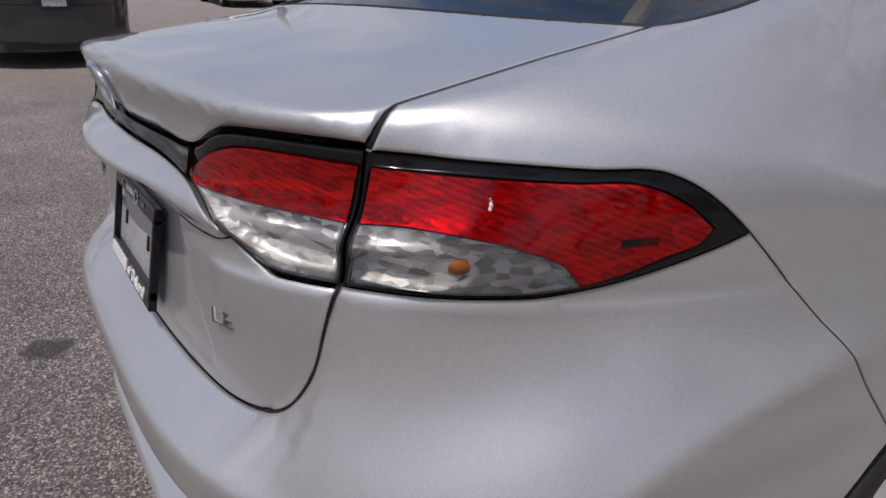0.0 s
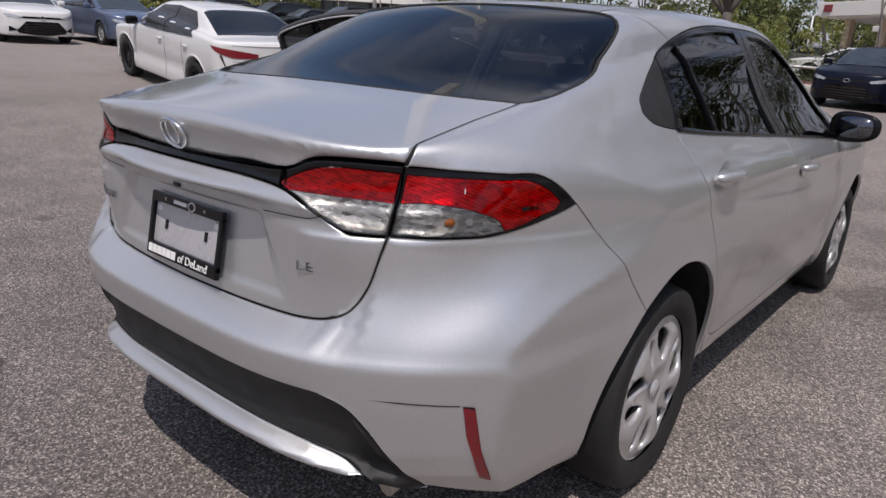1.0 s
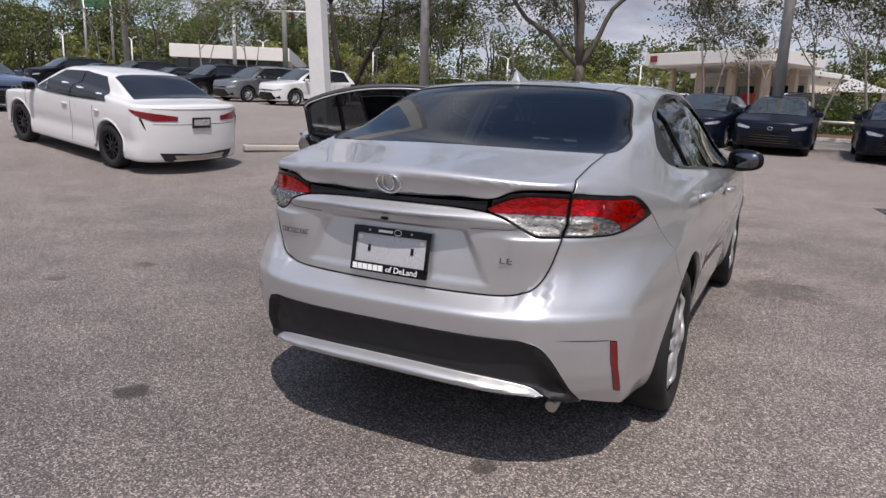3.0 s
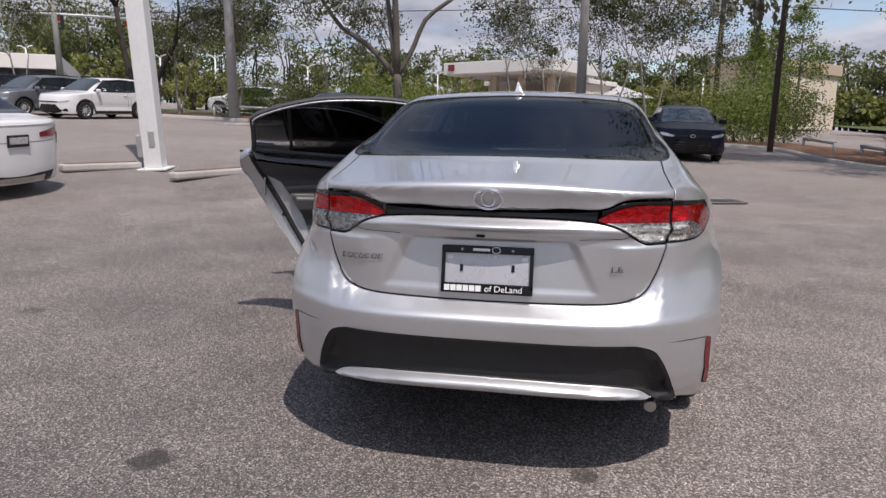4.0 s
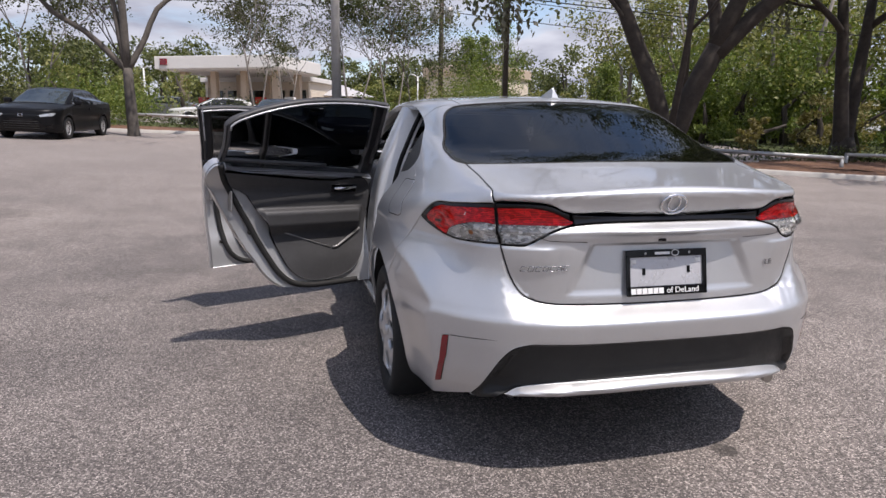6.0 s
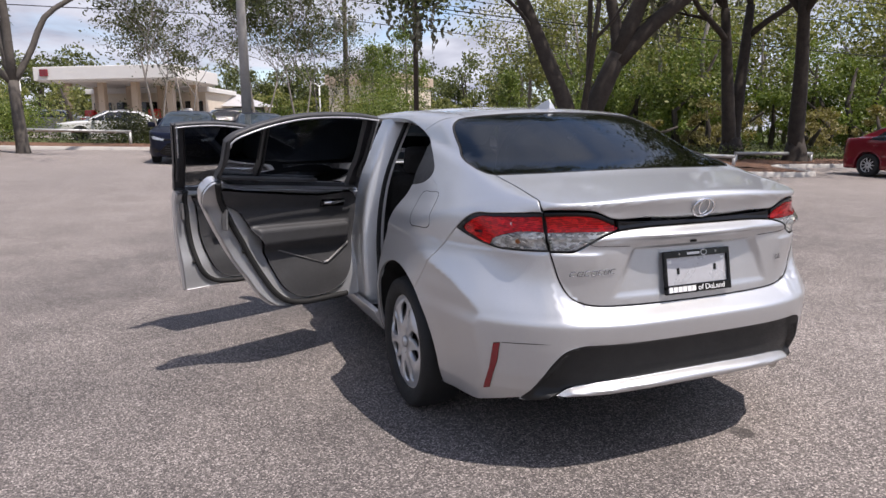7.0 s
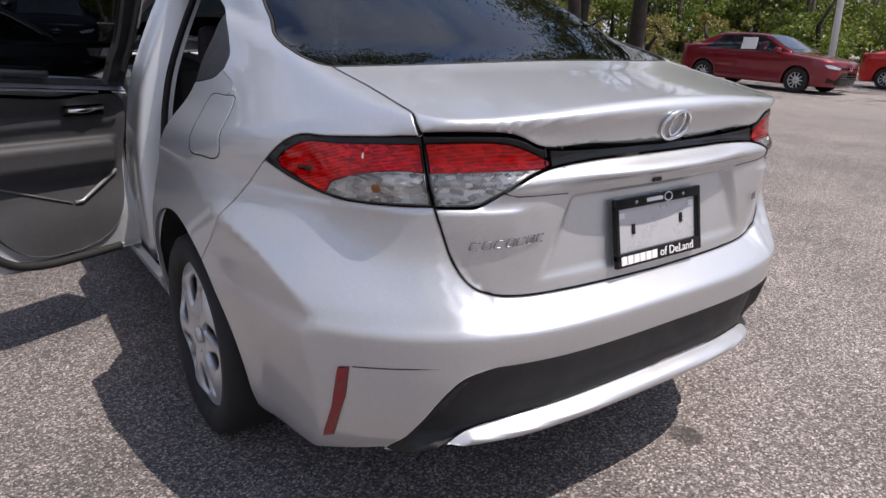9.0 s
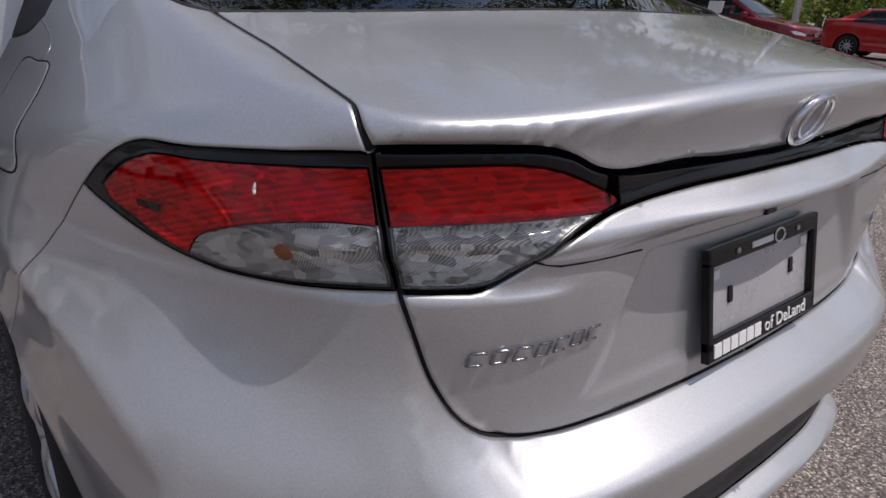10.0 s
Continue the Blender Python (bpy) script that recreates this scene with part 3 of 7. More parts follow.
# boot lid
lid = part("boot_lid", block((.30, .9, .02), (.40, 0, .97), .005), DARK, sedan)
right = lambda line: flip(line)
panel("lid_top", join(both(L["foot"])[::-1], L["lid_side"], L["lid_drop"], both(L["lamp_top_in"]), right(L["lid_drop"])[::-1], right(L["lid_side"])[::-1]),
      SLANT, SILVER, lid, .0095, gap=.0036)
panel("lid_face", join(both(L["lamp_low_in"]), right(L["lid_foot"]), L["lid_foot"][::-1]), BEHIND, SILVER, lid, .0105, gap=.0034)
# dark tubes inside the lid gaps stand for the shade in them
for side in (1, -1):
    for line in (np.concatenate([L["lid_side"], L["lid_drop"]]), L["lid_foot"][:-1]):
        part("gap_seal", tube((line - slope_of(line) * .0105) * [1, side, 1], .0085, 6), DARK, lid)
garnish_top, garnish_low = [np.array([q for q in L[k] if abs(q[1]) < .362]) for k in ("lamp_top_in", "lamp_low_in")]
panel("garnish", join(both(garnish_top), both(garnish_low)[::-1]), BEHIND, GLOSS_BLACK, lid, .012, gap=.0005, lift=.002)

# bumper, with its dark insert, lip and reflectors
BUMPER_LOW = [(.700, .820, .225), (.62, .815, .218), (.50, .80, .225), (.40, .77, .252), (.30, .72, .275), (.222, .672, .292)]
INSERT_SIDE = [T(.672, .292), T(.650, .345), T(.624, .41), T(.596, .466), T(.566, .505), T(.53, .522), T(.48, .5275), T(.3, .528), T(0, .528)]
LIP_TOP = [T(.575, .325), T(.53, .352), T(.45, .367), T(.3, .378), T(.15, .382), T(0, .383)]
LIP_LOW = [T(.575, .325), T(.5, .326), T(.4, .327), T(.2, .330), T(0, .331)]
BOTTOM_IN = [T(.672, .292), T(.62, .302), T(.575, .325)]
for k, v in dict(bumper_low=BUMPER_LOW, insert_side=INSERT_SIDE, lip_top=LIP_TOP, lip_low=LIP_LOW, bottom_in=BOTTOM_IN).items():
    L[k] = on(v)
arch_rear = snap(arch(37.9, 104, 50))
bumper_half = np.concatenate([L["lid_foot"][::-1], L["lamp_low_out"][::-1], L["bumper_seam"], arch_rear, L["bumper_low"], L["insert_side"]])
bumper = panel("bumper", join(bumper_half, flip(bumper_half)[::-1]), WRAP, SILVER, sedan, .013, gap=.0007)
insert_half = np.concatenate([L["insert_side"][::-1], L["bottom_in"], L["lip_top"]])
panel("insert", join(insert_half, flip(insert_half)[::-1]), WRAP, BLACK_PLASTIC, bumper, .014, gap=.001)
panel("lip", join(both(L["lip_top"]), both(L["lip_low"])[::-1]), WRAP, SILVER, bumper, .010, gap=.0008, depth=.05)
for side in (1, -1):
    loop = snap(straight([T(.770, .522), T(.754, .526), T(.757, .45), T(.764, .335), T(.778, .328), T(.775, .42), T(.770, .522)], .012)[:-1])
    panel("reflector", loop, WRAP, RED_PLASTIC, bumper, .012, gap=0, lift=.003, relief=lambda p: .006 * ramp((p[:, 1] - .752) / .03), side=side)
    # a tapering dark tube draws the shade in the bumper's crease
    line = on([T(.75, .5265), T(.70, .530), T(.65, .5325), T(.612, .533)], .01)
    part("crease_line", tube(line * [1, side, 1], [.0016] * (len(line) - 6) + [.0013, .001, .0008, .0006, .0004, .0002], 5), DARK, bumper)

# tail lamps
def fold(p):
    """How far a place lies on the flat reflector at the outer lamp's end."""
    return ramp((p[:, 0] - .315 - .55 * (.95 - p[:, 2])) / .012)


def red_depth(p):
    """The reflector behind a red lens: a bright ledge below, a slanting upper chamber, a flat end."""
    z = p[:, 2]
    ledge = -.006 - .017 * ramp((z - .922) / .020)
    upper = .014 * np.clip((z - .944) / .036, 0, 1)
    steps = .0011 * np.sin(z * 900) * ramp((z - .95) / .01) + .0016 * np.sin((p[:, 1] + .6 * p[:, 0]) * 260) * ramp((.948 - z) / .006)
    flat_end = -.0055 + .003 * np.clip((z - .925) / .05, -.5, 1)
    w = fold(p)
    return (ledge + upper + steps) * (1 - w) + flat_end * w


def clear_depth(p):
    return -.010 - .010 * ramp((p[:, 2] - .868) / .03) * ramp((.922 - p[:, 2]) / .02)


def lamp(name, outline, top, low_a, low_b, cut, chart, side):
    top, low_a, low_b, cut = (on(q, .007) for q in (top, low_a, low_b, cut))
    seam_up, seam_low = on([cut[0], top[0]], .007), on([low_b[-1], cut[0]], .007)
    red = join(top, low_a, cut[::-1], seam_up)
    clear = join(cut, low_b, seam_low)
    whole = join(top, low_a, low_b, seam_low, seam_up)
    rim = panel(name, outline, chart, GLOSS_BLACK, sedan, .012, gap=.0015, depth=.009, holes=(whole,), side=side)

    def to_edge(p, line):
        return ramp(np.sqrt(((p[:, None] - line[None]) ** 2).sum(-1).min(1)) / .010)

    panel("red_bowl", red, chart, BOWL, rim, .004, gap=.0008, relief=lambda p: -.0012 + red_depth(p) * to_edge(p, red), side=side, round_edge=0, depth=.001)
    panel("red_lens", red, chart, RED_LENS, rim, .012, gap=.0003, lift=.0005, depth=.004, side=side, round_edge=0)
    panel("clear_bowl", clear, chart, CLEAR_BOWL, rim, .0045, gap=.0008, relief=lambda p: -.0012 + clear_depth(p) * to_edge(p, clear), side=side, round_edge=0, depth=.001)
    panel("clear_lens", clear, chart, CLEAR_LENS, rim, .012, gap=.0003, lift=.0005, depth=.004, side=side, round_edge=0)
    edge = np.concatenate([low_b, seam_low])
    part("clear_bezel", tube((edge - slope_of(edge) * .003) * [1, side, 1], .0022, 5), LAMP_GREY, rim)
    part("red_bezel", tube((cut - slope_of(cut) * .004) * [1, side, 1], .0016, 5), LAMP_GREY, rim)
    return rim


for side in (1, -1):
    outer = lamp("tail_lamp_outer", join(L["lamp_top_out"], L["lamp_low_out"], L["lamp_seam"][::-1]), OUT_TOP, OUT_LOW_A, OUT_LOW_B, OUT_CUT, WRAP, side)
    seam_in = L["lamp_seam"]
    top_in = np.array([q for q in L["lamp_top_in"] if q[1] > .36])
    low_in = np.array([q for q in L["lamp_low_in"] if q[1] > .36])
    inner = lamp("tail_lamp_inner", join(seam_in[::-1], top_in, low_in[::-1]), IN_TOP, IN_LOW_A, IN_LOW_B, IN_CUT, BEHIND, side)
    # bulbs and the small dark window of the outer lamp
    for (y, z, back, r, m, to) in ((.668, .893, .010, .013, AMBER, outer),):
        x = T(y, z)[0]
        bm = bmesh.new()
        bmesh.ops.create_uvsphere(bm, u_segments=14, v_segments=9, radius=r)
        bmesh.ops.scale(bm, vec=(1.5, 1, 1), verts=bm.verts)
        bm.transform(Matrix.Translation((x + back, (y - .004) * side, z)))
        for f in bm.faces:
            f.smooth = True
        part("bulb", bm, m, to)
    ring = [(T(.668, .952)[0] + .016 + .012 * math.sin(a) * .4, (.668 + .019 * math.cos(a)) * side, .952 + .019 * math.sin(a)) for a in np.linspace(0, 2 * math.pi, 24, endpoint=False)]
    part("lamp_ring", tube(ring, .003, 6, True), BOWL, outer)
    for k in range(6):
        y = .612 + .014 * k
        part("lamp_stud", block((.006, .008, .008), (T(y, .936)[0] + .014, y * side, .936), .002, turn=(0, 0, 25 * side)), BOWL, outer)
    slot = snap([(.44, .757, .918)])[0]
    part("lamp_slot", block((.042, .003, .0085), (slot[0] - .01, (slot[1] - .0045) * side, slot[2] - .002), .001, turn=(0, 0, 17 * side)), GLOSS_BLACK, outer)

# roof, rear window and quarter panels
GLASS_SIDE = [(.581, .606, 1.116), (.600, .627, 1.121), (.645, .642, 1.132), (.72, .648, 1.153), (.806, .646, 1.180), (.95, .620, 1.245), (1.06, .590, 1.297), (1.135, .555, 1.332), (1.165, .515, 1.352), (1.165, .47, 1.365)]
GLASS_TOP = [(1.165, .47, 1.365), (1.142, .30, 1.385), (1.125, .15, 1.393), (1.12, 0, 1.396)]
DITCH = [(1.165, .47, 1.365), (1.25, .475, 1.378), (1.5, .485, 1.40), (1.9, .495, 1.42), (2.3, .498, 1.425), (2.75, .49, 1.395)]
SCREEN_TOP = [(2.75, .49, 1.395), (2.80, .3, 1.395), (2.82, 0, 1.40)]
for k, v in dict(glass_side=GLASS_SIDE, glass_top=GLASS_TOP, ditch=DITCH, screen_top=SCREEN_TOP).items():
    L[k] = on(v, .016)
panel("roof", join(both(L["glass_top"])[::-1], L["ditch"], both(L["screen_top"]), flip(L["ditch"])[::-1]), ABOVE, SILVER, sedan, .035, gap=.002, depth=.02)
window = panel("rear_window", join(both(L["foot"]), flip(L["glass_side"]), both(L["glass_top"])[::-1], L["glass_side"][::-1]), ABOVE, TINTED, sedan, .03, gap=.006, lift=-.003, depth=.004)
seal = np.concatenate([both(L["foot"]), flip(L["glass_side"]), both(L["glass_top"])[::-1], L["glass_side"][::-1]])
part("window_seal", tube(snap(seal[::2]) - slope_of(snap(seal[::2])) * .004, .0055, 6, True), RUBBER, window)
# heating wires
for k in range(13):
    x = .60 + .04 * k
    wire = cast(np.array([(x, y, 1.9) for y in np.linspace(-.56 + .004 * k, .56 - .004 * k, 24)]), np.array([(0, 0, -1.0)] * 24), 1.2) - np.array((0, 0, .008))
    part("heating_wire", tube(wire, .0005, 4), RUBBER, window)


def flat(points, step=.014, smooth=True):
    """A line given by x and z, on the left flank."""
    q = spline([(x, 0, z) for x, z in points], step) if smooth else straight([(x, 0, z) for x, z in points], step)
    return cast(q * [1, 0, 1] + [0, 1.3, 0], np.repeat([[0, -1.0, 0]], len(q), 0), 1.2, 100)


SAIL_TOP = [(.978, 1.098), (.990, 1.122), (1.06, 1.165), (1.15, 1.212), (1.225, 1.246)]
SAIL_EDGE = [(1.225, 1.246), (1.20, 1.18), (1.175, 1.11), (1.140, 1.052)]
TRIM_TOP = [(1.225, 1.246), (1.30, 1.274), (1.38, 1.300), (1.58, 1.347), (1.80, 1.374), (2.14, 1.388)]
REAR_EDGE = [(1.64, .315), (1.575, .328), (1.525, .36), (1.475, .42), (1.425, .505), (1.355, .61), (1.295, .71), (1.238, .81), (1.19, .90), (1.155, .965), (1.138, 1.015), (1.140, 1.052)]
TRIM_FOOT = [(1.140, 1.052), (1.06, 1.062), (1.005, 1.075), (.978, 1.098)]
B_SEAM = [(2.14, 1.388), (2.15, 1.2), (2.155, 1.0), (2.16, .6), (2.16, .315)]
FRONT_TOP = [(2.14, 1.388), (2.4, 1.387), (2.62, 1.355), (2.85, 1.275), (3.06, 1.165), (3.28, 1.03)]
A_SEAM = [(3.28, 1.03), (3.285, .95), (3.26, .8), (3.22, .55), (3.175, .315)]
for k, v in dict(sail_top=SAIL_TOP, sail_edge=SAIL_EDGE, trim_top=TRIM_TOP, rear_edge=REAR_EDGE, trim_foot=TRIM_FOOT, b_seam=B_SEAM, front_top=FRONT_TOP, a_seam=A_SEAM).items():
    L[k] = flat(v)
for side in (1, -1):
    quarter = panel("quarter_panel", join(L["lamp_top_out"][::-1], L["lid_drop"][::-1], L["lid_side"][::-1], L["glass_side"], spline([L["glass_side"][-1], L["trim_top"][12]], .014)[1:-1],
                    L["trim_top"][12::-1], L["sail_top"][::-1], L["trim_foot"][::-1], L["rear_edge"][::-1], flat([(1.64, .315), (1.53, .275), (1.395, .21)])[1:], snap(arch(-108, 37.9, 90)), L["bumper_seam"][::-1]),
                    SHOULDER, SILVER, sedan, .019, gap=.0009, side=side)
    top_edge = np.concatenate([L["trim_top"][12:], L["front_top"][1:]])
    panel("pillar_sail", join(L["sail_top"], L["sail_edge"], L["trim_foot"]), LEFT, BLACK_PLASTIC, sedan, .02, gap=.0015, side=side, lift=-.001)
    panel("roof_rail", join(L["ditch"], top_edge[::-1]), SHOULDER, SILVER, sedan, .03, gap=.0015, side=side, depth=.03)
    # wheel arch linings
    for hub in (1.05, 3.75):
        a = np.radians(np.linspace(-106, 106, 40))
        ring = [[(hub - (ARCH_R + .012) * np.sin(t), min(y, float(flank(hub - ARCH_R * np.sin(t), .325 + ARCH_R * np.cos(t))) - .012) * side, .325 + (ARCH_R + .012) * np.cos(t)) for t in a] for y in (.868, .80, .55)]
        verts = [v for r in ring for v in r]
        faces = [(i * 40 + k, i * 40 + k + 1, i * 40 + 41 + k, i * 40 + 40 + k) for i in range(2) for k in range(39)]
        faces += [tuple(range(80, 120))]
        part("arch_lining", sheet("arch_lining", verts, faces), RUBBER, sedan)
    # sills and the front wing
    sill = flat([(1.395, .21), (1.53, .275), (1.64, .315), (2.4, .315), (3.175, .315), (3.36, .205), (3.3, .178), (2.4, .176), (1.5, .178), (1.395, .21)], smooth=False)[:-1]
    panel("sill", sill, LEFT, SILVER, sedan, .03, gap=.001, side=side, depth=.03)
    wing = join(L["a_seam"], flat([(3.175, .315), (3.30, .25), (3.392, .21)])[1:], snap(arch(108, -108, 90, 3.75)),
                flat([(4.12, .22), (4.3, .22), (4.36, .5), (4.33, .72), (4.1, .86), (3.8, .945), (3.5, .99), (3.28, 1.03)], smooth=False))
    panel("front_wing", wing, LEFT, SILVER, sedan, .035, gap=.0015, side=side)

# fuel flap on the left quarter
flap = snap(spline([(.955, .78, 1.028), (.87, .77, 1.033), (.800, .768, 1.033), (.787, .775, 1.02), (.757, .81, .96), (.738, .835, .912), (.748, .845, .899), (.83, .86, .893), (.905, .86, .895), (.922, .855, .91), (.945, .82, .97), (.962, .79, 1.015)], .01, closed=True))
lined = part("fuel_flap", tube(flap, .0016, 5, True), DARK, sedan)
panel("flap_face", flap, SHOULDER, SILVER, lined, .02, gap=.0016, lift=.0018, depth=.002)
# short welded seam line on the left rear pillar
part("pillar_seam", tube(snap(spline([(.975, .735, 1.085), (.93, .735, 1.075), (.865, .735, 1.05), (.845, .74, 1.032), (.87, .757, 1.022), (.93, .77, 1.022)], .01)), .0011, 5), STEEL, sedan)

# nose, bonnet and windscreen
nose = [(4.12, .22), (4.3, .22), (4.36, .5), (4.33, .72), (4.1, .86), (3.8, .945), (3.5, .99), (3.28, 1.03)]
edge = flat(nose, smooth=False)
front = snap([(x, y, z) for x, y, z in edge[:60]])
half = len(edge) // 2
lead = both(snap(spline([edge[half], (4.30, .55, .88), (4.42, .3, .92), (4.45, 0, .93)], .02)))
panel("bonnet", join(edge[half:], both(snap(spline([edge[-1], (3.42, .5, 1.05), (3.50, .25, 1.06), (3.52, 0, 1.06)], .03))), flip(edge[half:])[::-1], lead[::-1]), ABOVE, SILVER, sedan, .04, gap=.002)
AHEAD = front_chart(4.66)
nose_panel = panel("front_bumper", join(edge[:half + 1], lead, flip(edge[:half + 1])[::-1]), AHEAD, SILVER, sedan, .03, gap=.002)


def ahead(points):
    q = straight([(5.2, y, z) for y, z in points + points[:1]], .03)[:-1]
    return cast(q, np.repeat([[-1.0, 0, 0]], len(q), 0), 2.0, 120)


panel("grille", ahead([(.40, .52), (-.40, .52), (-.62, .30), (-.58, .25), (.58, .25), (.62, .30)]), AHEAD, GLOSS_BLACK, nose_panel, .04, gap=0, lift=.005, depth=.004, round_edge=0)
for side in (1, -1):
    panel("headlamp", ahead([(.44, .66), (.70, .72), (.80, .74), (.82, .70), (.72, .64), (.46, .61)]), AHEAD, HEADLAMP, nose_panel, .03, gap=0, lift=.006, depth=.004, side=side, round_edge=0)
screen_foot = snap(spline([(3.28, .70, 1.03), (3.42, .5, 1.05), (3.50, .25, 1.06), (3.52, 0, 1.06)], .03))
pillar = snap(spline([(2.75, .49, 1.395), (3.0, .56, 1.25), (3.28, .70, 1.03)], .03))
panel("windscreen", join(both(L["screen_top"]), flip(pillar), both(screen_foot)[::-1], pillar[::-1]), ABOVE, LIGHT_GLASS, sedan, .06, gap=.012, depth=.004)

# doors
REAR_GLASS = [(1.462, 1.036), (1.432, 1.290), (1.60, 1.328), (1.85, 1.355), (2.055, 1.362), (2.075, 1.2), (2.08, 1.004)]
FIXED_GLASS = [(1.195, 1.062), (1.225, 1.14), (1.262, 1.236), (1.405, 1.283), (1.435, 1.040)]
FRONT_GLASS = [(2.235, .994), (2.222, 1.362), (2.42, 1.360), (2.62, 1.328), (2.84, 1.250), (3.03, 1.150), (3.20, 1.03), (3.19, .945)]
REAR_BELT = [(1.140, 1.052), (1.30, 1.040), (1.545, 1.026), (1.85, 1.010), (2.155, .994)]
FRONT_BELT = [(2.155, .994), (2.6, .968), (2.95, .948), (3.284, .930)]


def bulge(x0, x1, z0, z1, h):
    """An armrest: a raised, rounded patch on a door card."""
    def relief(p):
        return -h * ramp((p[:, 0] - x0) / .05) * ramp((x1 - p[:, 0]) / .06) * ramp((p[:, 2] - z0) / .09) * ramp((z1 - p[:, 2]) / .028)
    return relief


def inside_fittings(skin, belt, name):
    """The release handle, grab handle, armrest pad, pocket lip and loudspeaker on a door card."""
    x0, x1 = belt[0][0], belt[-1][0]
    rear = name == "rear_door"
    lo, hi = (1.50, 2.10) if rear else (2.36, 3.10)

    def on_card(x, z, off):
        return (x, float(flank(np.array(x), np.array(z))) - .070 - off, z)
    cup = part("release_cup", block((.17, .012, .066), on_card(hi - .125, .905, .002), .005, 3), GLOSS_BLACK, skin)
    part("release_lever", tube([on_card(hi - .19, .895, .010), on_card(hi - .13, .893, .022), on_card(hi - .05, .902, .012)], .010, 8), CHROME, cup)
    part("pocket_lip", tube([on_card(lo + .02, .675, .002), on_card(lo + .18, .620, .004), on_card(hi - .21, .545, .006)], .0035, 6), GALV_TRIM, skin)
    part("pull_trim", tube([on_card(hi - .20, .545, .006), on_card(hi - .17, .548, .010), on_card(hi - .005, .648, .010)], .007, 8), GALV_TRIM, skin)
    part("armrest_seam", tube([on_card(lo - .02, .748, .045), on_card(lo + .25, .738, .052), on_card(hi - .1, .735, .05)], .0025, 5), RUBBER, skin)
    for x, z in ((1.345, .80), (1.40, .66)) if rear else ((2.235, .72), (2.235, .5)):
        plug = lathe([(.001, .004), (.011, .003), (.013, 0)], 12)
        q = flat([(x, z), (x + .01, z)])[0]
        plug.transform(Matrix.Translation((x, q[1] - .066, z)) @ Matrix.Diagonal((1, -1, 1, 1)))
        part("rubber_plug", plug, RUBBER, skin)
    part("latch", block((.012, .05, .11), ((1.285 if rear else 2.195), .795 if rear else .80, .84), .006), STEEL, skin)


SEAL_LIP = plain("pale_seal_lip", (.55, .55, .56), .3, .4)
GALV_TRIM = plain("satin_grey_trim", (.30, .30, .30), .4, .5)


def door(name, outline, belt, lower, panes, hinge, angle, side, arm, lift_at, tip=0):
    skin = panel(name, lower, LEFT, SILVER, sedan, .022, gap=.002, depth=.05, side=side)
    upper = join(*outline)
    frame_loop = upper
    glass_loops = [flat(g + g[:1], .014, smooth=False)[:-1] for g in panes]
    panel("window_frame", frame_loop, LEFT, GLOSS_BLACK if side < 0 else TRIM, skin, .02, gap=.002, depth=.03, lift=-.001, holes=glass_loops, side=side)
    for g in glass_loops:
        panel("door_glass", g, LEFT, SIDE_GLASS, skin, .03, gap=-.004, lift=-.012, depth=.004, side=side, round_edge=0)
    bead = flat(belt)
    part("belt_bead", tube((bead + [0, .003, 0]) * [1, side, 1], .006, 6), GLOSS_BLACK, skin)
    # outside handle in its dish
    hx, hz = lift_at
    hp = cast(np.array([(hx + d, 1.3, hz - .02 * d) for d in np.linspace(-.105, .105, 13)]), np.repeat([[0, -1.0, 0]], 13, 0), 1.2)
    bow = hp + np.stack([0 * hp[:, 0], .012 + .026 * np.sin(np.linspace(0, math.pi, 13)) ** .5, 0 * hp[:, 0]], -1)
    part("handle", tube(bow * [1, side, 1], [.008, .013, .015, .015, .015, .015, .015, .015, .015, .015, .015, .013, .008], 10), SILVER, skin)
    dish = lathe([(.001, -.010), (.03, -.006), (.042, .001), (.046, .002)], 24)
    dish.transform(Matrix.Translation(Vector(hp[6] * [1, side, 1])) @ Matrix.Diagonal((1.25, side, .95, 1)))
    part("handle_dish", dish, SILVER, skin)
    if side > 0:
        inside_fittings(skin, belt, name)
        whole = join(lower)
        panel("inner_shell", whole, LEFT, SILVER, skin, .04, gap=.004, lift=-.052, depth=.012, side=side)
        card = flat(REAR_CARD if name == "rear_door" else FRONT_CARD, .02)
        panel("door_card", card, LEFT, TRIM, skin, .018, gap=.001, lift=-.070, depth=-.02, relief=arm, side=side)
        strip = flat(REAR_SEAL if name == "rear_door" else FRONT_SEAL, .02)
        part("weatherstrip", tube(strip - [0, .064, 0], .017, 8), RUBBER, skin)
        lip = flat([(x + .018, z + .006) for x, z in (REAR_SEAL if name == "rear_door" else FRONT_SEAL)], .02)
        part("seal_edge", tube(lip - [0, .066, 0], .004, 6), SEAL_LIP, skin)
        rim = LEFT[1](inset((lambda q: q if area2(q) > 0 else q[::-1])(LEFT[0](frame_loop)), .02)[::2])
        keep = np.array([q for q in rim if q[2] > 1.03])
        jump = int(np.linalg.norm(np.roll(keep, -1, 0) - keep, axis=1).argmax())
        rim = np.roll(keep, -jump - 1, 0)
        part("frame_trim", tube(np.array(rim) - [0, .030, 0], .012, 6), TRIM, skin)
        high = [k for k, q in enumerate(rim) if q[2] > (1.20 if name == "rear_door" else 1.18)]
        bright = rim[high[0]:high[-1] + 1]
        part("seal_lip", tube(bright - [0, .050, .014], .0045, 6), SEAL_LIP, skin)
    skin.matrix_basis = Matrix.Translation(hinge) @ Matrix.Rotation(radians(angle), 4, "Z") @ Matrix.Rotation(radians(tip), 4, "Y") @ Matrix.Translation(-Vector(hinge))
    return skin


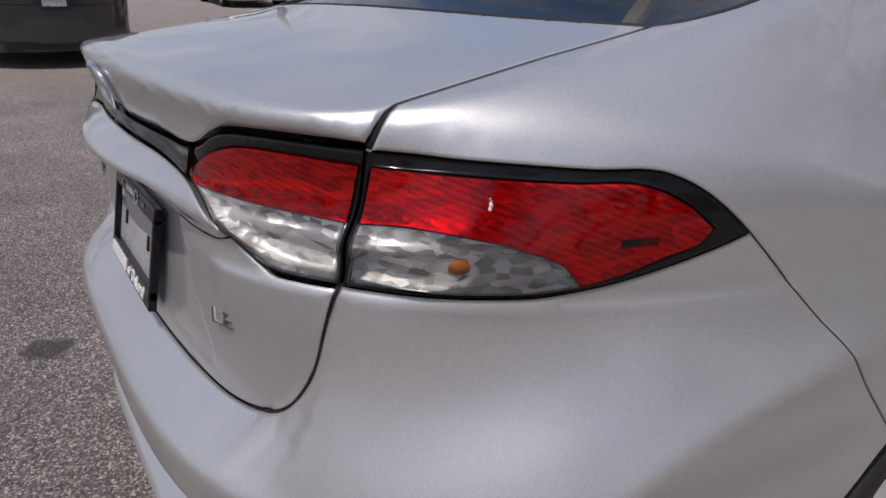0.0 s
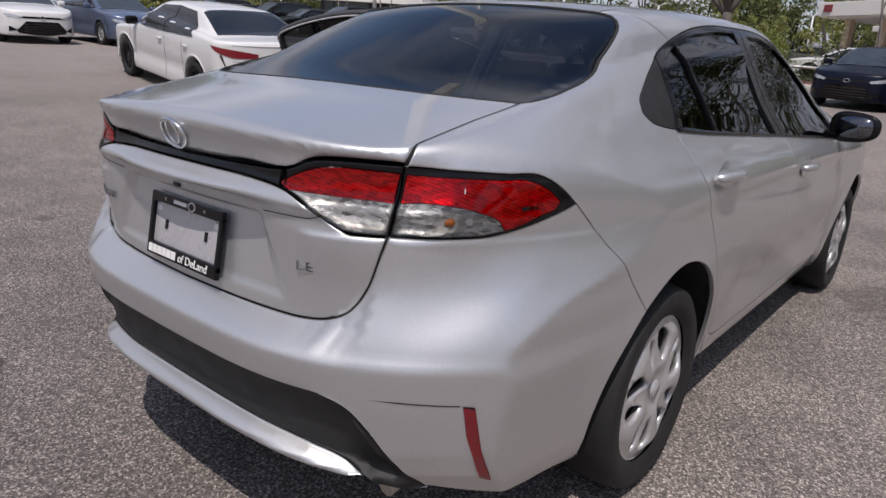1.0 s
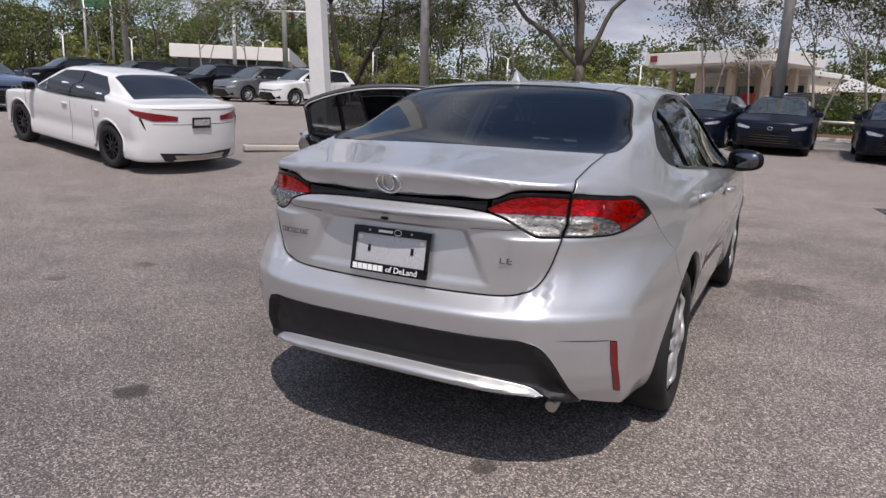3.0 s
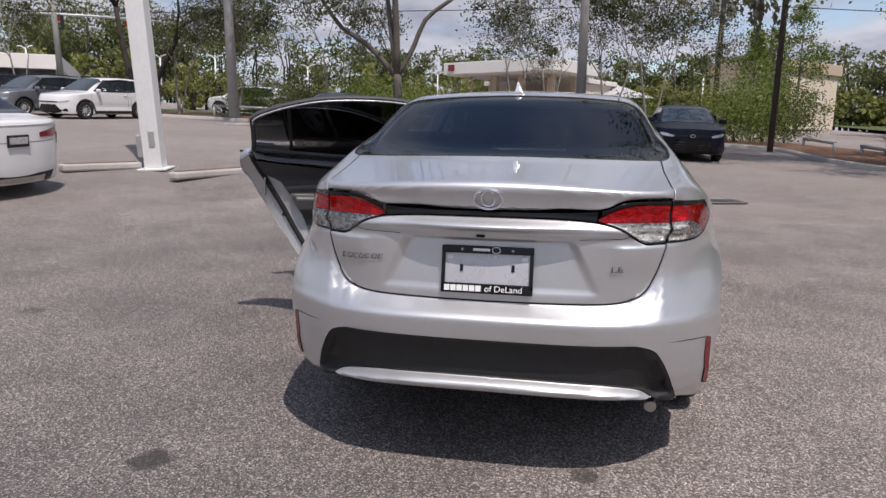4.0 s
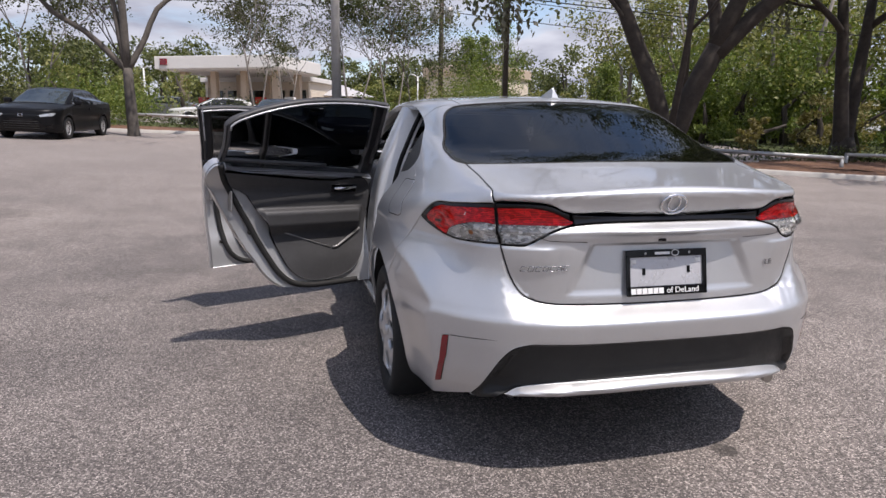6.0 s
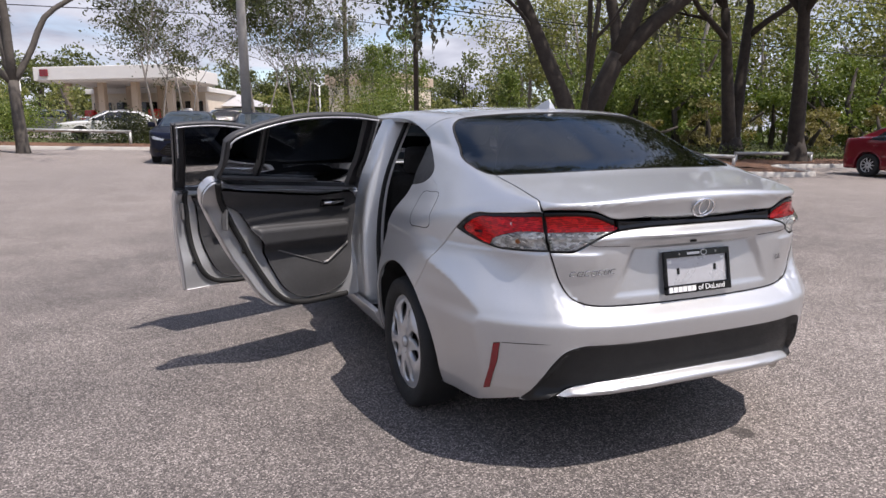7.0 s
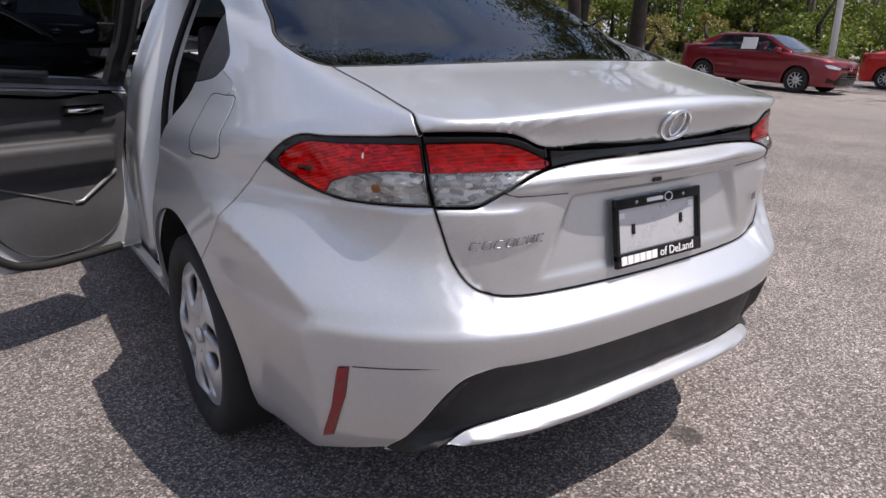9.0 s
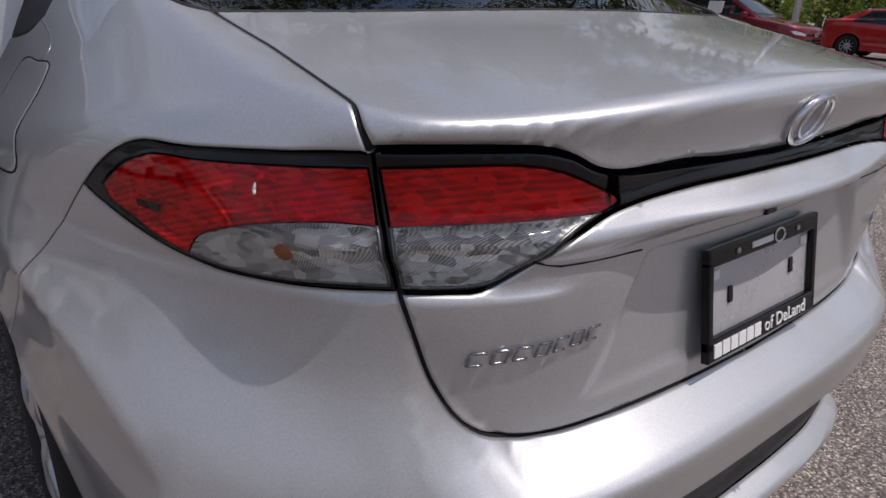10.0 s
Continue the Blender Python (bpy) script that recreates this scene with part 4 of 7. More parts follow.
REAR_CARD = [(1.225, 1.035), (1.285, .955), (1.365, .885), (1.425, .81), (1.485, .71), (1.53, .61), (1.58, .505), (1.63, .425), (1.69, .377), (1.77, .357), (1.88, .357), (1.98, .378), (2.06, .43), (2.11, .51), (2.13, .62), (2.13, .975), (1.85, .985), (1.5, 1.01)]
FRONT_CARD = [(2.26, .965), (2.285, .90), (2.30, .8), (2.31, .65), (2.335, .52), (2.385, .42), (2.47, .365), (2.7, .355), (3.0, .36), (3.12, .40), (3.17, .6), (3.21, .8), (3.22, .905), (2.9, .925), (2.5, .95)]
REAR_SEAL = [(1.205, 1.04), (1.235, .975), (1.285, .895), (1.33, .815), (1.39, .715), (1.445, .61), (1.505, .505), (1.56, .42), (1.63, .362), (1.72, .337), (1.90, .333), (2.06, .338)]
FRONT_SEAL = [(2.215, .97), (2.225, .85), (2.235, .70), (2.25, .55), (2.285, .43), (2.35, .365), (2.46, .337), (2.8, .333), (3.08, .338)]
# an open door's frame as it lies under the roof when shut
REAR_ARC = [(1.198, 1.250), (1.225, 1.278), (1.30, 1.312), (1.38, 1.340), (1.58, 1.387), (1.80, 1.407), (2.0, 1.408), (2.14, 1.398)]
REAR_BACK = [(1.198, 1.250), (1.206, 1.15), (1.205, 1.046)]
FRONT_ARC = [(2.08, 1.402), (2.22, 1.412), (2.4, 1.408), (2.62, 1.374), (2.85, 1.290), (3.06, 1.175), (3.28, 1.03)]
FRONT_BACK = [(2.08, 1.402), (2.115, 1.2), (2.15, .994)]
rear_belt, front_belt = flat(REAR_BELT), flat(FRONT_BELT)
rear_low = join(rear_belt, np.array([q for q in L["b_seam"] if q[2] < .99]), flat([(2.16, .315), (1.64, .315)])[1:], L["rear_edge"])
rear_up = (L["trim_top"], np.array([q for q in L["b_seam"] if q[2] > 1.0]), rear_belt[::-1], L["sail_edge"][::-1])
front_low = join(front_belt, np.array([q for q in L["a_seam"] if q[2] < .925]), flat([(3.175, .315), (2.16, .315)])[1:], np.array([q for q in L["b_seam"] if q[2] < .99])[::-1])
front_up = (L["front_top"], np.array([q for q in L["a_seam"] if q[2] > .935]), front_belt[::-1], np.array([q for q in L["b_seam"] if q[2] > 1.0])[::-1])
REAR_PANES = [[FIXED_GLASS, REAR_GLASS], [[(1.232, 1.062), (1.226, 1.238), (1.30, 1.282), (1.405, 1.318), (1.435, 1.040)], [(1.462, 1.036), (1.432, 1.325), (1.60, 1.362), (1.85, 1.380), (2.055, 1.378), (2.075, 1.2), (2.08, 1.004)]]]
FRONT_PANES = [[FRONT_GLASS], [[(2.225, .994), (2.165, 1.382), (2.42, 1.380), (2.62, 1.346), (2.84, 1.262), (3.03, 1.155), (3.20, 1.03), (3.19, .945)]]]
shut_up, shut_low = (rear_up, front_up), rear_low
for side in (1, -1):
    left = side > 0
    if left:
        SHAPE[0] = door_body
        back, belt_line = flat(REAR_BACK), flat([(1.205, 1.046), *REAR_BELT[1:]])
        rear_low = join(flat([(1.205, 1.072), (1.30, 1.040), *REAR_BELT[2:]]), np.array([q for q in flat(B_SEAM) if q[2] < .99]), flat([(2.16, .315), (1.64, .315)])[1:], flat([*REAR_EDGE[:-1], (1.152, 1.048), (1.18, 1.070), (1.205, 1.072)]))
        rear_up = (flat(REAR_ARC), np.array([q for q in flat(B_SEAM) if q[2] > 1.0]), belt_line[::-1], back[::-1])
        front_up = (flat(FRONT_ARC), np.array([q for q in flat(A_SEAM) if q[2] > .935]), flat(FRONT_BELT)[::-1], flat(FRONT_BACK)[::-1])
    else:
        SHAPE[0] = body
        (rear_up, front_up), rear_low = shut_up, shut_low
    r = door("rear_door", rear_up, REAR_BELT, rear_low, REAR_PANES[left], (2.15, .85, 0), -65 if left else 0, side, bulge(1.43, 2.12, .62, .805, .060), (1.33, .921), 1.6 if left else 0)
    f = door("front_door", front_up, FRONT_BELT, front_low, FRONT_PANES[left], (3.20, .86, 0), -68 if left else 0, side, bulge(2.36, 3.10, .60, .79, .060), (2.345, .868), -1.2 if left else 0)
    SHAPE[0] = body
    # door mirrors
    shell = bmesh.new()
    bmesh.ops.create_uvsphere(shell, u_segments=24, v_segments=14, radius=1)
    for v in shell.verts:
        v.co.x = v.co.x * (.075 if v.co.x > 0 else .02)
        fy, fz = math.copysign(abs(v.co.y) ** .72, v.co.y), math.copysign(abs(v.co.z) ** .72, v.co.z)
        v.co.y, v.co.z = fy * .112, fz * (.072 - .010 * fy * side)
    for q in shell.faces:
        q.smooth = True
    shell.transform(pose(3.03, .925 * side, 1.005, 0, 0, 8 * side))
    mirror = part("mirror", shell, GLOSS_BLACK, f)
    face = lathe([(.001, 0), (.9, 0), (1.0, .06)], 40)
    for v in face.verts:
        r, a = math.hypot(v.co.x, v.co.z), math.atan2(v.co.z, v.co.x)
        k = r / (abs(math.cos(a)) ** 3 + abs(math.sin(a)) ** 3) ** (1 / 3)
        v.co.x, v.co.z = k * math.cos(a), k * math.sin(a)
    face.transform(pose(3.010, .925 * side, 1.005, 0, 0, 8 * side) @ Matrix(((0, 1, 0, 0), (.088, 0, 0, 0), (0, 0, .055, 0), (0, 0, 0, 1))))
    part("mirror_glass", face, MIRROR, f)
    part("mirror_foot", tube([(3.06, .80 * side, .955), (3.05, .85 * side, .965), (3.04, .90 * side, .985)], .026, 8), GLOSS_BLACK, f)

# door jambs, floor, seats and the lining of the cabin
level = spline([(.79, 1.975, .27), (.80, 1.995, .50), (.785, 2.02, .75), (.735, 2.04, 1.0), (.655, 2.055, 1.2), (.565, 2.06, 1.385)], .03)
rows = [[(2.25, y, z), (x + .030, y, z), (x + .008, y - .008, z), (x, y - .030, z), (x - .012, y - .13, z)] for y, x, z in level]
pillar_mesh = sheet("centre_pillar", [v for r in rows for v in r], [(i * 5 + k, i * 5 + k + 1, i * 5 + 6 + k, i * 5 + 5 + k) for i in range(len(rows) - 1) for k in range(4)])
jamb = part("centre_pillar", pillar_mesh, SILVER, sedan)
part("pillar_seal", tube([(x - .006, y - .10, z) for y, x, z in level], .014, 8), RUBBER, jamb)
part("floor_pan", block((3.6, 1.50, .04), (2.45, 0, .215), .01), DARK, sedan)
part("boot_floor", block((.75, 1.15, .05), (.62, 0, .30), .02), RUBBER, sedan)
part("bulkhead", block((.05, 1.25, .62), (1.16, 0, .75), .02, turn=(0, -22, 0)), DARK, sedan)
inner = join(both(snap(spline([(1.30, .52, 1.37), (1.28, .3, 1.39), (1.27, 0, 1.4)], .04)))[::-1], snap(spline([(1.30, .52, 1.37), (2.0, .52, 1.41), (2.7, .50, 1.40)], .05)), both(snap(spline([(2.7, .50, 1.40), (2.74, 0, 1.40)], .05))),
             flip(snap(spline([(1.30, .52, 1.37), (2.0, .52, 1.41), (2.7, .50, 1.40)], .05)))[::-1])
panel("headliner", inner, ABOVE, CLOTH, sedan, .09, gap=0, lift=-.035, depth=.01)


def seat(x, y, w, bench):
    base = part("seat", block((.50, w, .18), (x + .22, y, .40), .06, 3), CLOTH, sedan)
    part("backrest", block((.14, w * .96, .62), (x - .06, y, .76), .055, 3, turn=(0, -20, 0)), CLOTH, base)
    for k in ((-.45, .45) if bench else (0,)):
        part("headrest", block((.09, .26, .17), (x - .20, y + k, 1.13), .04, 3, turn=(0, -16, 0)), CLOTH, base)


seat(1.38, 0, 1.28, True)
seat(2.28, .36, .50, False)
seat(2.28, -.36, .50, False)
part("dashboard", block((.40, 1.36, .30), (3.15, 0, .86), .09, 3), TRIM, sedan)
part("steering_wheel", tube([(2.86 + .06 * math.sin(a), .36 + .18 * math.cos(a), .90 + .18 * math.sin(a)) for a in np.linspace(0, 2 * math.pi, 28, endpoint=False)], .015, 8, True), TRIM, sedan)

# wheels
def wheel(x, y, side):
    prof = [(.222, -.085), (.240, -.098), (.285, -.103), (.303, -.092), (.311, -.060), (.313, 0), (.311, .060), (.303, .092), (.285, .103), (.240, .098), (.226, .088), (.220, .070)]
    tyre = lathe(prof, 64)
    w = part("wheel", tyre, RUBBER, sedan)
    loop = np.array([(.222 * math.cos(a), .222 * math.sin(a)) for a in np.linspace(0, 2 * math.pi, 72, endpoint=False)])
    holes = []
    for k in range(10):
        a0 = 2 * math.pi * (k // 2) / 5 + (.34 if k % 2 else -.34) + .2
        big = k % 2
        pts = []
        for t in np.linspace(0, 2 * math.pi, 14, endpoint=False):
            rr = .142 + (.054 if big else .048) * math.cos(t)
            aa = a0 + (.235 if big else .175) * math.sin(t) * (.62 + .62 * (rr - .09) / .10) + (.10 if big else -.06) * (rr - .138) / .05
            pts.append((rr * math.cos(aa), rr * math.sin(aa)))
        holes.append(np.array(pts))
    q, tri, border = fill(loop, .011, holes)
    r = np.linalg.norm(q, axis=1)
    ang = np.arctan2(q[:, 1], q[:, 0])
    h = .082 + .012 * ramp((r - .03) / .05) - .016 * ramp((r - .175) / .05) + .006 * np.cos((ang - .2) * 5) * ramp((r - .05) / .05) * ramp((.212 - r) / .03)
    verts = np.stack([q[:, 0], h * side, q[:, 1]], -1)
    verts2 = np.stack([q[:, 0], (h - .022) * side, q[:, 1]], -1)
    n = len(verts)
    faces = [tuple(f) for f in tri] + [tuple(f[::-1] + n) for f in tri]
    k = 0
    for line in (loop, *holes):
        idx = border[k:k + len(line)]
        k += len(line)
        faces += [(a, b, b + n, a + n) for a, b in zip(idx, idx[1:] + idx[:1])]
    part("wheel_cover", sheet("wheel_cover", np.concatenate([verts, verts2]), faces), COVER_SILVER, w)
    part("rim", lathe([(.02, .045 * side), (.205, .03 * side), (.221, .072 * side)], 40), RUBBER, w)
    cap = lathe([(.001, .098 * side), (.022, .097 * side), (.028, .088 * side)], 24)
    part("hub_cap", cap, COVER_SILVER, w)
    w.matrix_basis = pose(x, y * side, .313, 0, 17 * x)
    return w


for side in (1, -1):
    wheel(1.05, .768, side)
    wheel(3.75, .768, side)

# aerial fin, exhaust, badges, number plate holder
fin = bmesh.new()
a = [(1.162, 1.406), (1.172, 1.440), (1.185, 1.453), (1.205, 1.448), (1.26, 1.428), (1.325, 1.412)]
rows = [[fin.verts.new((x, s * (.004 if z > 1.42 else .012), z)) for x, z in a] + [fin.verts.new((1.325, s * .03, 1.400)), fin.verts.new((1.162, s * .03, 1.394))] for s in (1, -1)]
for s, row in zip((1, -1), rows):
    fin.faces.new(row if s < 0 else row[::-1])
for i in range(8):
    fin.faces.new((rows[0][i], rows[0][(i + 1) % 8], rows[1][(i + 1) % 8], rows[1][i]))
bmesh.ops.recalc_face_normals(fin, faces=fin.faces)
part("aerial_fin", fin, SILVER, sedan)
pipe = tube([(.60, -.56, .30), (.40, -.57, .285), (.27, -.58, .272), (.215, -.58, .262)], [.020, .020, .021, .021], 16)
part("exhaust", pipe, STEEL, sedan)
part("silencer", block((.28, .75, .15), (.52, .1, .26), .06, 3), DARK, sedan)


def oval(cx, cz, a, b, dx, r, name, parent, tilt=0):
    pts = []
    for t in np.linspace(0, 2 * math.pi, 40, endpoint=False):
        y, z = cx + a * math.cos(t), cz + b * math.sin(t)
        pts.append((T(y, z)[0] - dx, y, z))
    return part(name, tube(pts, r, 8, True), CHROME, parent)


badge = oval(0, 1.000, .048, .033, .006, .0048, "badge", lid)
oval(0, 1.004, .022, .027, .006, .0035, "badge_oval", badge)


def letters(text, size, m, parent, material, name, thick=.0015, width=1.0):
    cu = bpy.data.curves.new(name, "FONT")
    cu.body, cu.size, cu.extrude, cu.align_x, cu.align_y = text, size, thick, "CENTER", "CENTER"
    ob = bpy.data.objects.new(name, cu)
    me = bpy.data.meshes.new_from_object(ob)
    bpy.data.objects.remove(ob)
    bpy.data.curves.remove(cu)
    me.transform(m @ Matrix.Diagonal((width, 1, 1, 1)))
    return part(name, me, material, parent)


def strokes(y0, y1, z0, z1, count, parent, name, seed):
    """A model name as plain chrome letter shapes."""
    rnd = random.Random(seed)
    w = (y0 - y1) / count
    for k in range(count):
        y = y0 - w * (k + .5)
        z = z0 + (z1 - z0) * (k + .5) / count
        h, half = .0078, w * .33
        for (a, b) in (((half, -h), (half, h)), ((half, h), (-half, h)), ((-half, -h), (half, -h)), ((-half, h), (-half, -h)))[: 3 + (k + seed) % 2]:
            pts = []
            for s in np.linspace(0, 1, 4):
                py, pz = y + a[0] + (b[0] - a[0]) * s, z + a[1] + (b[1] - a[1]) * s
                py -= .25 * (pz - z)
                pts.append((T(py, pz)[0] - .0035, py, pz))
            part(name, tube(pts, .0016, 6), DARK_CHROME, parent)


strokes(.533, .366, .780, .786, 7, lid, "badge_stroke", 0)
le = Matrix.Translation((T(-.43, .775)[0] - .0022, -.43, .775)) @ Matrix.Rotation(radians(19), 4, "Z") @ Matrix(((0, 0, -1, 0), (-1, 0, 0, 0), (0, 1, 0, 0), (0, 0, 0, 1)))
letters("LE", .028, le, lid, DARK_CHROME, "trim_letters", .0015, 1.6)

# number plate holder: backing, dark frame, plain bars where the dealer's mark stands
holder = part("plate_backing", block((.004, .296, .150), (0, 0, 0), .001), PLATE_FACE, lid)
holder.matrix_basis = Matrix.Translation((.088, 0, .757)) @ Matrix.Rotation(radians(9.5), 4, "Y")


def ring_bar(size, at, name="frame_bar"):
    ob = part(name, block(size, at, .003, 2), GLOSS_BLACK, holder)
    return ob


ring_bar((.013, .314, .034), (-.006, 0, -.064))
ring_bar((.013, .314, .026), (-.006, 0, .068))
ring_bar((.013, .013, .130), (-.006, .1505, 0))
ring_bar((.013, .013, .130), (-.006, -.1505, 0))
for y in (-.088, .088):
    part("screw_slot", block((.004, .011, .024), (-.003, y, .008 if y < 0 else .004), .001), GLOSS_BLACK, holder)
    part("screw", block((.004, .008, .008), (-.0135, y * .98, .068), .002), STEEL, holder)
    part("tape", block((.003, .020, .014), (-.003, y * 1.45, .040), .001), PAPER, holder)
for k in range(6):
    part("mark_bar", block((.002, .0185, .020), (-.0132, .135 - .0215 * k, -.064), .0), WHITE_LETTERS, holder)
words = Matrix.Translation((-.0132, -.058, -.0645)) @ Matrix(((0, 0, -1, 0), (-1, 0, 0, 0), (0, 1, 0, 0), (0, 0, 0, 1)))
letters("of DeLand", .029, words, holder, WHITE_LETTERS, "frame_letters", .0008, 1.05)
part("mark_bar", block((.002, .058, .009), (-.0132, .02, .068), 0), WHITE_LETTERS, holder)
part("mark_ring", tube([(-.0135, -.030 + .014 * math.cos(a), .068 + .010 * math.sin(a)) for a in np.linspace(0, 2 * math.pi, 20, endpoint=False)], .0016, 5, True), WHITE_LETTERS, holder)
# the fine joint below the light bar, and the release button
for side in (1, -1):
    joint = snap([T(y * side, z) for y, z in ((.470, .893), (.455, .885), (.436, .879), (.41, .878), (.37, .876), (.33, .874), (.305, .872))])
    part("lid_joint", tube(joint, .0013, 5), DARK, lid)
part("release_button", block((.012, .03, .010), (.085, .025, .874), .003), GLOSS_BLACK, lid)

# ---- parked cars ----
def car_shape(length, width, height, belt, bonnet_z, boot_z, boot_x, glass_x, screen_x, cowl_x, hubs, wheel_r, square=0.0):
    """A car's body as a solid: tail at x 0, nose at its length. square: how upright the tail is."""
    half = width / 2

    def solid(p):
        x, y, z = p[..., 0], np.abs(p[..., 1]), p[..., 2]
        rear = .04 + .25 * y**4 + .16 * y**2 + .35 * np.clip(.48 - z, 0, 1) ** 2 + (.10 - .06 * square) * np.clip(z - .6, 0, 2) ** 1.5 - x
        nose = x - (length - .16 * y**2 - .62 * y**6 - .75 * np.clip(z - .58, 0, 1) ** 2 - .25 * np.clip(.42 - z, 0, 1))
        side = y - half + .30 * np.clip(.42 - z, 0, 1) ** 2 + .45 * np.clip(z - belt + .17, 0, 1) ** 2 + .02 * np.exp(-((z - .5) / .12) ** 2)
        deck = z - np.where(x < cowl_x - .8, boot_z + .06 * x - .05 * y**2, bonnet_z - .10 * np.clip(x - cowl_x, -1, 2) - .10 * np.clip(x - cowl_x - .3, 0, 2) ** 2 - .06 * y**2)
        low = smax(smax(smax(rear, nose, .06), side, .12), smax(deck, .20 - z, .04), .06)
        roof = z - height + .045 * (x - (glass_x + screen_x) / 2) ** 2 + .10 * y**2
        house = (y - half + .11 + .50 * (z - belt)) * .9
        back = (z - height - (x - glass_x) * (height - boot_z) / (glass_x - boot_x) + .05 * y**2) * .8
        front = (z - height + (x - screen_x) * (height - bonnet_z) / (cowl_x - screen_x) + .08 * y**2) * .85
        cab = smax(smax(smax(roof, house, .09), back, .07), smax(front, boot_z - .06 - z, .05), .07)
        f = smin(low, cab, .06)
        for hub in hubs:
            f = np.maximum(f, -np.maximum(np.hypot(x - hub, z - wheel_r) - wheel_r * 1.17, .58 - y))
        return f
    return solid


def hull(ln, wd, ht, step):
    """The car's skin as a net of quads over the cells that the solid's surface crosses."""
    axes = [np.arange(-.07, ln + .08, step), np.arange(-wd / 2 - .07, wd / 2 + .08, step), np.arange(.12, ht + .09, step)]
    at = np.stack(np.meshgrid(*axes, indexing="ij"), -1)
    inside = SHAPE[0](at) < 0
    c = inside[:-1, :-1, :-1].astype(int) + inside[1:, :-1, :-1] + inside[:-1, 1:, :-1] + inside[1:, 1:, :-1] + inside[:-1, :-1, 1:] + inside[1:, :-1, 1:] + inside[:-1, 1:, 1:] + inside[1:, 1:, 1:]
    mixed = (c > 0) & (c < 8)
    number = np.full(mixed.shape, -1)
    number[mixed] = np.arange(mixed.sum())
    rough = at[:-1, :-1, :-1][mixed] + step / 2
    p = snap(rough)
    move = p - rough
    far = np.linalg.norm(move, axis=1, keepdims=True)
    p = rough + move * np.minimum(1, step * 1.1 / np.maximum(far, 1e-9))
    faces = []
    for axis in range(3):
        lo, hi = [[slice(1, -1)] * 3 for _ in range(2)]
        lo[axis], hi[axis] = slice(0, -1), slice(1, None)
        a, b = inside[tuple(lo)], inside[tuple(hi)]
        i = np.argwhere(a != b)
        flip_it = a[a != b]
        u, v = (axis + 1) % 3, (axis + 2) % 3
        for (k, out) in zip(i, flip_it):
            k = k.copy()
            k[u] += 1
            k[v] += 1
            ring = []
            for du, dv in ((-1, -1), (0, -1), (0, 0), (-1, 0)):
                q = k.copy()
                q[u] += du
                q[v] += dv
                ring.append(int(number[tuple(q)]))
            if min(ring) >= 0:
                faces.append(tuple(ring) if out else tuple(ring[::-1]))
    return p, faces


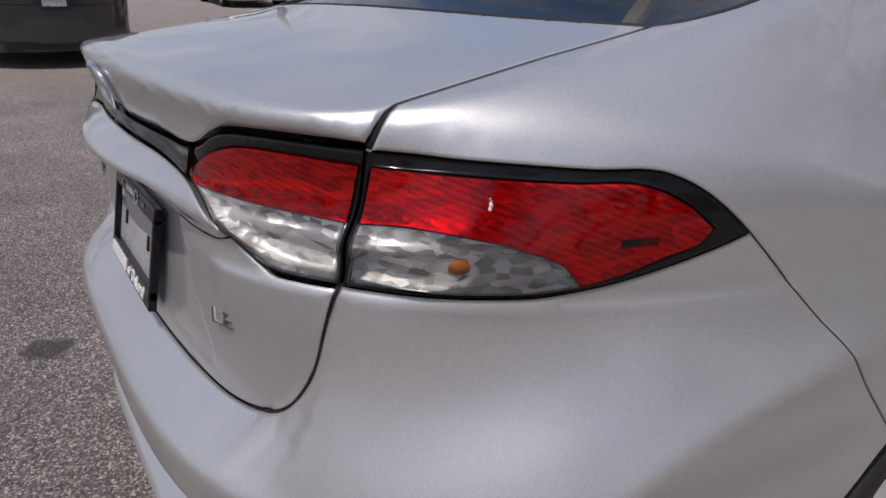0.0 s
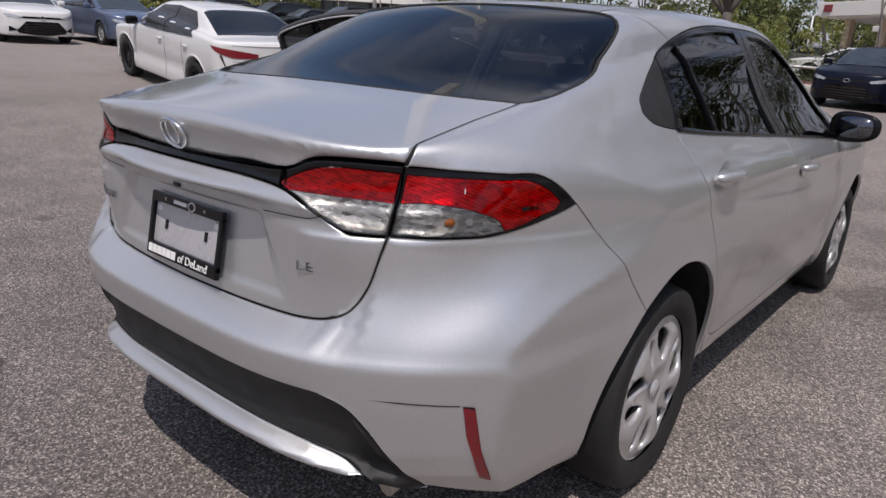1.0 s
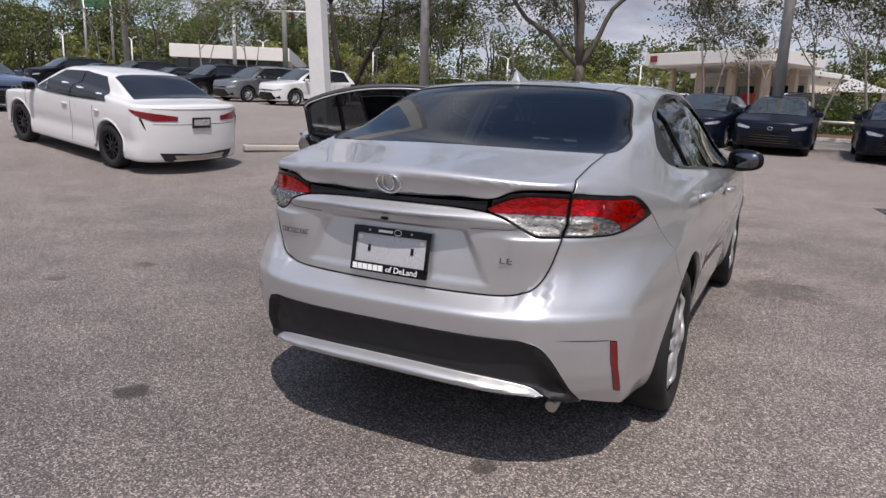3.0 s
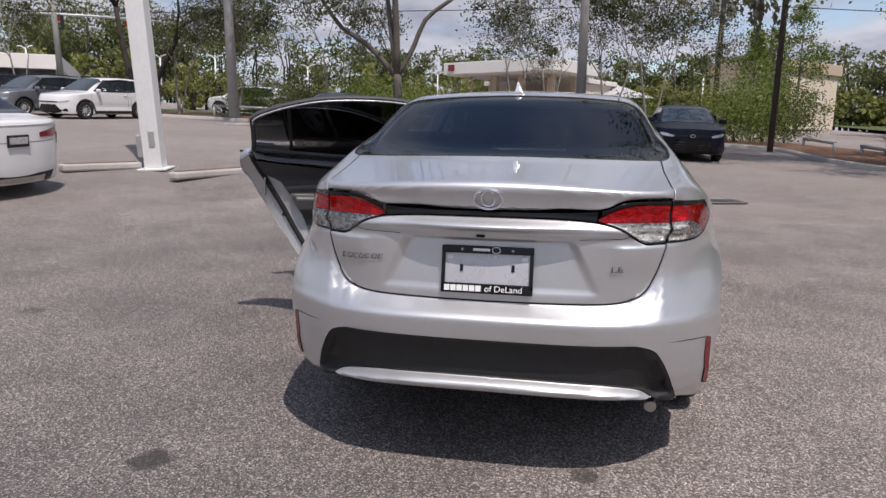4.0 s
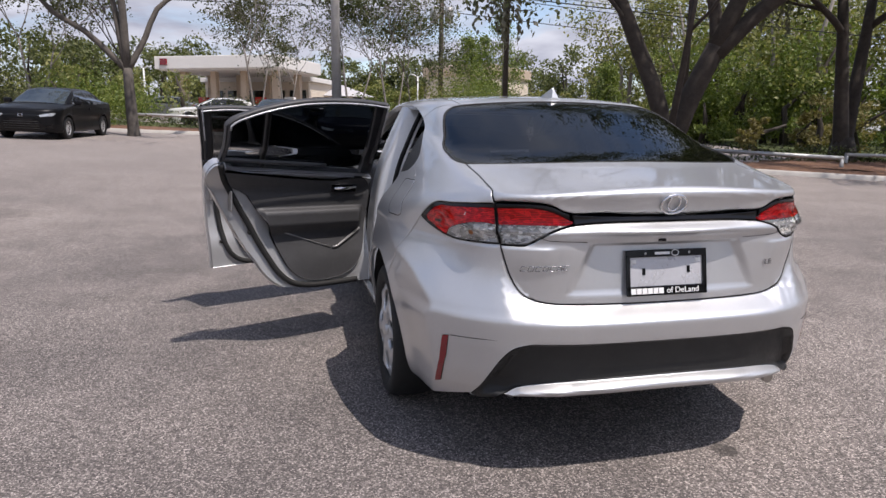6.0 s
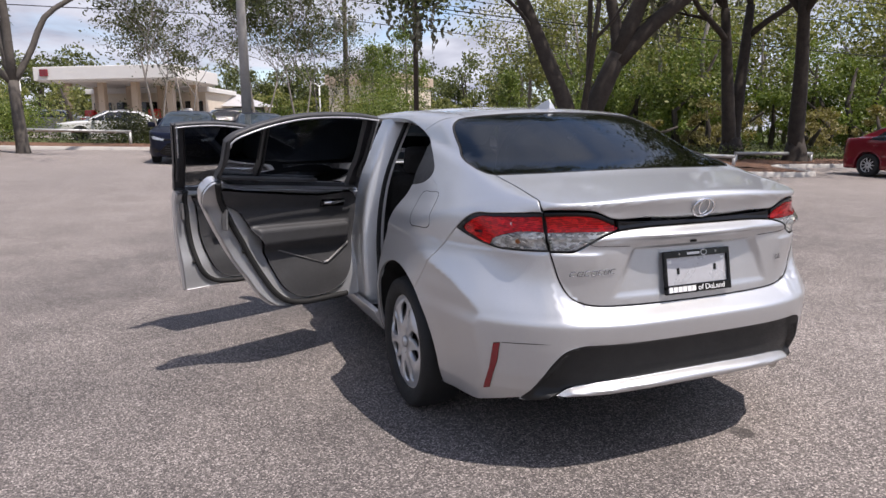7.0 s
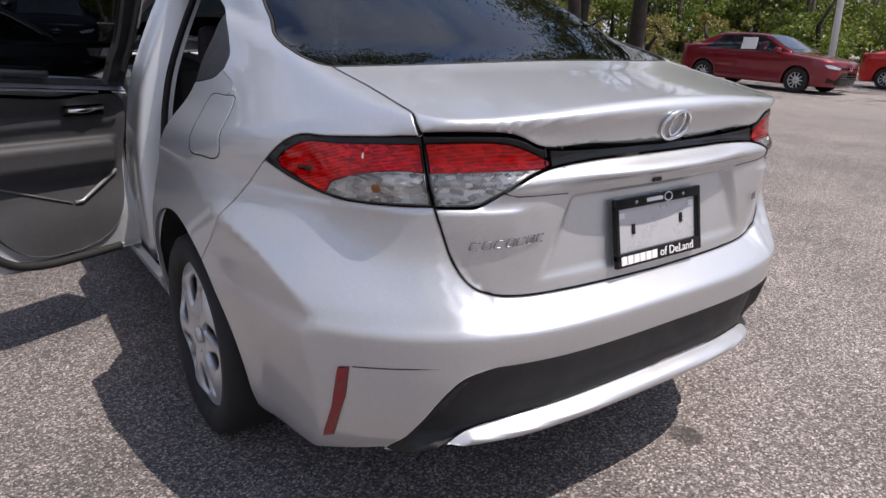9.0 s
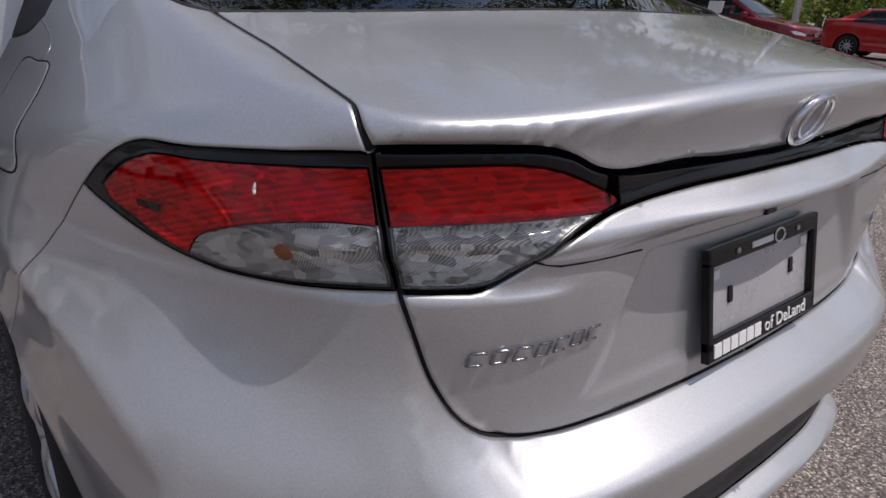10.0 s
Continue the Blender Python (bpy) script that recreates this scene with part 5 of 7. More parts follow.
def car(name, label, spec, style, paint_mat, rim=None):
    """A parked car with its body, panes, lamps, grille, wheels, mirrors and plates."""
    SHAPE[0] = car_shape(**spec)
    ln, wd, ht, belt, hubs, wr = (spec[k] for k in ("length", "width", "height", "belt", "hubs", "wheel_r"))
    top = thing(name, label, "car", group="parked cars")
    p, faces = hull(ln, wd, ht, .027)
    nr = slope_of(p)
    bodywork = part("body", sheet("body", p, faces, nr), paint_mat, top)
    glass, trim = DARK_PANE, BLACK_PLASTIC
    FRONT = front_chart(ln)

    def side_loop(pts):
        q = straight([(x, 0, z) for x, z in pts + pts[:1]], .05)[:-1]
        return cast(q + [0, 1.4, 0], np.repeat([[0, -1.0, 0]], len(q), 0), 1.3, 80)

    def patch(nm, loop, chart, m, lift=.009, spacing=.04, side=1, to=bodywork):
        return panel(nm, loop, chart, m, to, spacing, gap=0, depth=.004, lift=lift, side=side, round_edge=0)

    gx, bx, sx, cx = spec["glass_x"], spec["boot_x"], spec["screen_x"], spec["cowl_x"]
    zt = ht - .075
    mid = (gx + sx) / 2 + .05
    up = lambda x: zt - .045 * (x - (gx + sx) / 2) ** 2 - .01
    for side in (1, -1):
        rear_pane = [(gx - .28 if style != "suv" else gx - .05, belt + .03), (gx + .12, up(gx + .12) - .005), (mid - .02, up(mid) + .012), (mid - .015, belt - .005)]
        front_pane = [(mid + .02, belt - .005), (mid + .015, up(mid) + .012), (sx - .05, up(sx)), (cx - .28, belt + .02), (cx - .33, belt - .01)]
        patch("window_pillar", side_loop([(mid - .04, belt - .01), (mid - .04, up(mid) + .015), (mid + .04, up(mid) + .015), (mid + .04, belt - .01)]), LEFT, GLOSS_BLACK, lift=.004, side=side)
        patch("side_window", side_loop(rear_pane), LEFT, glass, side=side)
        patch("side_window", side_loop(front_pane), LEFT, glass, side=side)
        if style == "suv":
            patch("side_window", side_loop([(.45, belt + .06), (.62, up(.9) - .03), (gx - .10 + .3, up(gx)), (gx - .08, belt + .04)]), LEFT, glass, side=side)
            patch("arch_trim", side_loop([(hubs[0] + wr * 1.15, .26), (hubs[0] + wr * 1.2, .20), (hubs[1] - wr * 1.2, .20), (hubs[1] - wr * 1.15, .26), (hubs[1] - wr * 1.2, .34), (hubs[0] + wr * 1.2, .34)]), LEFT, trim, side=side)
        for x in (mid, cx - .12, hubs[0] + wr * 1.25):
            seam = side_loop([(x, .28), (x + .01, belt - .02)])
            part("door_seam", tube(seam[: len(seam) // 2] * [1, side, 1], .004, 4), DARK, bodywork)
        for x in (mid - .85 if style != "suv" else mid - .8, mid + .10):
            h = side_loop([(x, belt - .13), (x + .2, belt - .13)])
            part("handle", tube(h[: len(h) // 2] * [1, side, 1] + [0, .018 * side, 0], .016, 6), paint_mat, bodywork)
        for hub in hubs:
            t = np.radians(np.linspace(-8, 188, 26))
            ring = np.stack([hub + wr * 1.165 * np.cos(t), 0 * t + 1.4, wr + wr * 1.165 * np.sin(t)], -1)
            out = cast(ring + np.stack([.02 * np.cos(t), 0 * t, .02 * np.sin(t)], -1), np.repeat([[0, -1.0, 0]], 26, 0), 1.3, 80)
            part("arch_lip", tube(out * [1, side, 1] - [0, .012 * side, 0], .024, 6), trim if style == "suv" else paint_mat, bodywork)
        m = block((.13, .20, .14), (cx - .38, (wd / 2 + .06) * side, belt + .04), .045, 3)
        part("mirror", m, GLOSS_BLACK if rim else paint_mat, bodywork)
        # lamps
        rl = snap(np.array([(.06, wd / 2 - .54, .895), (.12, wd / 2 - .32, .925), (.25, wd / 2 - .07, .955), (.50, wd / 2 - .01, .970), (.34, wd / 2 - .03, .885), (.16, wd / 2 - .18, .825), (.06, wd / 2 - .54, .830)]))
        patch("tail_lamp", snap(straight(list(rl) + [rl[0]], .05)[:-1]), WRAP, RED_PLASTIC, .008, .05, side)
        slit = snap(np.array([(.27, wd / 2 - .03, .86), (.20, wd / 2 - .07, .70)]))
        part("bumper_slit", tube(slit * [1, side, 1], [.02, .008], 6), GLOSS_BLACK, bodywork)
        fl = cast(np.array([(ln + 1.0, y, z) for y, z in ((wd / 2 - .44, .665), (wd / 2 - .16, .735), (wd / 2 - .09, .72), (wd / 2 - .15, .655), (wd / 2 - .40, .62))]), np.repeat([[-1.0, 0, 0]], 5, 0), 2.4, 120)
        patch("headlamp", snap(straight(list(fl) + [fl[0]], .05)[:-1]), FRONT, HEADLAMP, .008, .05, side)
        fog = cast(np.array([(ln + 1.0, y, z) for y, z in ((wd / 2 - .34, .34), (wd / 2 - .16, .44), (wd / 2 - .15, .30))]), np.repeat([[-1.0, 0, 0]], 3, 0), 2.4, 120)
        patch("fog_lamp_bezel", snap(straight(list(fog) + [fog[0]], .05)[:-1]), FRONT, GLOSS_BLACK, .006, .05, side)
    w = wd / 2
    for nm, m, pts in (("grille", GLOSS_BLACK, ((.42 * w, .56), (-.42 * w, .56), (-.66 * w, .34), (-.62 * w, .27), (.62 * w, .27), (.66 * w, .34))), ("upper_grille", GLOSS_BLACK, ((.52 * w, .675), (-.52 * w, .675), (-.52 * w, .63), (.52 * w, .63)))):
        q = cast(np.array([(ln + 1.0, y, z) for y, z in pts]), np.repeat([[-1.0, 0, 0]], len(pts), 0), 2.4, 120)
        patch(nm, snap(straight(list(q) + [q[0]], .05)[:-1]), FRONT, m, .006, .06)
    for k in range(4):
        z = .31 + .06 * k
        line = cast(np.array([(ln + 1.0, y, z) for y in np.linspace(-.5 * w, .5 * w, 9)]), np.repeat([[-1.0, 0, 0]], 9, 0), 2.4, 120)
        part("grille_bar", tube(line + [.012, 0, 0], .007, 5), BLACK_PLASTIC, bodywork)
    oval_ring = [(float(cast(np.array([(ln + 1.0, .06 * math.cos(t), .655 + .04 * math.sin(t))]), np.array([[-1.0, 0, 0]]), 2.4, 120)[0][0]) + .012, .06 * math.cos(t), .655 + .04 * math.sin(t)) for t in np.linspace(0, 2 * math.pi, 16, endpoint=False)]
    part("nose_badge", tube(oval_ring, .008, 6, True), CHROME, bodywork)
    plate_ob = part("plate", block((.02, .32, .16), (.028, 0, .80), .004), BLACK_PLASTIC, bodywork)
    part("plate_face", block((.008, .27, .09), (.016, 0, .805), .002), PLATE_FACE, plate_ob)
    for nm, m, pts in (("diffuser", BLACK_PLASTIC, ((.70 * w, .35), (-.70 * w, .35), (-.62 * w, .23), (.62 * w, .23))), ("diffuser_strip", STEEL if style != "suv" else BLACK_PLASTIC, ((.48 * w, .31), (-.48 * w, .31), (-.44 * w, .255), (.44 * w, .255)))):
        q = cast(np.array([(-1.0, y, z) for y, z in pts]), np.repeat([[1.0, 0, 0]], 4, 0), 2.6, 160)
        patch(nm, snap(straight(list(q) + [q[0]], .05)[:-1]), BEHIND, m, .006 if nm == "diffuser" else .016, .06)
    for z, r in ((1.005, .010), (.775, .004)):
        line = cast(np.array([(-1.0, y, z) for y in np.linspace(-.78 * w, .78 * w, 15)]), np.repeat([[1.0, 0, 0]], 15, 0), 2.6, 160)
        part("boot_edge" if z > .9 else "boot_seam", tube(line, r, 6), paint_mat if z > .9 else DARK, bodywork)
    # panes fore and aft
    def top_loop(pts):
        q = straight([(x, y, 0) for x, y in pts + pts[:1]], .06)[:-1]
        return cast(q + [0, 0, 2.4], np.repeat([[0, 0, -1.0]], len(q), 0), 2.2, 110)
    yb, yt = w - .20, w - .31
    patch("windscreen", top_loop([(cx - .06, -yb), (cx + .02, 0), (cx - .06, yb), (sx + .05, yt), (sx + .08, 0), (sx + .05, -yt)]), ABOVE, LIGHT_PANE)
    if style == "suv":
        q = cast(np.array([(-1.0, y, z) for y, z in ((yt, ht - .16), (-yt, ht - .16), (-yb, belt + .08), (yb, belt + .08))]), np.repeat([[1.0, 0, 0]], 4, 0), 2.6, 120)
        patch("rear_window", straight(list(q) + [q[0]], .06)[:-1], BEHIND, glass)
        for side in (1, -1):
            part("roof_rail", tube([(.75, (w - .27) * side, ht - .02), (1.6, (w - .265) * side, ht + .03), (2.5, (w - .27) * side, ht)], .018, 6), BLACK_PLASTIC, bodywork)
    else:
        patch("rear_window", top_loop([(bx + .08, -yb), (bx + .03, 0), (bx + .08, yb), (gx - .06, yt), (gx - .08, 0), (gx - .06, -yt)]), ABOVE, glass)
    for hub in hubs:
        for side in (1, -1):
            prof = [(wr * .62, -.09), (wr * .80, -.105), (wr * .95, -.10), (wr, -.07), (wr, .07), (wr * .95, .10), (wr * .80, .105), (wr * .64, .09), (wr * .62, .05)]
            wh = part("wheel", lathe(prof, 32), RUBBER, top)
            face = lathe([(.02, .07), (.05, .075), (wr * .28, .045)], 20)
            for k in range(10):
                b = block((wr * .50, .02, wr * .085), (wr * .40, .058, 0), .006, 1)
                b.transform(Matrix.Rotation(2 * math.pi * k / 10, 4, "Y"))
                me = bpy.data.meshes.new("spoke")
                b.to_mesh(me)
                b.free()
                face.from_mesh(me)
                bpy.data.meshes.remove(me)
            ringed = lathe([(wr * .60, .05), (wr * .63, .078), (wr * .655, .075)], 32)
            me = bpy.data.meshes.new("ring")
            ringed.to_mesh(me)
            ringed.free()
            face.from_mesh(me)
            bpy.data.meshes.remove(me)
            face.transform(Matrix.Diagonal((1, side, 1, 1)))
            part("rim", face, rim or COVER_SILVER, wh)
            part("brake_disc", lathe([(.03, .0), (wr * .6, .0), (wr * .61, .03 * side)], 20), DARK, wh)
            wh.matrix_basis = pose(hub, (wd / 2 - .115) * side, wr)
    SHAPE[0] = body
    top.matrix_basis = Matrix.Translation((0, 0, -60))
    return top


DARK_PANE = plain("dark_pane", (.012, .014, .016), .03, spread=.2, coat=.3)
LIGHT_PANE = plain("windscreen_pane", (.045, .055, .06), .03, spread=.3, coat=.4)
SALOON = dict(length=4.63, width=1.78, height=1.44, belt=.98, bonnet_z=.98, boot_z=1.05, boot_x=.52, glass_x=1.28, screen_x=2.62, cowl_x=3.55, hubs=(1.02, 3.72), wheel_r=.316)
LARGE = dict(length=4.88, width=1.84, height=1.445, belt=.98, bonnet_z=.97, boot_z=1.06, boot_x=.56, glass_x=1.38, screen_x=2.78, cowl_x=3.72, hubs=(1.06, 3.88), wheel_r=.335)
TALL = dict(length=4.60, width=1.855, height=1.69, belt=1.10, bonnet_z=1.10, boot_z=1.10, boot_x=-.02, glass_x=.42, screen_x=2.55, cowl_x=3.45, hubs=(.95, 3.64), wheel_r=.355, square=1.0)
small = car("parked_sedan", "compact sedan parked nose out on the asphalt", SALOON, "sedan", NAVY_PAINT)
large = car("parked_sedan", "white mid-size sedan with dark alloy wheels on the asphalt", LARGE, "sedan", WHITE_PAINT, GLOSS_BLACK)
tall = car("parked_sport_utility", "compact sport utility car parked in a row", TALL, "suv", WHITE_PAINT)


def park(proto, x, y, heading, label, paint_mat):
    """A parked car whose middle stands at x, y, its nose turned to a heading in degrees from +x."""
    old = proto.children[0].data.materials[0]
    length = max(v.co.x for v in proto.children[0].data.vertices)
    a = radians(heading)
    gx, gy = (slope(x + .5, y) - slope(x - .5, y)), (slope(x, y + .5) - slope(x, y - .5))
    up = Vector((-gx, -gy, 1)).normalized()
    fwd = Vector((math.cos(a), math.sin(a), 0))
    fwd = (fwd - up * fwd.dot(up)).normalized()
    turn = Matrix((fwd, up.cross(fwd), up)).transposed().to_4x4()
    ob = copy_thing(proto, Matrix.Translation((x, y, slope(x, y))) @ turn @ Matrix.Translation((-length / 2, 0, 0)))
    tagged(ob, label)
    for o in ob.children_recursive:
        if o.data.materials and o.data.materials[0] == old and paint_mat != old:
            o.material_slots[0].link = "OBJECT"
            o.material_slots[0].material = paint_mat
    return ob


park(large, 6.05, 9.45, 83, "white mid-size sedan with dark alloy wheels, seen from behind", WHITE_PAINT)
park(small, 9.2, 19.9, 268, "slate blue compact sedan with a sticker on its windscreen", BLUE_PAINT)
park(small, 6.85, 20.5, 266, "white compact sedan with a black grille, nose out", WHITE_PAINT)
park(small, 4.6, 30.5, 262, "white compact sedan further back in the lot", WHITE_PAINT)
park(tall, 23.6, 19.45, 168, "white compact sport utility car with dark wheels", WHITE_PAINT)
park(tall, 23.8, 22.5, 170, "dark grey sport utility car in a parked row", GREY_PAINT)
for k, (x, y) in enumerate(((23.8, 25.5), (24.0, 28.5), (24.0, 31.5), (24.0, 34.5), (24.0, 37.5))):
    park(tall if k % 2 == 0 else small, x, y, 172, "black car in a long parked row", BLACK_PAINT)
park(small, 19.6, 1.25, 173, "dark navy compact sedan standing alone, nose out", NAVY_PAINT)
park(small, 18.9, -.65, 177, "dark navy compact sedan with bright headlamps, nose out", NAVY_PAINT)
park(small, 18.5, -3.35, 179, "dark navy compact sedan with bright headlamps, nose out", NAVY_PAINT)
park(small, 20.9, 7.9, 174, "black compact sedan standing by the mulch strip", BLACK_PAINT)
park(small, 9.85, -16.95, 181, "maroon sedan with a white paper in its side window", MAROON_PAINT)
park(small, 7.4, -22.6, 184, "bright red sedan parked by the woods", RED_PAINT)
park(tall, 35.3, 18.5, 92, "white van-like car on the street beyond the guard rail", WHITE_PAINT)
park(small, 41, 17.5, 95, "dark sedan on the street beyond the rail", BLACK_PAINT)
park(tall, 43, 22.5, 90, "white van on the street beyond the rail", WHITE_PAINT)
park(large, 33.0, 4.1, 95, "white sedan standing beyond the guard rail", WHITE_PAINT)
park(tall, 34.0, -.6, 95, "black car beyond the guard rail", BLACK_PAINT)
park(small, 44, -2.5, 100, "blue sedan far off by the filling station", BLUE_PAINT)
park(small, 46, 8.5, 80, "grey sedan far off by the filling station", GREY_PAINT)
park(tall, .78, 11.15, 91, "dark grey sport utility car with red tail lamps", GRAPHITE_PAINT)
for proto in (small, large, tall):
    for o in (*proto.children_recursive, proto):
        bpy.data.objects.remove(o)

# ---- kerbs, mulch, rails, poles and buildings ----
CONCRETE = plain("concrete", (.42, .40, .37), .85, spread=.18, scale=3, bump=.3, bump_scale=60)
WHITE_METAL = plain("white_painted_steel", (.70, .70, .68), .45, spread=.08, scale=2)
GALV = plain("galvanised_pipe", (.46, .46, .45), .45, .5, spread=.15)
POLE_GREY = plain("concrete_pole", (.36, .35, .33), .8, spread=.15, scale=2)
TIMBER = plain("pole_timber", (.075, .06, .048), .9, spread=.3, scale=3, bump=.4, bump_scale=30)
STUCCO = plain("cream_stucco", (.66, .58, .47), .9, spread=.08, scale=2)
TAN = plain("tan_stucco", (.50, .40, .30), .9, spread=.08, scale=2)
FASCIA = plain("white_fascia", (.72, .70, .66), .6, spread=.05, scale=1)
ROOFING = plain("grey_roofing", (.42, .41, .41), .8, spread=.12, scale=2)
GREEN_SIGN = plain("green_sign", (.02, .16, .07), .5)


def ground_mat(name, *cols, scale=9, bump=.8):
    n = Nodes(name)
    v = n.add("TexVoronoi", Scale=float(scale * 3))
    n.link(n.where(), v.inputs["Vector"])
    c = n.ramp(n.mix(.5, n.noise(scale, 6, .7), v.outputs["Color"]), *[(.2 + .6 * k / (len(cols) - 1), col) for k, col in enumerate(cols)])
    n.set(Base_Color=n.mix(1.0, c, n.ramp(n.noise(.5, 4), (.3, (.75, .75, .75)), (.7, (1.1, 1.1, 1.1))), "MULTIPLY"), Roughness=.95)
    n.bump(n.noise(scale * 2, 4), bump, .03)
    return n.m


MULCH = ground_mat("mulch", (.05, .025, .015), (.17, .085, .05), (.30, .18, .11), scale=22)
GRASS = ground_mat("grass", (.03, .05, .012), (.075, .10, .025), (.15, .15, .06), scale=14)
KERB = [(10, 51), (27, 45), (29, 34), (28.2, 22), (27.4, 14), (24.9, 7.2), (25.2, 3), (25.6, -1), (25.4, -5.2), (23.8, -7.0), (18.5, -7.2), (15.2, -8.0), (13.6, -9.7), (12.2, -11.7), (11.4, -13.4), (11.5, -14.6), (12.6, -15.2), (14.0, -15.9), (14.2, -20), (13.5, -30), (13, -45), (12, -70)]
kerb_line = spline([(x, y, 0) for x, y in KERB], .6)


def offset_line(line, d):
    t = np.gradient(line[:, :2], axis=0)
    t /= np.linalg.norm(t, axis=1, keepdims=True)
    return line[:, :2] + np.stack([-t[:, 1], t[:, 0]], -1) * d


def strip(name, line, offs, lifts, material, label, category):
    """A sheet laid along a line between two or more offsets."""
    rows = [offset_line(line, o) for o in offs]
    n = len(line)
    verts = [(x, y, slope(x, y) + z) for r, z in zip(rows, lifts) for x, y in r]
    faces = [(i * n + k, i * n + k + 1, (i + 1) * n + k + 1, (i + 1) * n + k) for i in range(len(offs) - 1) for k in range(n - 1)]
    ob = new(name, sheet(name, verts, faces))
    ob.data.materials.append(material)
    return tagged(ob, label, category, kind="structure")


strip("kerb", kerb_line, (-.02, 0, .02, .15, .17), (-.02, .09, .12, .12, .02), CONCRETE, "grey concrete kerb along the planted strip", "kerb")
strip("mulch_bed", kerb_line, (.16, 1.2, 2.6, 3.6), (.09, .13, .15, .10), MULCH, "brown bark mulch bed with fallen leaves", "mulch")
strip("verge", kerb_line[[k for k, q in enumerate(kerb_line) if q[1] > -3.5]], (3.5, 5, 8, 10.5), (.09, .10, .08, .03), GRASS, "uneven grass verge beyond the mulch", "grass")
woods_floor = spline([(36, -24, 0), (30, -21.5, 0), (24, -19.5, 0), (20, -17.5, 0), (18.4, -19, 0), (18, -24, 0), (17, -40, 0), (16, -70, 0)], 1.5)
strip("woodland_floor", woods_floor, (.2, 8, 25, 60), (.12, .16, .2, .3), GRASS, "rough grass and leaf litter under the trees", "ground")


def guard_rail(x0, y0, x1, y1, h=.52):
    z0, z1 = slope(x0, y0) + .1, slope(x1, y1) + .1
    t = thing("guard_rail", "low grey pipe guard rail on the mulch bed", "guard rail", Matrix.Translation((x0, y0, z0)), group="guard rails")
    dx, dy, dz = x1 - x0, y1 - y0, z1 - z0
    part("rail", tube([(0, 0, h), (dx / 2, dy / 2, h + dz / 2), (dx, dy, h + dz)], .06, 10), GALV, t)
    for k in (.01, .99):
        part("leg", tube([(dx * k, dy * k, dz * k - .15), (dx * k, dy * k, dz * k + h)], .055, 10), GALV, t)


for ends in ((25.6, -8.9, 22.2, -8.8), (20.6, -9.0, 16.7, -8.9), (16.9, -11.4, 14.0, -14.2), (16.0, -16.2, 15.8, -19.6), (26.6, 6.9, 27.2, 3.2), (28.7, 17.0, 28.4, 13.2), (29.5, 26, 29.1, 21.6), (27.2, -1, 27.2, -4.4)):
    guard_rail(*ends, .29 if ends[1] < -5 else .52)


def pole(name, label, x, y, r0, r1, h, material, lean=0.0):
    t = thing(name, label, "pole", pose(x, y, slope(x, y), 0, -1.9 + lean, 0))
    part("shaft", tube([(0, 0, -.2), (0, 0, h * .5), (0, 0, h)], [r0, (r0 + r1) / 2, r1], 14), material, t)
    return t


for x, y, r0, h in ((26.4, 14.7, .24, 11), (20.45, -.5, .17, 11), (38, 33, .22, 11), (30, 40, .22, 11), (15.0, 40.5, .24, 11)):
    p = pole("light_pole", "tall tapered grey concrete light pole", x, y, r0, r0 * .55, h, POLE_GREY)
    part("base_collar", lathe([(r0 * 1.5, -.1), (r0 * 1.5, .12), (r0, .16)], 18, "z"), POLE_GREY, p)
    part("lamp_head", block((.7, .35, .18), (-.4, 0, h), .05), WHITE_METAL, p)
up1 = pole("utility_pole", "weathered timber utility pole with grey transformers", 36.1, -7.6, .15, .11, 11.5, TIMBER, -.8)
for dy in (-.42, .42):
    part("transformer", lathe([(.02, 5.4), (.24, 5.42), (.25, 6.2), (.2, 6.28), (.02, 6.3)], 16, "z"), GALV, up1).matrix_basis = Matrix.Translation((0, dy, .6))
part("crossarm", block((.12, 2.2, .14), (0, 0, 8.2), .02), TIMBER, up1)
pole("utility_pole", "weathered dark timber utility pole", 22.5, -6.9, .10, .08, 12, TIMBER, .3)
pole("utility_pole", "slim timber utility pole among the trees", 19.5, -12.5, .10, .08, 10, TIMBER, 1.0)
pole("sign_post", "slim white steel post beside the maroon sedan", 9.6, -20.2, .10, .08, 7, WHITE_METAL, 2.5)
# the square white column with its base plate, and the wheel stops beside it
col = thing("white_column", "square white steel column on the asphalt", "column", pose(8.98, 7.15, slope(8.98, 7.15), -1.8, -3.3, 14))
part("shaft", block((.31, .31, 9.6), (0, 0, 4.7), .012), WHITE_METAL, col)
part("base_plate", block((.52, .52, .03), (0, 0, .012), .006), WHITE_METAL, col)
part("access_cover", block((.02, .11, .28), (-.158, -.03, .55), .01), GALV, col)
part("side_box", block((.12, .14, .40), (-.02, .21, .42), .02), GALV, col)
for x, y, rz, ln in ((8.85, 5.98, -16, 1.75), (8.35, 7.78, -30, 1.35)):
    s = thing("wheel_stop", "low concrete wheel stop with gravel on top", "wheel stop", pose(x, y, slope(x, y), 0, 0, rz), group="wheel stops")
    part("beam", block((ln, .20, .13), (0, 0, .06), .035, 2), CONCRETE, s)
    part("gravel", block((ln * .9, .12, .02), (0, 0, .128), .008), MULCH, s)
stop3 = thing("wheel_stop", "long low concrete wheel stop by the kerb", "wheel stop", pose(23.5, 12.4, slope(23.5, 12.4), 0, 0, 100), group="wheel stops")
part("beam", block((2.2, .2, .13), (0, 0, .06), .03), CONCRETE, stop3)


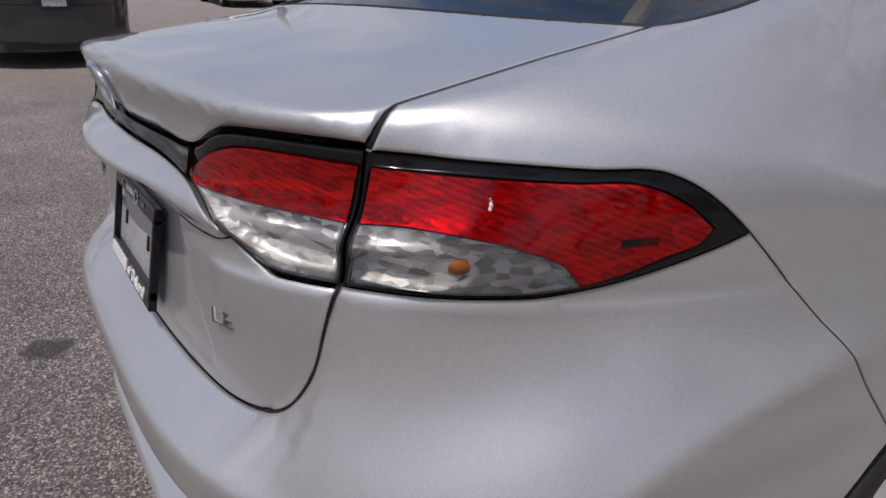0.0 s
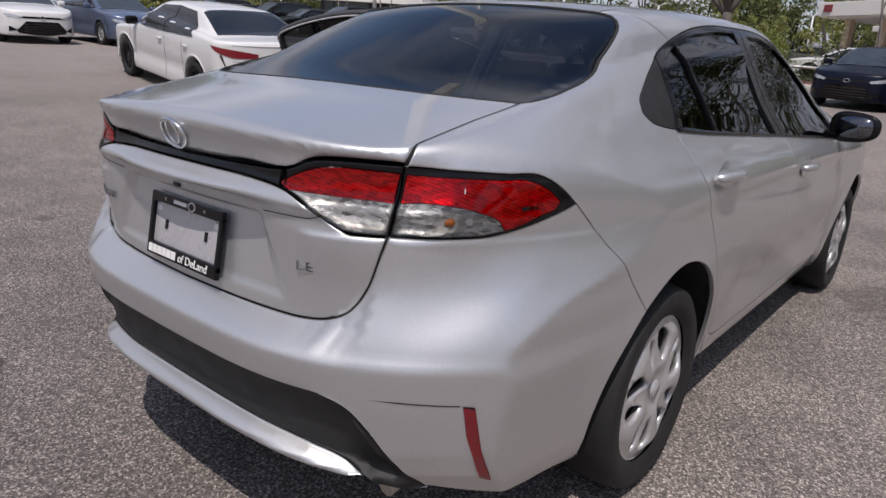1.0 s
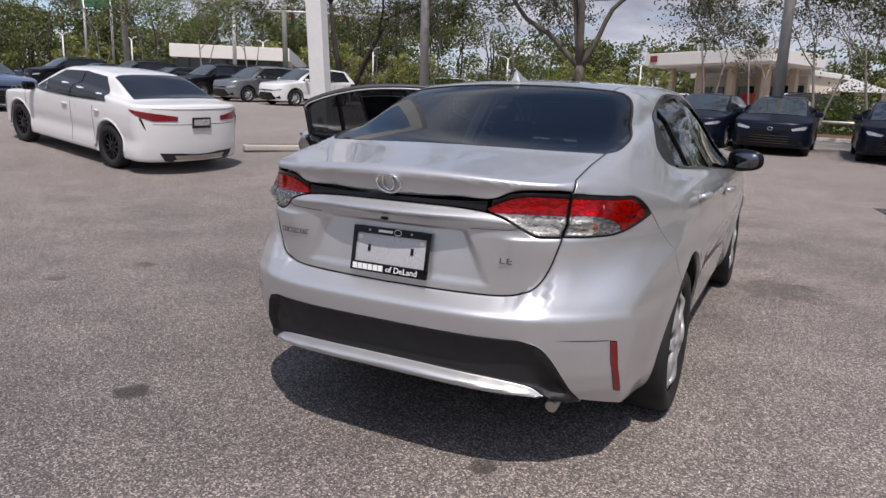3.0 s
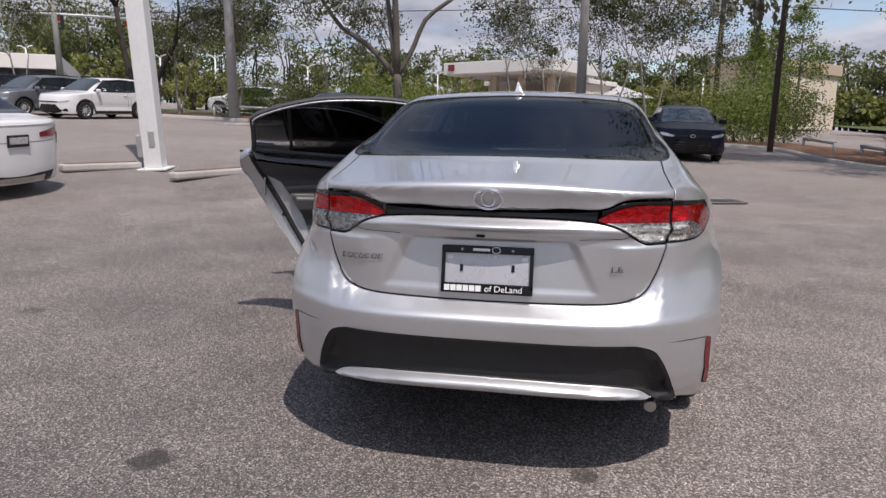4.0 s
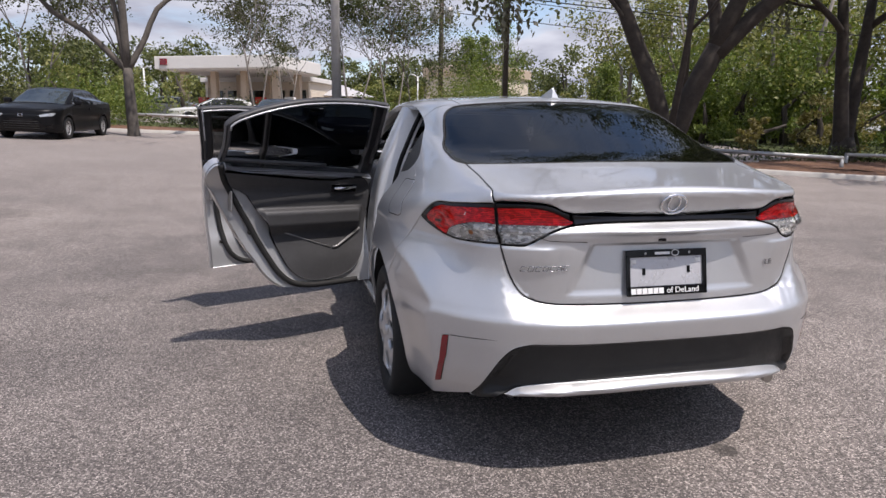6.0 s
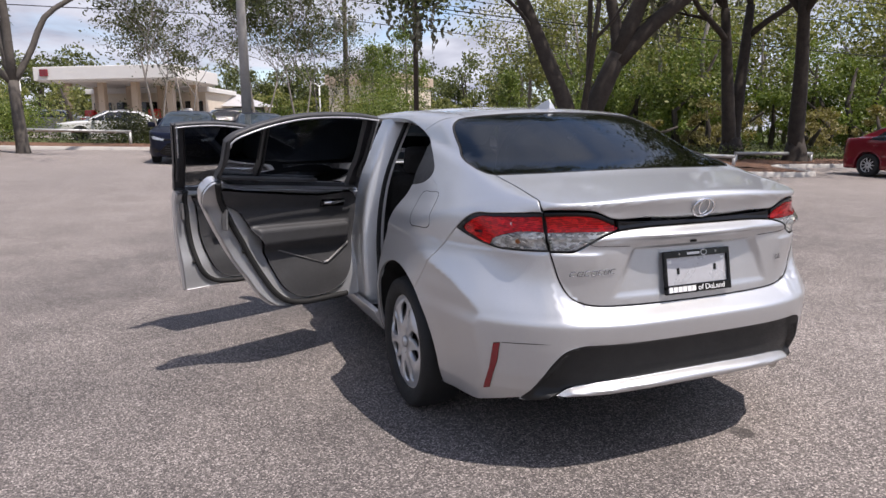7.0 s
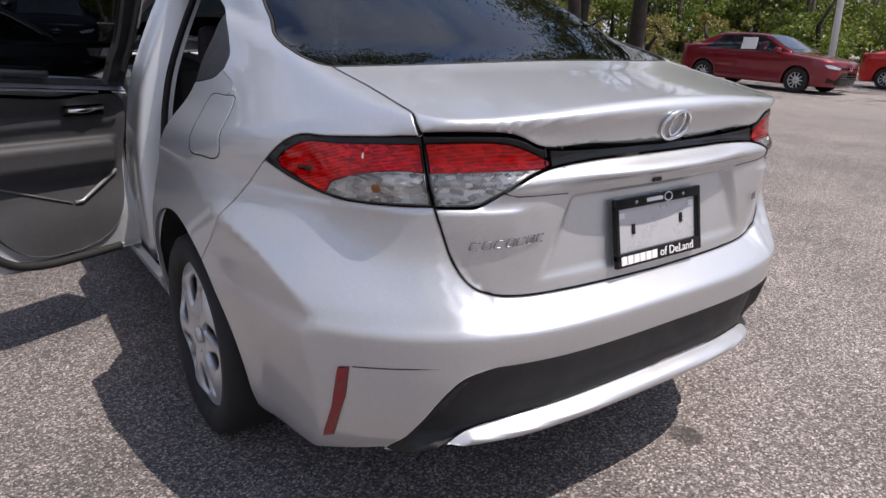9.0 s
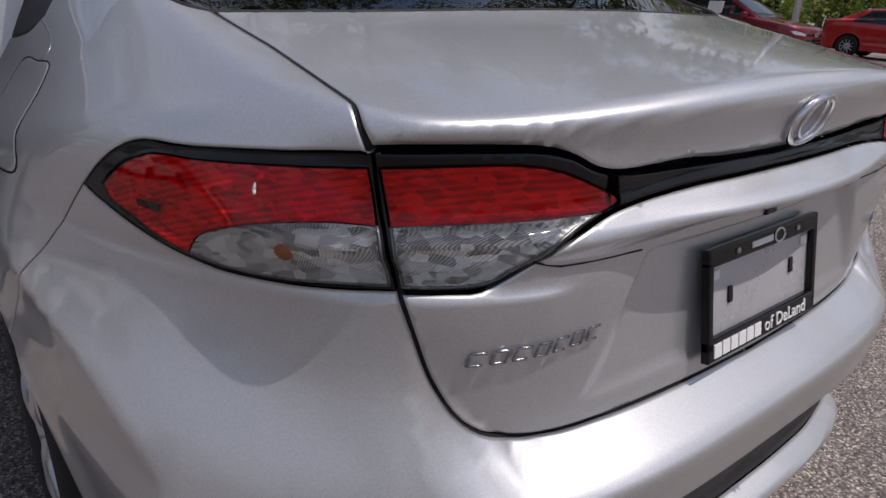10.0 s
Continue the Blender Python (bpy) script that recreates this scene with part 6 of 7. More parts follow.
# overhead wires along the street
def wire(a, b, sag):
    t = np.linspace(0, 1, 18)[:, None]
    p = np.array(a) + (np.array(b) - np.array(a)) * t - np.array((0, 0, 1)) * sag * 4 * t * (1 - t)
    ob = part("overhead_wire", tube(p, .022, 4), RUBBER, None)
    tagged(ob, "black overhead wire sagging between poles", "wire", group="overhead wires")


for z, o in ((9.7, 0), (9.3, .3), (8.7, -.3), (7.7, .1), (12.2, .2)):
    wire((36.1 + o, 70, z + 2.2), (36.1 + o, -7.6, z), .8)
    wire((36.1 + o, -7.6, z), (44 + o, -75, z - .5), .8)
for z in (4.2, 5.6, 6.6, 7.4):
    wire((22.5, -6.9, z + 1.8), (20, -60, z), .5)


def house_block(name, label, x, y, rz, parts_of):
    t = thing(name, label, "building", pose(x, y, slope(min(x, 60), max(min(y, 50), -50)), 0, 0, rz))
    for nm, size, at, m in parts_of:
        part(nm, block(size, at, .03, 1), m, t)
    return t


# filling station: canopy on columns, shop behind
st = house_block("filling_station", "white flat-roofed filling station with a deep canopy", 57, 4.2, 64, [
    ("canopy", (10.5, 8, .95), (0, 0, 4.15), FASCIA), ("canopy_ceiling", (10.1, 7.6, .1), (0, 0, 3.64), FASCIA),
    ("shop_wall", (10, 6, 3.2), (1, -7.2, 1.6), STUCCO), ("shop_roof", (10.6, 6.6, .4), (1, -7.2, 3.4), FASCIA)])
for cx in (-4, -1.3, 1.3, 4):
    for cy in (-2.0, 2.0):
        part("column", block((.5, .5, 3.7), (cx, cy, 1.8), .03), TAN, st)
for k in range(4):
    part("pump", block((.8, .6, 1.7), (-4 + 2.6 * k, -.4, .85), .06), RED_PAINT if k % 2 else WHITE_METAL, st)
for k in range(5):
    part("shop_window", block((1.5, .1, 1.9), (-3 + 2 * k, -4.17, 1.5), .02), DARK_PANE, st)
part("sign_panel", block((.6, .15, .5), (4.4, 4.05, 4.2), .03), RED_PLASTIC, st)


def hip(name, label, x, y, rz, lx, ly, wall_h, roof_h, wall, roof):
    t = house_block(name, label, x, y, rz, [("wall", (lx, ly, wall_h), (0, 0, wall_h / 2), wall)])
    bm = bmesh.new()
    a, b = lx / 2 + .5, ly / 2 + .5
    v = [bm.verts.new(q) for q in ((-a, -b, wall_h), (a, -b, wall_h), (a, b, wall_h), (-a, b, wall_h), (-max(a - b, .3), 0, wall_h + roof_h), (max(a - b, .3), 0, wall_h + roof_h))]
    for f in ((0, 1, 5, 4), (1, 2, 5), (2, 3, 4, 5), (3, 0, 4), (3, 2, 1, 0)):
        bm.faces.new([v[i] for i in f])
    part("roof", bm, roof, t)
    for k in range(3):
        part("window", block((1.1, .08, 1.3), (-lx / 3 + k * lx / 3, ly / 2 + .02, 1.6), .02), DARK_PANE, t)
        part("window", block((.08, 1.1, 1.3), (-lx / 2 - .02, -ly / 3 + k * ly / 3, 1.6), .02), DARK_PANE, t)
    return t


hip("hip_roof_house", "cream house with a pale grey hip roof", 66, -3.1, 20, 6.4, 6.0, 2.3, 1.7, STUCCO, ROOFING)
b2 = house_block("shop_building", "tan flat-roofed shop with a brown cornice and arched recess", 55.5, -15.6, -42, [
    ("wall", (8, 6, 4.4), (0, 0, 2.2), STUCCO), ("cornice", (8.4, 6.4, .8), (0, 0, 4.5), TAN)])
part("arched_recess", tube([(2.4 + 1.1 * math.cos(a), 3.05, 2.3 + 1.3 * math.sin(a)) for a in np.linspace(0, math.pi, 14)], .22, 8), FASCIA, b2)
part("recess_panel", block((2.0, .1, 2.9), (2.4, 3.0, 1.5), .03), TAN, b2)
wb = house_block("low_white_building", "long low white building behind the parked row", 62, 58, 35, [
    ("wall", (44, 10, 2.2), (4, 0, 1.1), DARK_PANE), ("fascia", (45, 11, 1.2), (4, 0, 2.6), FASCIA)])
for k in range(9):
    part("pier", block((.5, .5, 2.2), (-16 + 5 * k, -5.2, 1.1), .03), FASCIA, wb)

# street furniture on the left: signal masts, street lamps, a green road sign
for x, y in ((46, 60), (60, 40), (66, 27), (70, 14), (52, 48), (58, 33), (40, 62), (62, -11.5)):
    t = thing("street_lamp", "slim white street lamp with twin arms", "street lamp", pose(x, y, slope(min(x, 60), min(y, 50))), group="street lamps")
    part("post", tube([(0, 0, 0), (0, 0, 4.4)], .07, 8), WHITE_METAL, t)
    for s in (-1, 1):
        part("arm", tube([(0, 0, 4.3), (0, .35 * s, 4.55), (0, .8 * s, 4.6)], .045, 6), WHITE_METAL, t)
mast = thing("signal_mast", "grey traffic signal mast with a long arm", "traffic signal", pose(44, 44, slope(44, 44)))
part("post", tube([(0, 0, 0), (0, 0, 7)], [.2, .14], 10), GALV, mast)
part("arm", tube([(0, 0, 6.6), (5, -5, 6.9), (10, -10, 7.0)], .1, 8), GALV, mast)
for k in (.35, .7):
    sig = part("signal_head", block((.35, .35, 1.1), (10 * k, -10 * k, 6.2), .05), BLACK_PLASTIC, mast)
    for j, m in enumerate((RED_PLASTIC, AMBER, GREEN_SIGN)):
        part("lens", block((.05, .22, .22), (10 * k - .19, -10 * k, 6.52 - .32 * j), .05), m, sig)
sg = thing("road_sign", "green road sign board on two grey posts", "road sign", pose(33, 47, slope(33, 47), 0, 0, 30))
part("board", block((.08, 2.6, 1.3), (0, 0, 6.2), .03), GREEN_SIGN, sg)
part("board_bar", block((.02, 2.0, .22), (-.05, 0, 6.4), 0), WHITE_LETTERS, sg)
for y in (-1, 1):
    part("post", tube([(0, y, 0), (0, y, 6.8)], .09, 8), GALV, sg)
tagged(part("window_paper", block((.42, .012, .30), (9.75, -16.03, slope(9.9, -16.9) + 1.17), .004, turn=(14, 0, 0)), PAPER, None), "white paper notice behind a car's side window", "notice")

# the storm drain in the asphalt
drain = thing("storm_drain", "rusty steel drain grate set in the asphalt", "drain", pose(9.34, -2.66, slope(9.34, -2.66) + .004, 0, 0, 12))
part("pit", block((.62, .62, .012), (0, 0, 0), .002), DARK, drain)
for k in range(9):
    part("grate_bar", block((.60, .022, .014), (0, -.26 + .065 * k, .008), .003), STEEL, drain)
for y in (-.31, .31):
    part("grate_edge", block((.66, .03, .016), (0, y, .008), .003), STEEL, drain)
    part("grate_edge", block((.03, .59, .016), (y, 0, .008), .003), STEEL, drain)

# ---- trees ----
def leaf_mat(name, *cols):
    n = Nodes(name)
    g = n.add("NewGeometry")
    c = n.ramp(g.outputs["Random Per Island"], *[(k / (len(cols) - 1), col) for k, col in enumerate(cols)])
    n.set(Base_Color=c, Roughness=.55, Subsurface_Weight=0.0)
    thin, mix = n.add("BsdfTranslucent"), n.add("MixShader")
    n.link(n.mix(1.0, c, (1.3, 1.35, .7), "MULTIPLY"), thin.inputs["Color"])
    mix.inputs[0].default_value = .35
    n.link(n.b.outputs[0], mix.inputs[1]).link(thin.outputs[0], mix.inputs[2]).link(mix.outputs[0], n.out.inputs[0])
    return n.m


OAK_LEAF = leaf_mat("oak_leaves", (.026, .036, .012), (.062, .08, .025), (.12, .135, .05))
WOOD_LEAF = leaf_mat("woodland_leaves", (.075, .095, .028), (.19, .205, .06), (.33, .32, .125))
FRESH_LEAF = leaf_mat("fresh_leaves", (.055, .09, .016), (.13, .18, .032), (.23, .27, .07))
GREY_LEAF = leaf_mat("thin_leaves", (.035, .045, .018), (.075, .085, .035), (.13, .13, .06))
# for far trees: a paler leaf with distance haze put into its colour
HAZY_LEAF = leaf_mat("hazy_far_leaves", (.05, .065, .024), (.105, .125, .042), (.18, .19, .075))
MOSS = leaf_mat("grey_moss", (.10, .10, .075), (.17, .16, .12))
DRY = leaf_mat("dry_scrub", (.10, .085, .03), (.20, .17, .06), (.28, .24, .10))
BARK = plain("bark", (.042, .034, .028), .95, spread=.45, scale=5, bump=.9, bump_scale=22)
MID_BARK = plain("grey_bark", (.10, .088, .076), .92, spread=.4, scale=5, bump=.8, bump_scale=24)
PALE_BARK = plain("pale_bark", (.22, .20, .18), .9, spread=.3, scale=6, bump=.5, bump_scale=30)


def leaves(centres, size, rng, droop=0.0):
    """Pointed leaves at the centres, each a small folded sheet."""
    n = len(centres)
    a = rng.normal(size=(n, 3))
    a[:, 2] -= droop
    a /= np.linalg.norm(a, axis=1, keepdims=True)
    b = np.cross(a, rng.normal(size=(n, 3)))
    b /= np.linalg.norm(b, axis=1, keepdims=True)
    s = size * rng.uniform(.6, 1.3, (n, 1))
    tip, foot, l, r = centres + a * s, centres - a * s * .8, centres + b * s * .5, centres - b * s * .5
    v = np.stack([tip, l, foot, r], 1).reshape(-1, 3)
    f = np.arange(4 * n).reshape(-1, 4)
    return v, f


def mesh_of(name, v, f):
    me = bpy.data.meshes.new(name)
    me.vertices.add(len(v))
    me.vertices.foreach_set("co", np.asarray(v, np.float32).ravel())
    me.loops.add(f.size)
    me.loops.foreach_set("vertex_index", f.ravel().astype(np.int32))
    me.polygons.add(len(f))
    me.polygons.foreach_set("loop_start", np.arange(0, f.size, f.shape[1], dtype=np.int32))
    me.update(calc_edges=True)
    return me


def grow(rng, start, way, length, radius, depth, out, tips, spread=.7, bend=.25, rise=.25):
    """Limbs as lines with radii; their ends are kept for the leaves."""
    pts, rad = [np.array(start, float)], [radius]
    d = np.array(way, float)
    n = 5
    for k in range(n):
        d = d + rng.normal(size=3) * bend * (.35 if depth < 3 else .10) + np.array((0, 0, rise * .12))
        d /= np.linalg.norm(d)
        pts.append(pts[-1] + d * length / n)
        rad.append(radius * (1 - .45 * (k + 1) / n))
    out.append((pts, rad))
    if depth <= 1:
        tips += [(p, length) for p in pts[2:]]
    if depth <= 0:
        return
    for k in range(3 if depth > 1 else 4):
        i = n if k == 0 else int(rng.integers(4 if depth > 2 else 2, n + 1))
        side = rng.normal(size=3)
        side -= d * side.dot(d)
        side /= np.linalg.norm(side)
        w = d * (1 - spread * .4) + side * spread * rng.uniform(.6, 1.1)
        grow(rng, pts[i], w / np.linalg.norm(w), length * rng.uniform(.55, .8), rad[i] * .68, depth - 1, out, tips, spread, bend, rise)


def limb_mesh(limbs, least=.012):
    bm = bmesh.new()
    for pts, rad in limbs:
        own = tube(pts, [max(r, least) for r in rad], 8 if rad[0] > .08 else 5)
        me = bpy.data.meshes.new("limb")
        own.to_mesh(me)
        own.free()
        bm.from_mesh(me)
        bpy.data.meshes.remove(me)
    return bm


def tree(name, label, x, y, stems, leaf, bark, count, size, seed, cloud=.9, droop=0.0, depth=3, moss=0, base=0.25, spread=.7, fork=0.0, boughs=(), floor=0.0):
    """A tree: stems are (way, length, radius) from the foot; leaves gather round the outer twigs."""
    rng = np.random.default_rng(seed)
    t = thing(name, label, "tree", Matrix.Translation((x, y, slope(x, y))), group="trees")
    limbs, tips = [], []
    for way, length, radius in stems:
        w = np.array(way, float)
        grow(rng, (0, 0, fork - .1), w / np.linalg.norm(w), length, radius, depth, limbs, tips, spread)
    for points, r0, r1 in boughs:
        p = spline(points, .5)
        limbs.append((list(p), list(np.linspace(r0, r1, len(p)))))
        w = p[-1] - p[-2]
        grow(rng, p[-1], w / np.linalg.norm(w), 4.2 if r1 > .05 else 1.1, r1, depth if r1 > .05 else 2, limbs, tips, spread)
    if fork:
        limbs.append(([np.array((0, 0, -.2)), np.array((.03, .05, fork * .5)), np.array((0, 0, fork + .1))], [base * .95, base * .8, base * .75]))
    if base:
        flare = [np.array((0, 0, z)) for z in (-.2, .1, .45, .9)]
        limbs.append((flare, [base * 1.7, base * 1.35, base * 1.1, base * .8]))
    part("trunk", limb_mesh(limbs), bark, t)
    if count:
        at = np.array([p for p, _ in tips])
        heart = at[rng.integers(0, len(at), max(count // 70, 12))] + rng.normal(size=(max(count // 70, 12), 3)) * cloud * .22
        spread_of = rng.uniform(.10, .30, len(heart)) * cloud
        high = heart[:, 2] + rng.uniform(-.4, .4, len(heart)) > floor
        heart, spread_of = heart[high], spread_of[high]
        pick = rng.integers(0, len(heart), count)
        clump = heart[pick] + rng.normal(size=(count, 3)) * spread_of[pick][:, None] * (1, 1, .7)
        v, f = leaves(clump, size, rng, droop)
        part("crown", mesh_of("crown", v, f), leaf, t)
    if moss:
        at = np.array([p for p, _ in tips if p[2] > 2.5])
        c = []
        for p in at[rng.integers(0, len(at), moss)]:
            k = int(rng.integers(10, 26))
            c.append(p + np.stack([rng.normal(size=k) * .05, rng.normal(size=k) * .05, -np.linspace(0, rng.uniform(.4, 1.3), k)], -1))
        v, f = leaves(np.concatenate(c), .10, rng, 3.0)
        part("hanging_moss", mesh_of("hanging_moss", v, f), MOSS, t)
    return t


# the old oaks by the kerb
tree("oak_tree", "old leaning oak with thick dark limbs and hanging moss", 15.9, -9.7, [((-.5, .2, 1), 5.0, .12)], OAK_LEAF, BARK, 40000, .085, 4, 2.2, moss=300, base=.44, spread=.9, floor=4.5,
     boughs=[([(0, 0, 0), (.05, .25, 1.6), (.45, .75, 3.2), (.95, 1.55, 5.4)], .29, .19), ([(0, 0, 0), (-.25, -.35, 1.5), (-.65, -1.0, 3.3)], .34, .27),
             ([(-.65, -1.0, 3.2), (-.55, -.95, 4.2), (-.4, -.7, 5.4)], .20, .16), ([(-.65, -1.0, 3.1), (-1.15, -1.8, 4.1), (-1.9, -3.0, 5.2)], .25, .19),
             ([(.6, 1.0, 3.9), (.6, 1.9, 4.8), (.3, 3.1, 5.1), (.1, 4.2, 4.7)], .07, .03)])
tree("oak_tree", "old oak with a forked trunk hung with grey moss", 17.2, -17.2, [((.0, .10, 1), 5.5, .28), ((.1, -.16, 1), 5.8, .27)], OAK_LEAF, BARK, 14000, .085, 11, 1.6, moss=200, base=.40)
tree("oak_tree", "tall oak with a straight mossy trunk", 15.9, -18.9, [((-.04, .05, 1), 6.5, .30)], OAK_LEAF, BARK, 14000, .085, 23, 1.6, moss=200, base=.36)
tree("oak_tree", "spreading oak by the street with bare lower limbs", 22.4, 6.05, [((.3, .1, 1), 3.5, .06)], OAK_LEAF, MID_BARK, 14000, .08, 31, 1.6, base=.15, moss=30,
     boughs=[([(0, 0, 0), (.02, .03, 1.1), (0, .05, 2.2)], .19, .15), ([(0, .05, 2.1), (-.2, 1.2, 3.3), (-.4, 2.0, 3.8), (-.45, 2.6, 4.6)], .11, .07), ([(0, .05, 2.1), (.1, -.55, 3.2), (.15, -.95, 4.1), (.3, -2.0, 4.9)], .11, .07),
             ([(0, .05, 2.1), (0, .25, 3.6), (.1, .45, 5.0)], .13, .08)])
tree("oak_tree", "dark oak standing over the parked row", 29.5, 21.5, [((0, .25, 1), 5.5, .20), ((.1, -.5, 1), 5.2, .18)], OAK_LEAF, BARK, 11000, .09, 37, 1.5, base=.26)
tree("oak_tree", "old oak at the edge of the lot", 4.5, -23.5, [((0, .3, 1), 6.0, .34), ((.2, -.4, 1), 6.0, .30)], OAK_LEAF, BARK, 8000, .10, 41, 1.8, moss=120, base=.4)
tree("oak_tree", "old oak at the edge of the lot", -6.5, -22.0, [((0, .3, 1), 6.0, .34), ((.2, -.4, 1), 6.0, .30)], OAK_LEAF, BARK, 7000, .10, 43, 1.8, moss=100, base=.4)

# thin young street trees
for k, (x, y, h, leaf) in enumerate(((27.5, 10.5, 3.4, GREY_LEAF), (28.8, 15.8, 3.6, GREY_LEAF), (29.0, 19.0, 3.3, GREY_LEAF), (29.8, 37.9, 3.4, FRESH_LEAF), (30, 29, 3.4, GREY_LEAF), (27.0, 2.2, 3.5, GREY_LEAF),
                                  (26.8, -1.6, 3.3, OAK_LEAF), (27.6, -3.4, 3.4, GREY_LEAF), (31, 34, 3.5, FRESH_LEAF), (28, 40, 3.6, GREY_LEAF), (22, 46, 3.4, GREY_LEAF), (31.5, -5.2, 3.0, OAK_LEAF), (33, 1, 3.2, GREY_LEAF))):
    tree("young_tree", "thin young street tree with sparse leaves", x, y, [((.02 * (-1) ** k, .12, 1), h, .065), ((.1, -.25, 1), h * .9, .05)], leaf, PALE_BARK, 4600, .068, 60 + k, 1.45, base=.06, spread=.55)
# narrow bright cypresses and scrub
for k, (x, y, h) in enumerate(((45, -14.3, 5.7), (42, -10.9, 4.2), (36, -17.9, 2.9), (44.5, -12.6, 4.4))):
    rng = np.random.default_rng(90 + k)
    t = thing("cypress_tree", "narrow feathery cypress with fresh green needles", "tree", Matrix.Translation((x, y, slope(x, y))), group="trees")
    tall_h, m = h * 1.42, 90
    u = rng.uniform(.04, 1, m) ** .85
    around, out = rng.uniform(0, 2 * math.pi, m), h / 3.4 * (.18 + 1.25 * (1 - u) ** .8) * rng.uniform(.35, 1.05, m)
    heart = np.stack([np.cos(around) * out, np.sin(around) * out, u * tall_h], -1)
    pick = rng.integers(0, m, 5600)
    v, f = leaves(heart[pick] + rng.normal(size=(5600, 3)) * (.24, .24, .20), .085, rng, .3)
    part("trunk", limb_mesh([([np.array((0, 0, -.2)), np.array((.03, .02, tall_h * .5)), np.array((0, .05, tall_h * .97))], [.11, .07, .02])] + [([np.array((0, 0, q[2] - .15)), q * (.6, .6, 1), q], [.02, .014, .008]) for q in heart[::2]]), PALE_BARK, t)
    part("crown", mesh_of("crown", v, f), FRESH_LEAF, t)
for k, (x, y, big) in enumerate(((26.5, 8.6, 1.2), (29, 12.6, 1), (26.5, -6.6, 1.3), (30, -6.5, 1.5), (29.5, -3.0, 1), (30.5, 3.2, .7), (31.5, 8.0, 1), (32, 13.5, 1), (28.6, -8.2, 1.5), (29.8, -9.4, 1.25), (33, 17, 1), (37.9, 9.6, 1))):
    rng = np.random.default_rng(130 + k)
    c = rng.normal(size=(4200, 3)) * (.75, .75, .50 * big) + (0, 0, .85 * big)
    v, f = leaves(c[c[:, 2] > 0], .06, rng)
    t = thing("shrub", "loose green shrub on the mulch bed", "shrub", Matrix.Translation((x, y, slope(x, y) + .08)), group="shrubs")
    part("foliage", mesh_of("foliage", v, f), (FRESH_LEAF, GREY_LEAF, FRESH_LEAF, WOOD_LEAF)[k % 4], t)
    part("stems", limb_mesh([([np.array((0, 0, -.1)), np.array((.1 * a, .1 * b, .5)), np.array((.25 * a, .25 * b, 1.0))], [.02, .015, .008]) for a, b in ((1, 0), (-1, .4), (0, -1), (.3, 1))]), BARK, t)


def hedge(name, label, pts, height, width, seed):
    rng = np.random.default_rng(seed)
    line = spline([(x, y, 0) for x, y in pts], .25)
    n = 900 * len(pts)
    at = line[rng.integers(0, len(line), n)]
    off = rng.uniform(-1, 1, (n, 3)) * (width / 2, width / 2, height / 2) + (0, 0, height / 2 + .1)
    c = at + off
    c[:, 2] += [slope(x, y) for x, y in c[:, :2]]
    v, f = leaves(c, .055, rng)
    ob = part(name, mesh_of(name, v, f), OAK_LEAF, None)
    tagged(ob, label, "hedge", kind="stuff")


hedge("hedge", "low clipped green hedge behind the guard rails", [(22, -10.6), (18, -10.4), (16.6, -13), (16.6, -16), (16.6, -20), (16.4, -26), (16, -33)], .55, .8, 5)
hedge("hedge", "low green hedge along the street", [(27.6, 7.4), (28.0, 3.0), (28.4, -3.5)], .4, .7, 6)


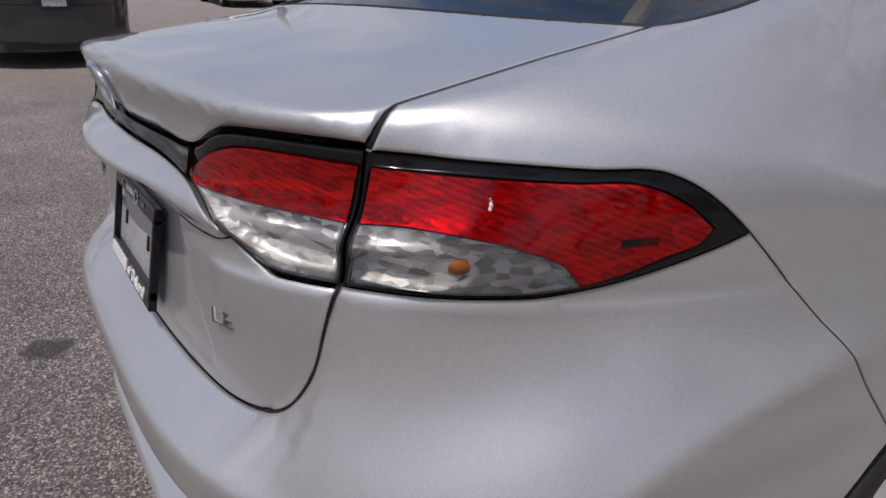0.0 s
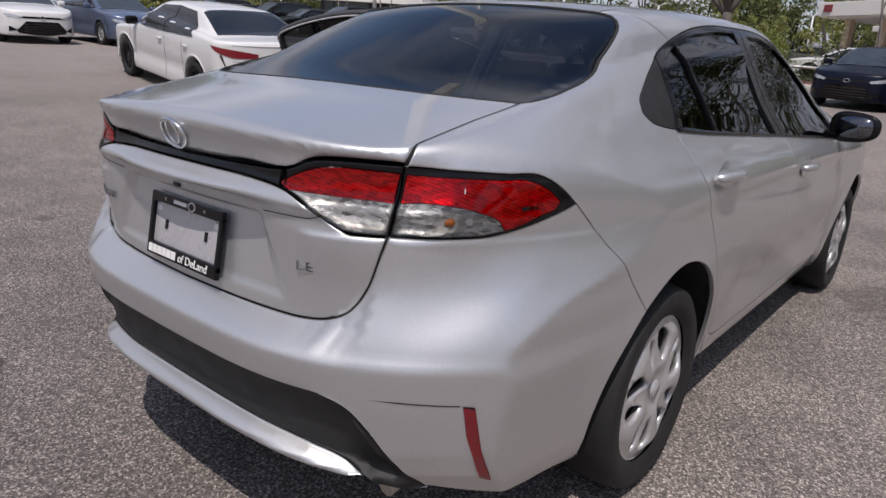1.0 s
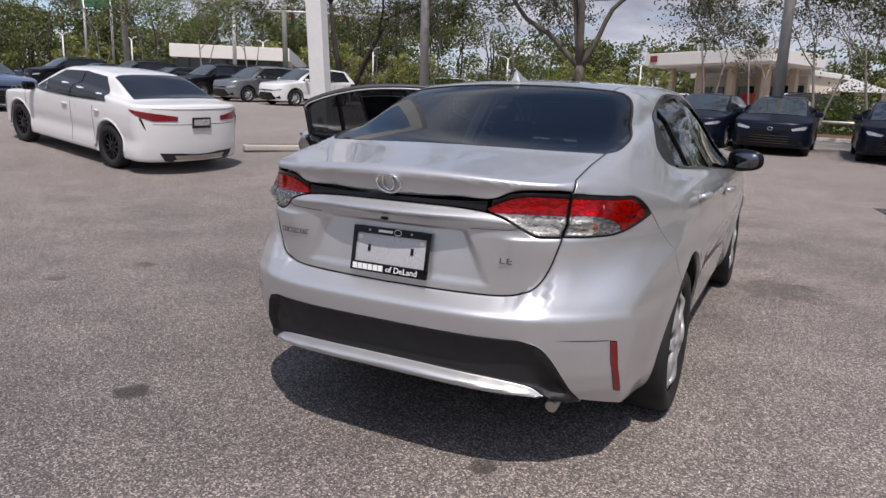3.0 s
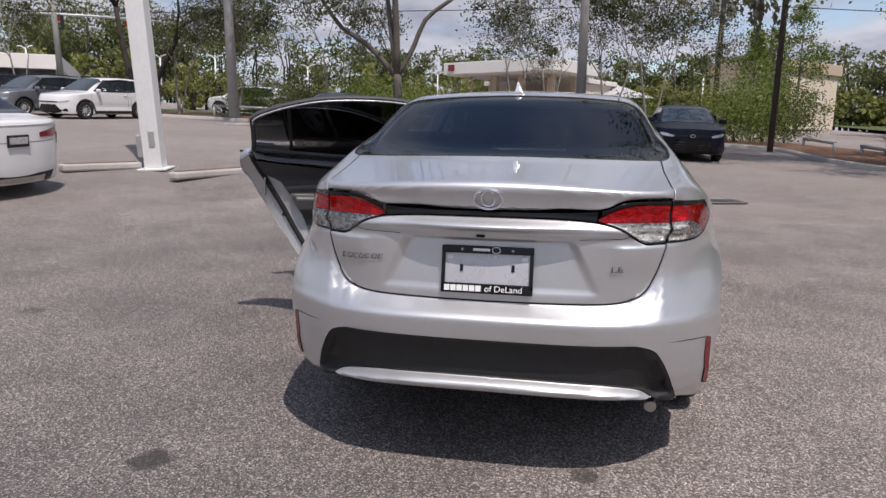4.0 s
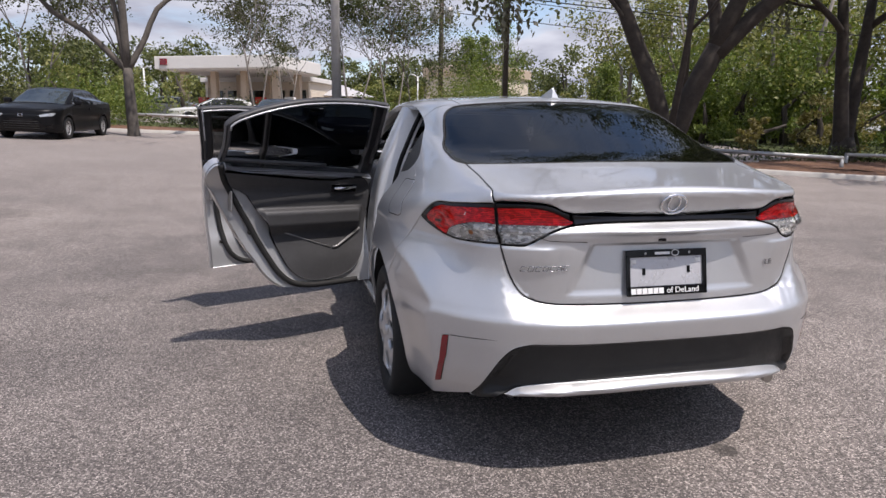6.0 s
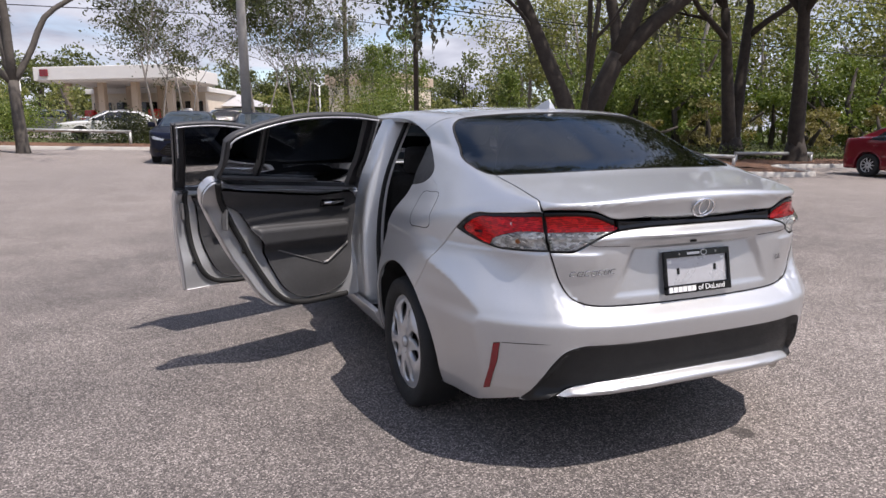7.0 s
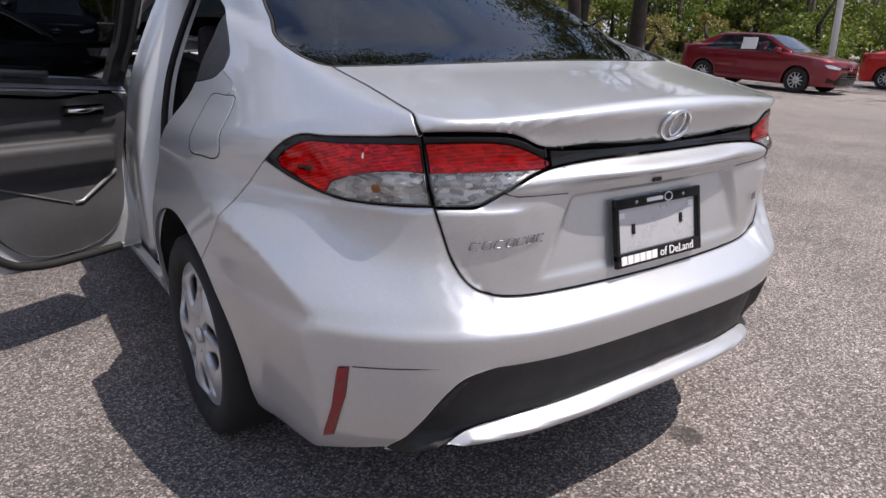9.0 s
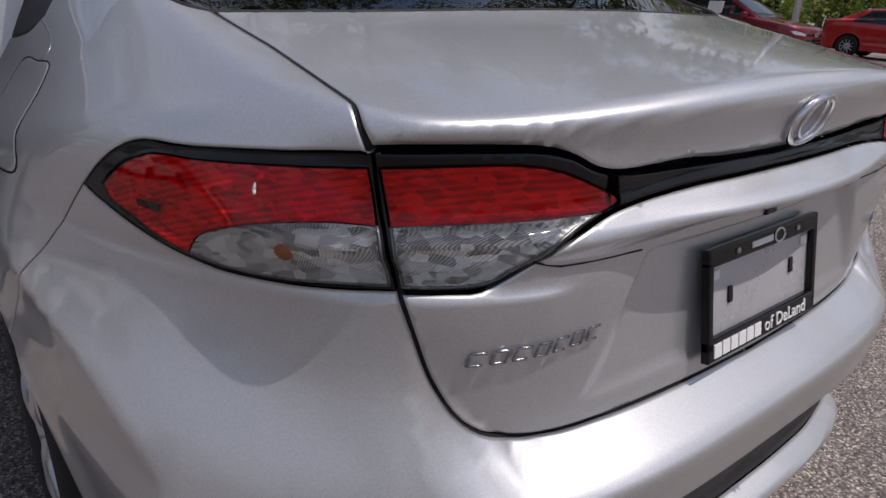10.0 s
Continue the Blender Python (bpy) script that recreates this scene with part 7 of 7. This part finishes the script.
def woods(name, label, spots, leaf, quads, size, seed, bark=None):
    """Far trees in one mesh: uneven crowns of many clumps on thin trunks."""
    rng = np.random.default_rng(seed)
    cs, limbs = [], []
    for x, y, h in spots:
        z = slope(min(x, 60), max(min(y, 50), -50))
        limbs.append(([np.array((x, y, z - .3)), np.array((x + rng.normal() * .3, y + rng.normal() * .3, z + h * .5)), np.array((x + rng.normal() * .6, y + rng.normal() * .6, z + h * .85))], [.16, .12, .05]))
        k = int(rng.integers(9, 15))
        for _ in range(k):
            u = rng.uniform(.12, 1.0)
            r = h * .30 * (1.15 - .75 * abs(u - .5)) * rng.uniform(.5, 1.15)
            a = rng.uniform(0, 2 * math.pi)
            c = np.array((x + math.cos(a) * r, y + math.sin(a) * r, z + h * u))
            m = quads // k
            q = rng.normal(size=(m, 3))
            q /= np.linalg.norm(q, axis=1, keepdims=True)
            cs.append(c + q * np.array((1, 1, .75)) * h * .15 * rng.uniform(.35, 1.05, (m, 1)))
    v, f = leaves(np.concatenate(cs), size, rng)
    ob = part(name, mesh_of(name, v, f), leaf, None)
    tagged(ob, label, "woods", kind="stuff")
    tagged(part(name + "_trunks", limb_mesh(limbs), bark or BARK, None), "slender trunks of the woodland trees", "woods", kind="stuff")


rng = np.random.default_rng(77)
def spots(pts, n, wide, h0, h1):
    line = spline([(x, y, 0) for x, y in pts], 1.0)
    p = line[rng.integers(0, len(line), n)]
    return [(x + rng.normal() * wide, y + rng.normal() * wide, rng.uniform(h0, h1)) for x, y, _ in p]


woods("far_woods", "dense green woods along the horizon", spots([(60, 120), (82, 75), (92, 45)], 130, 5, 10, 14) + spots([(94, 32), (98, 0), (92, -25), (82, -42)], 84, 5, 6.5, 10), HAZY_LEAF, 900, .26, 1)
woods("far_woods_light", "lighter green trees in front of the woods", spots([(48, 95), (70, 62), (80, 36)], 26, 4, 3.5, 6.5) + spots([(84, 25), (86, -5), (76, -28)], 30, 4, 3.2, 6) + spots([(80, -6), (74, -24), (64, -36), (52, -38)], 44, 3, 2.2, 4.2), WOOD_LEAF, 520, .28, 2)
woods("near_woods", "dense mixed woodland beyond the hedge", spots([(42, -27), (34, -33), (26, -38), (21, -46), (18, -60)], 74, 3.0, 7, 12), WOOD_LEAF, 2300, .135, 3, PALE_BARK)
woods("near_woods_light", "fresh green undergrowth in front of the woodland", spots([(33, -22), (27, -26), (22, -32), (19, -42)], 50, 2.0, 2.5, 6.5), FRESH_LEAF, 1500, .095, 4)
woods("undergrowth", "dry yellow-green undergrowth at the wood's edge", spots([(25, -19), (21, -25), (19.5, -33)], 18, 1.2, 1.2, 2.4), DRY, 900, .08, 5)
woods("street_scrub", "low green scrub along the street beyond the rails", spots([(41, 30), (43, 16), (42, 8)], 22, 1.6, 1.4, 3.2), WOOD_LEAF, 800, .10, 7)
# added trees that stay out of view behind the car park
woods("back_woods", "trees added out of view behind the car park", spots([(-10, 75), (-60, 60), (-80, 10), (-70, -50), (-20, -70), (10, -60)], 80, 6, 9, 14), OAK_LEAF, 300, .5, 6)
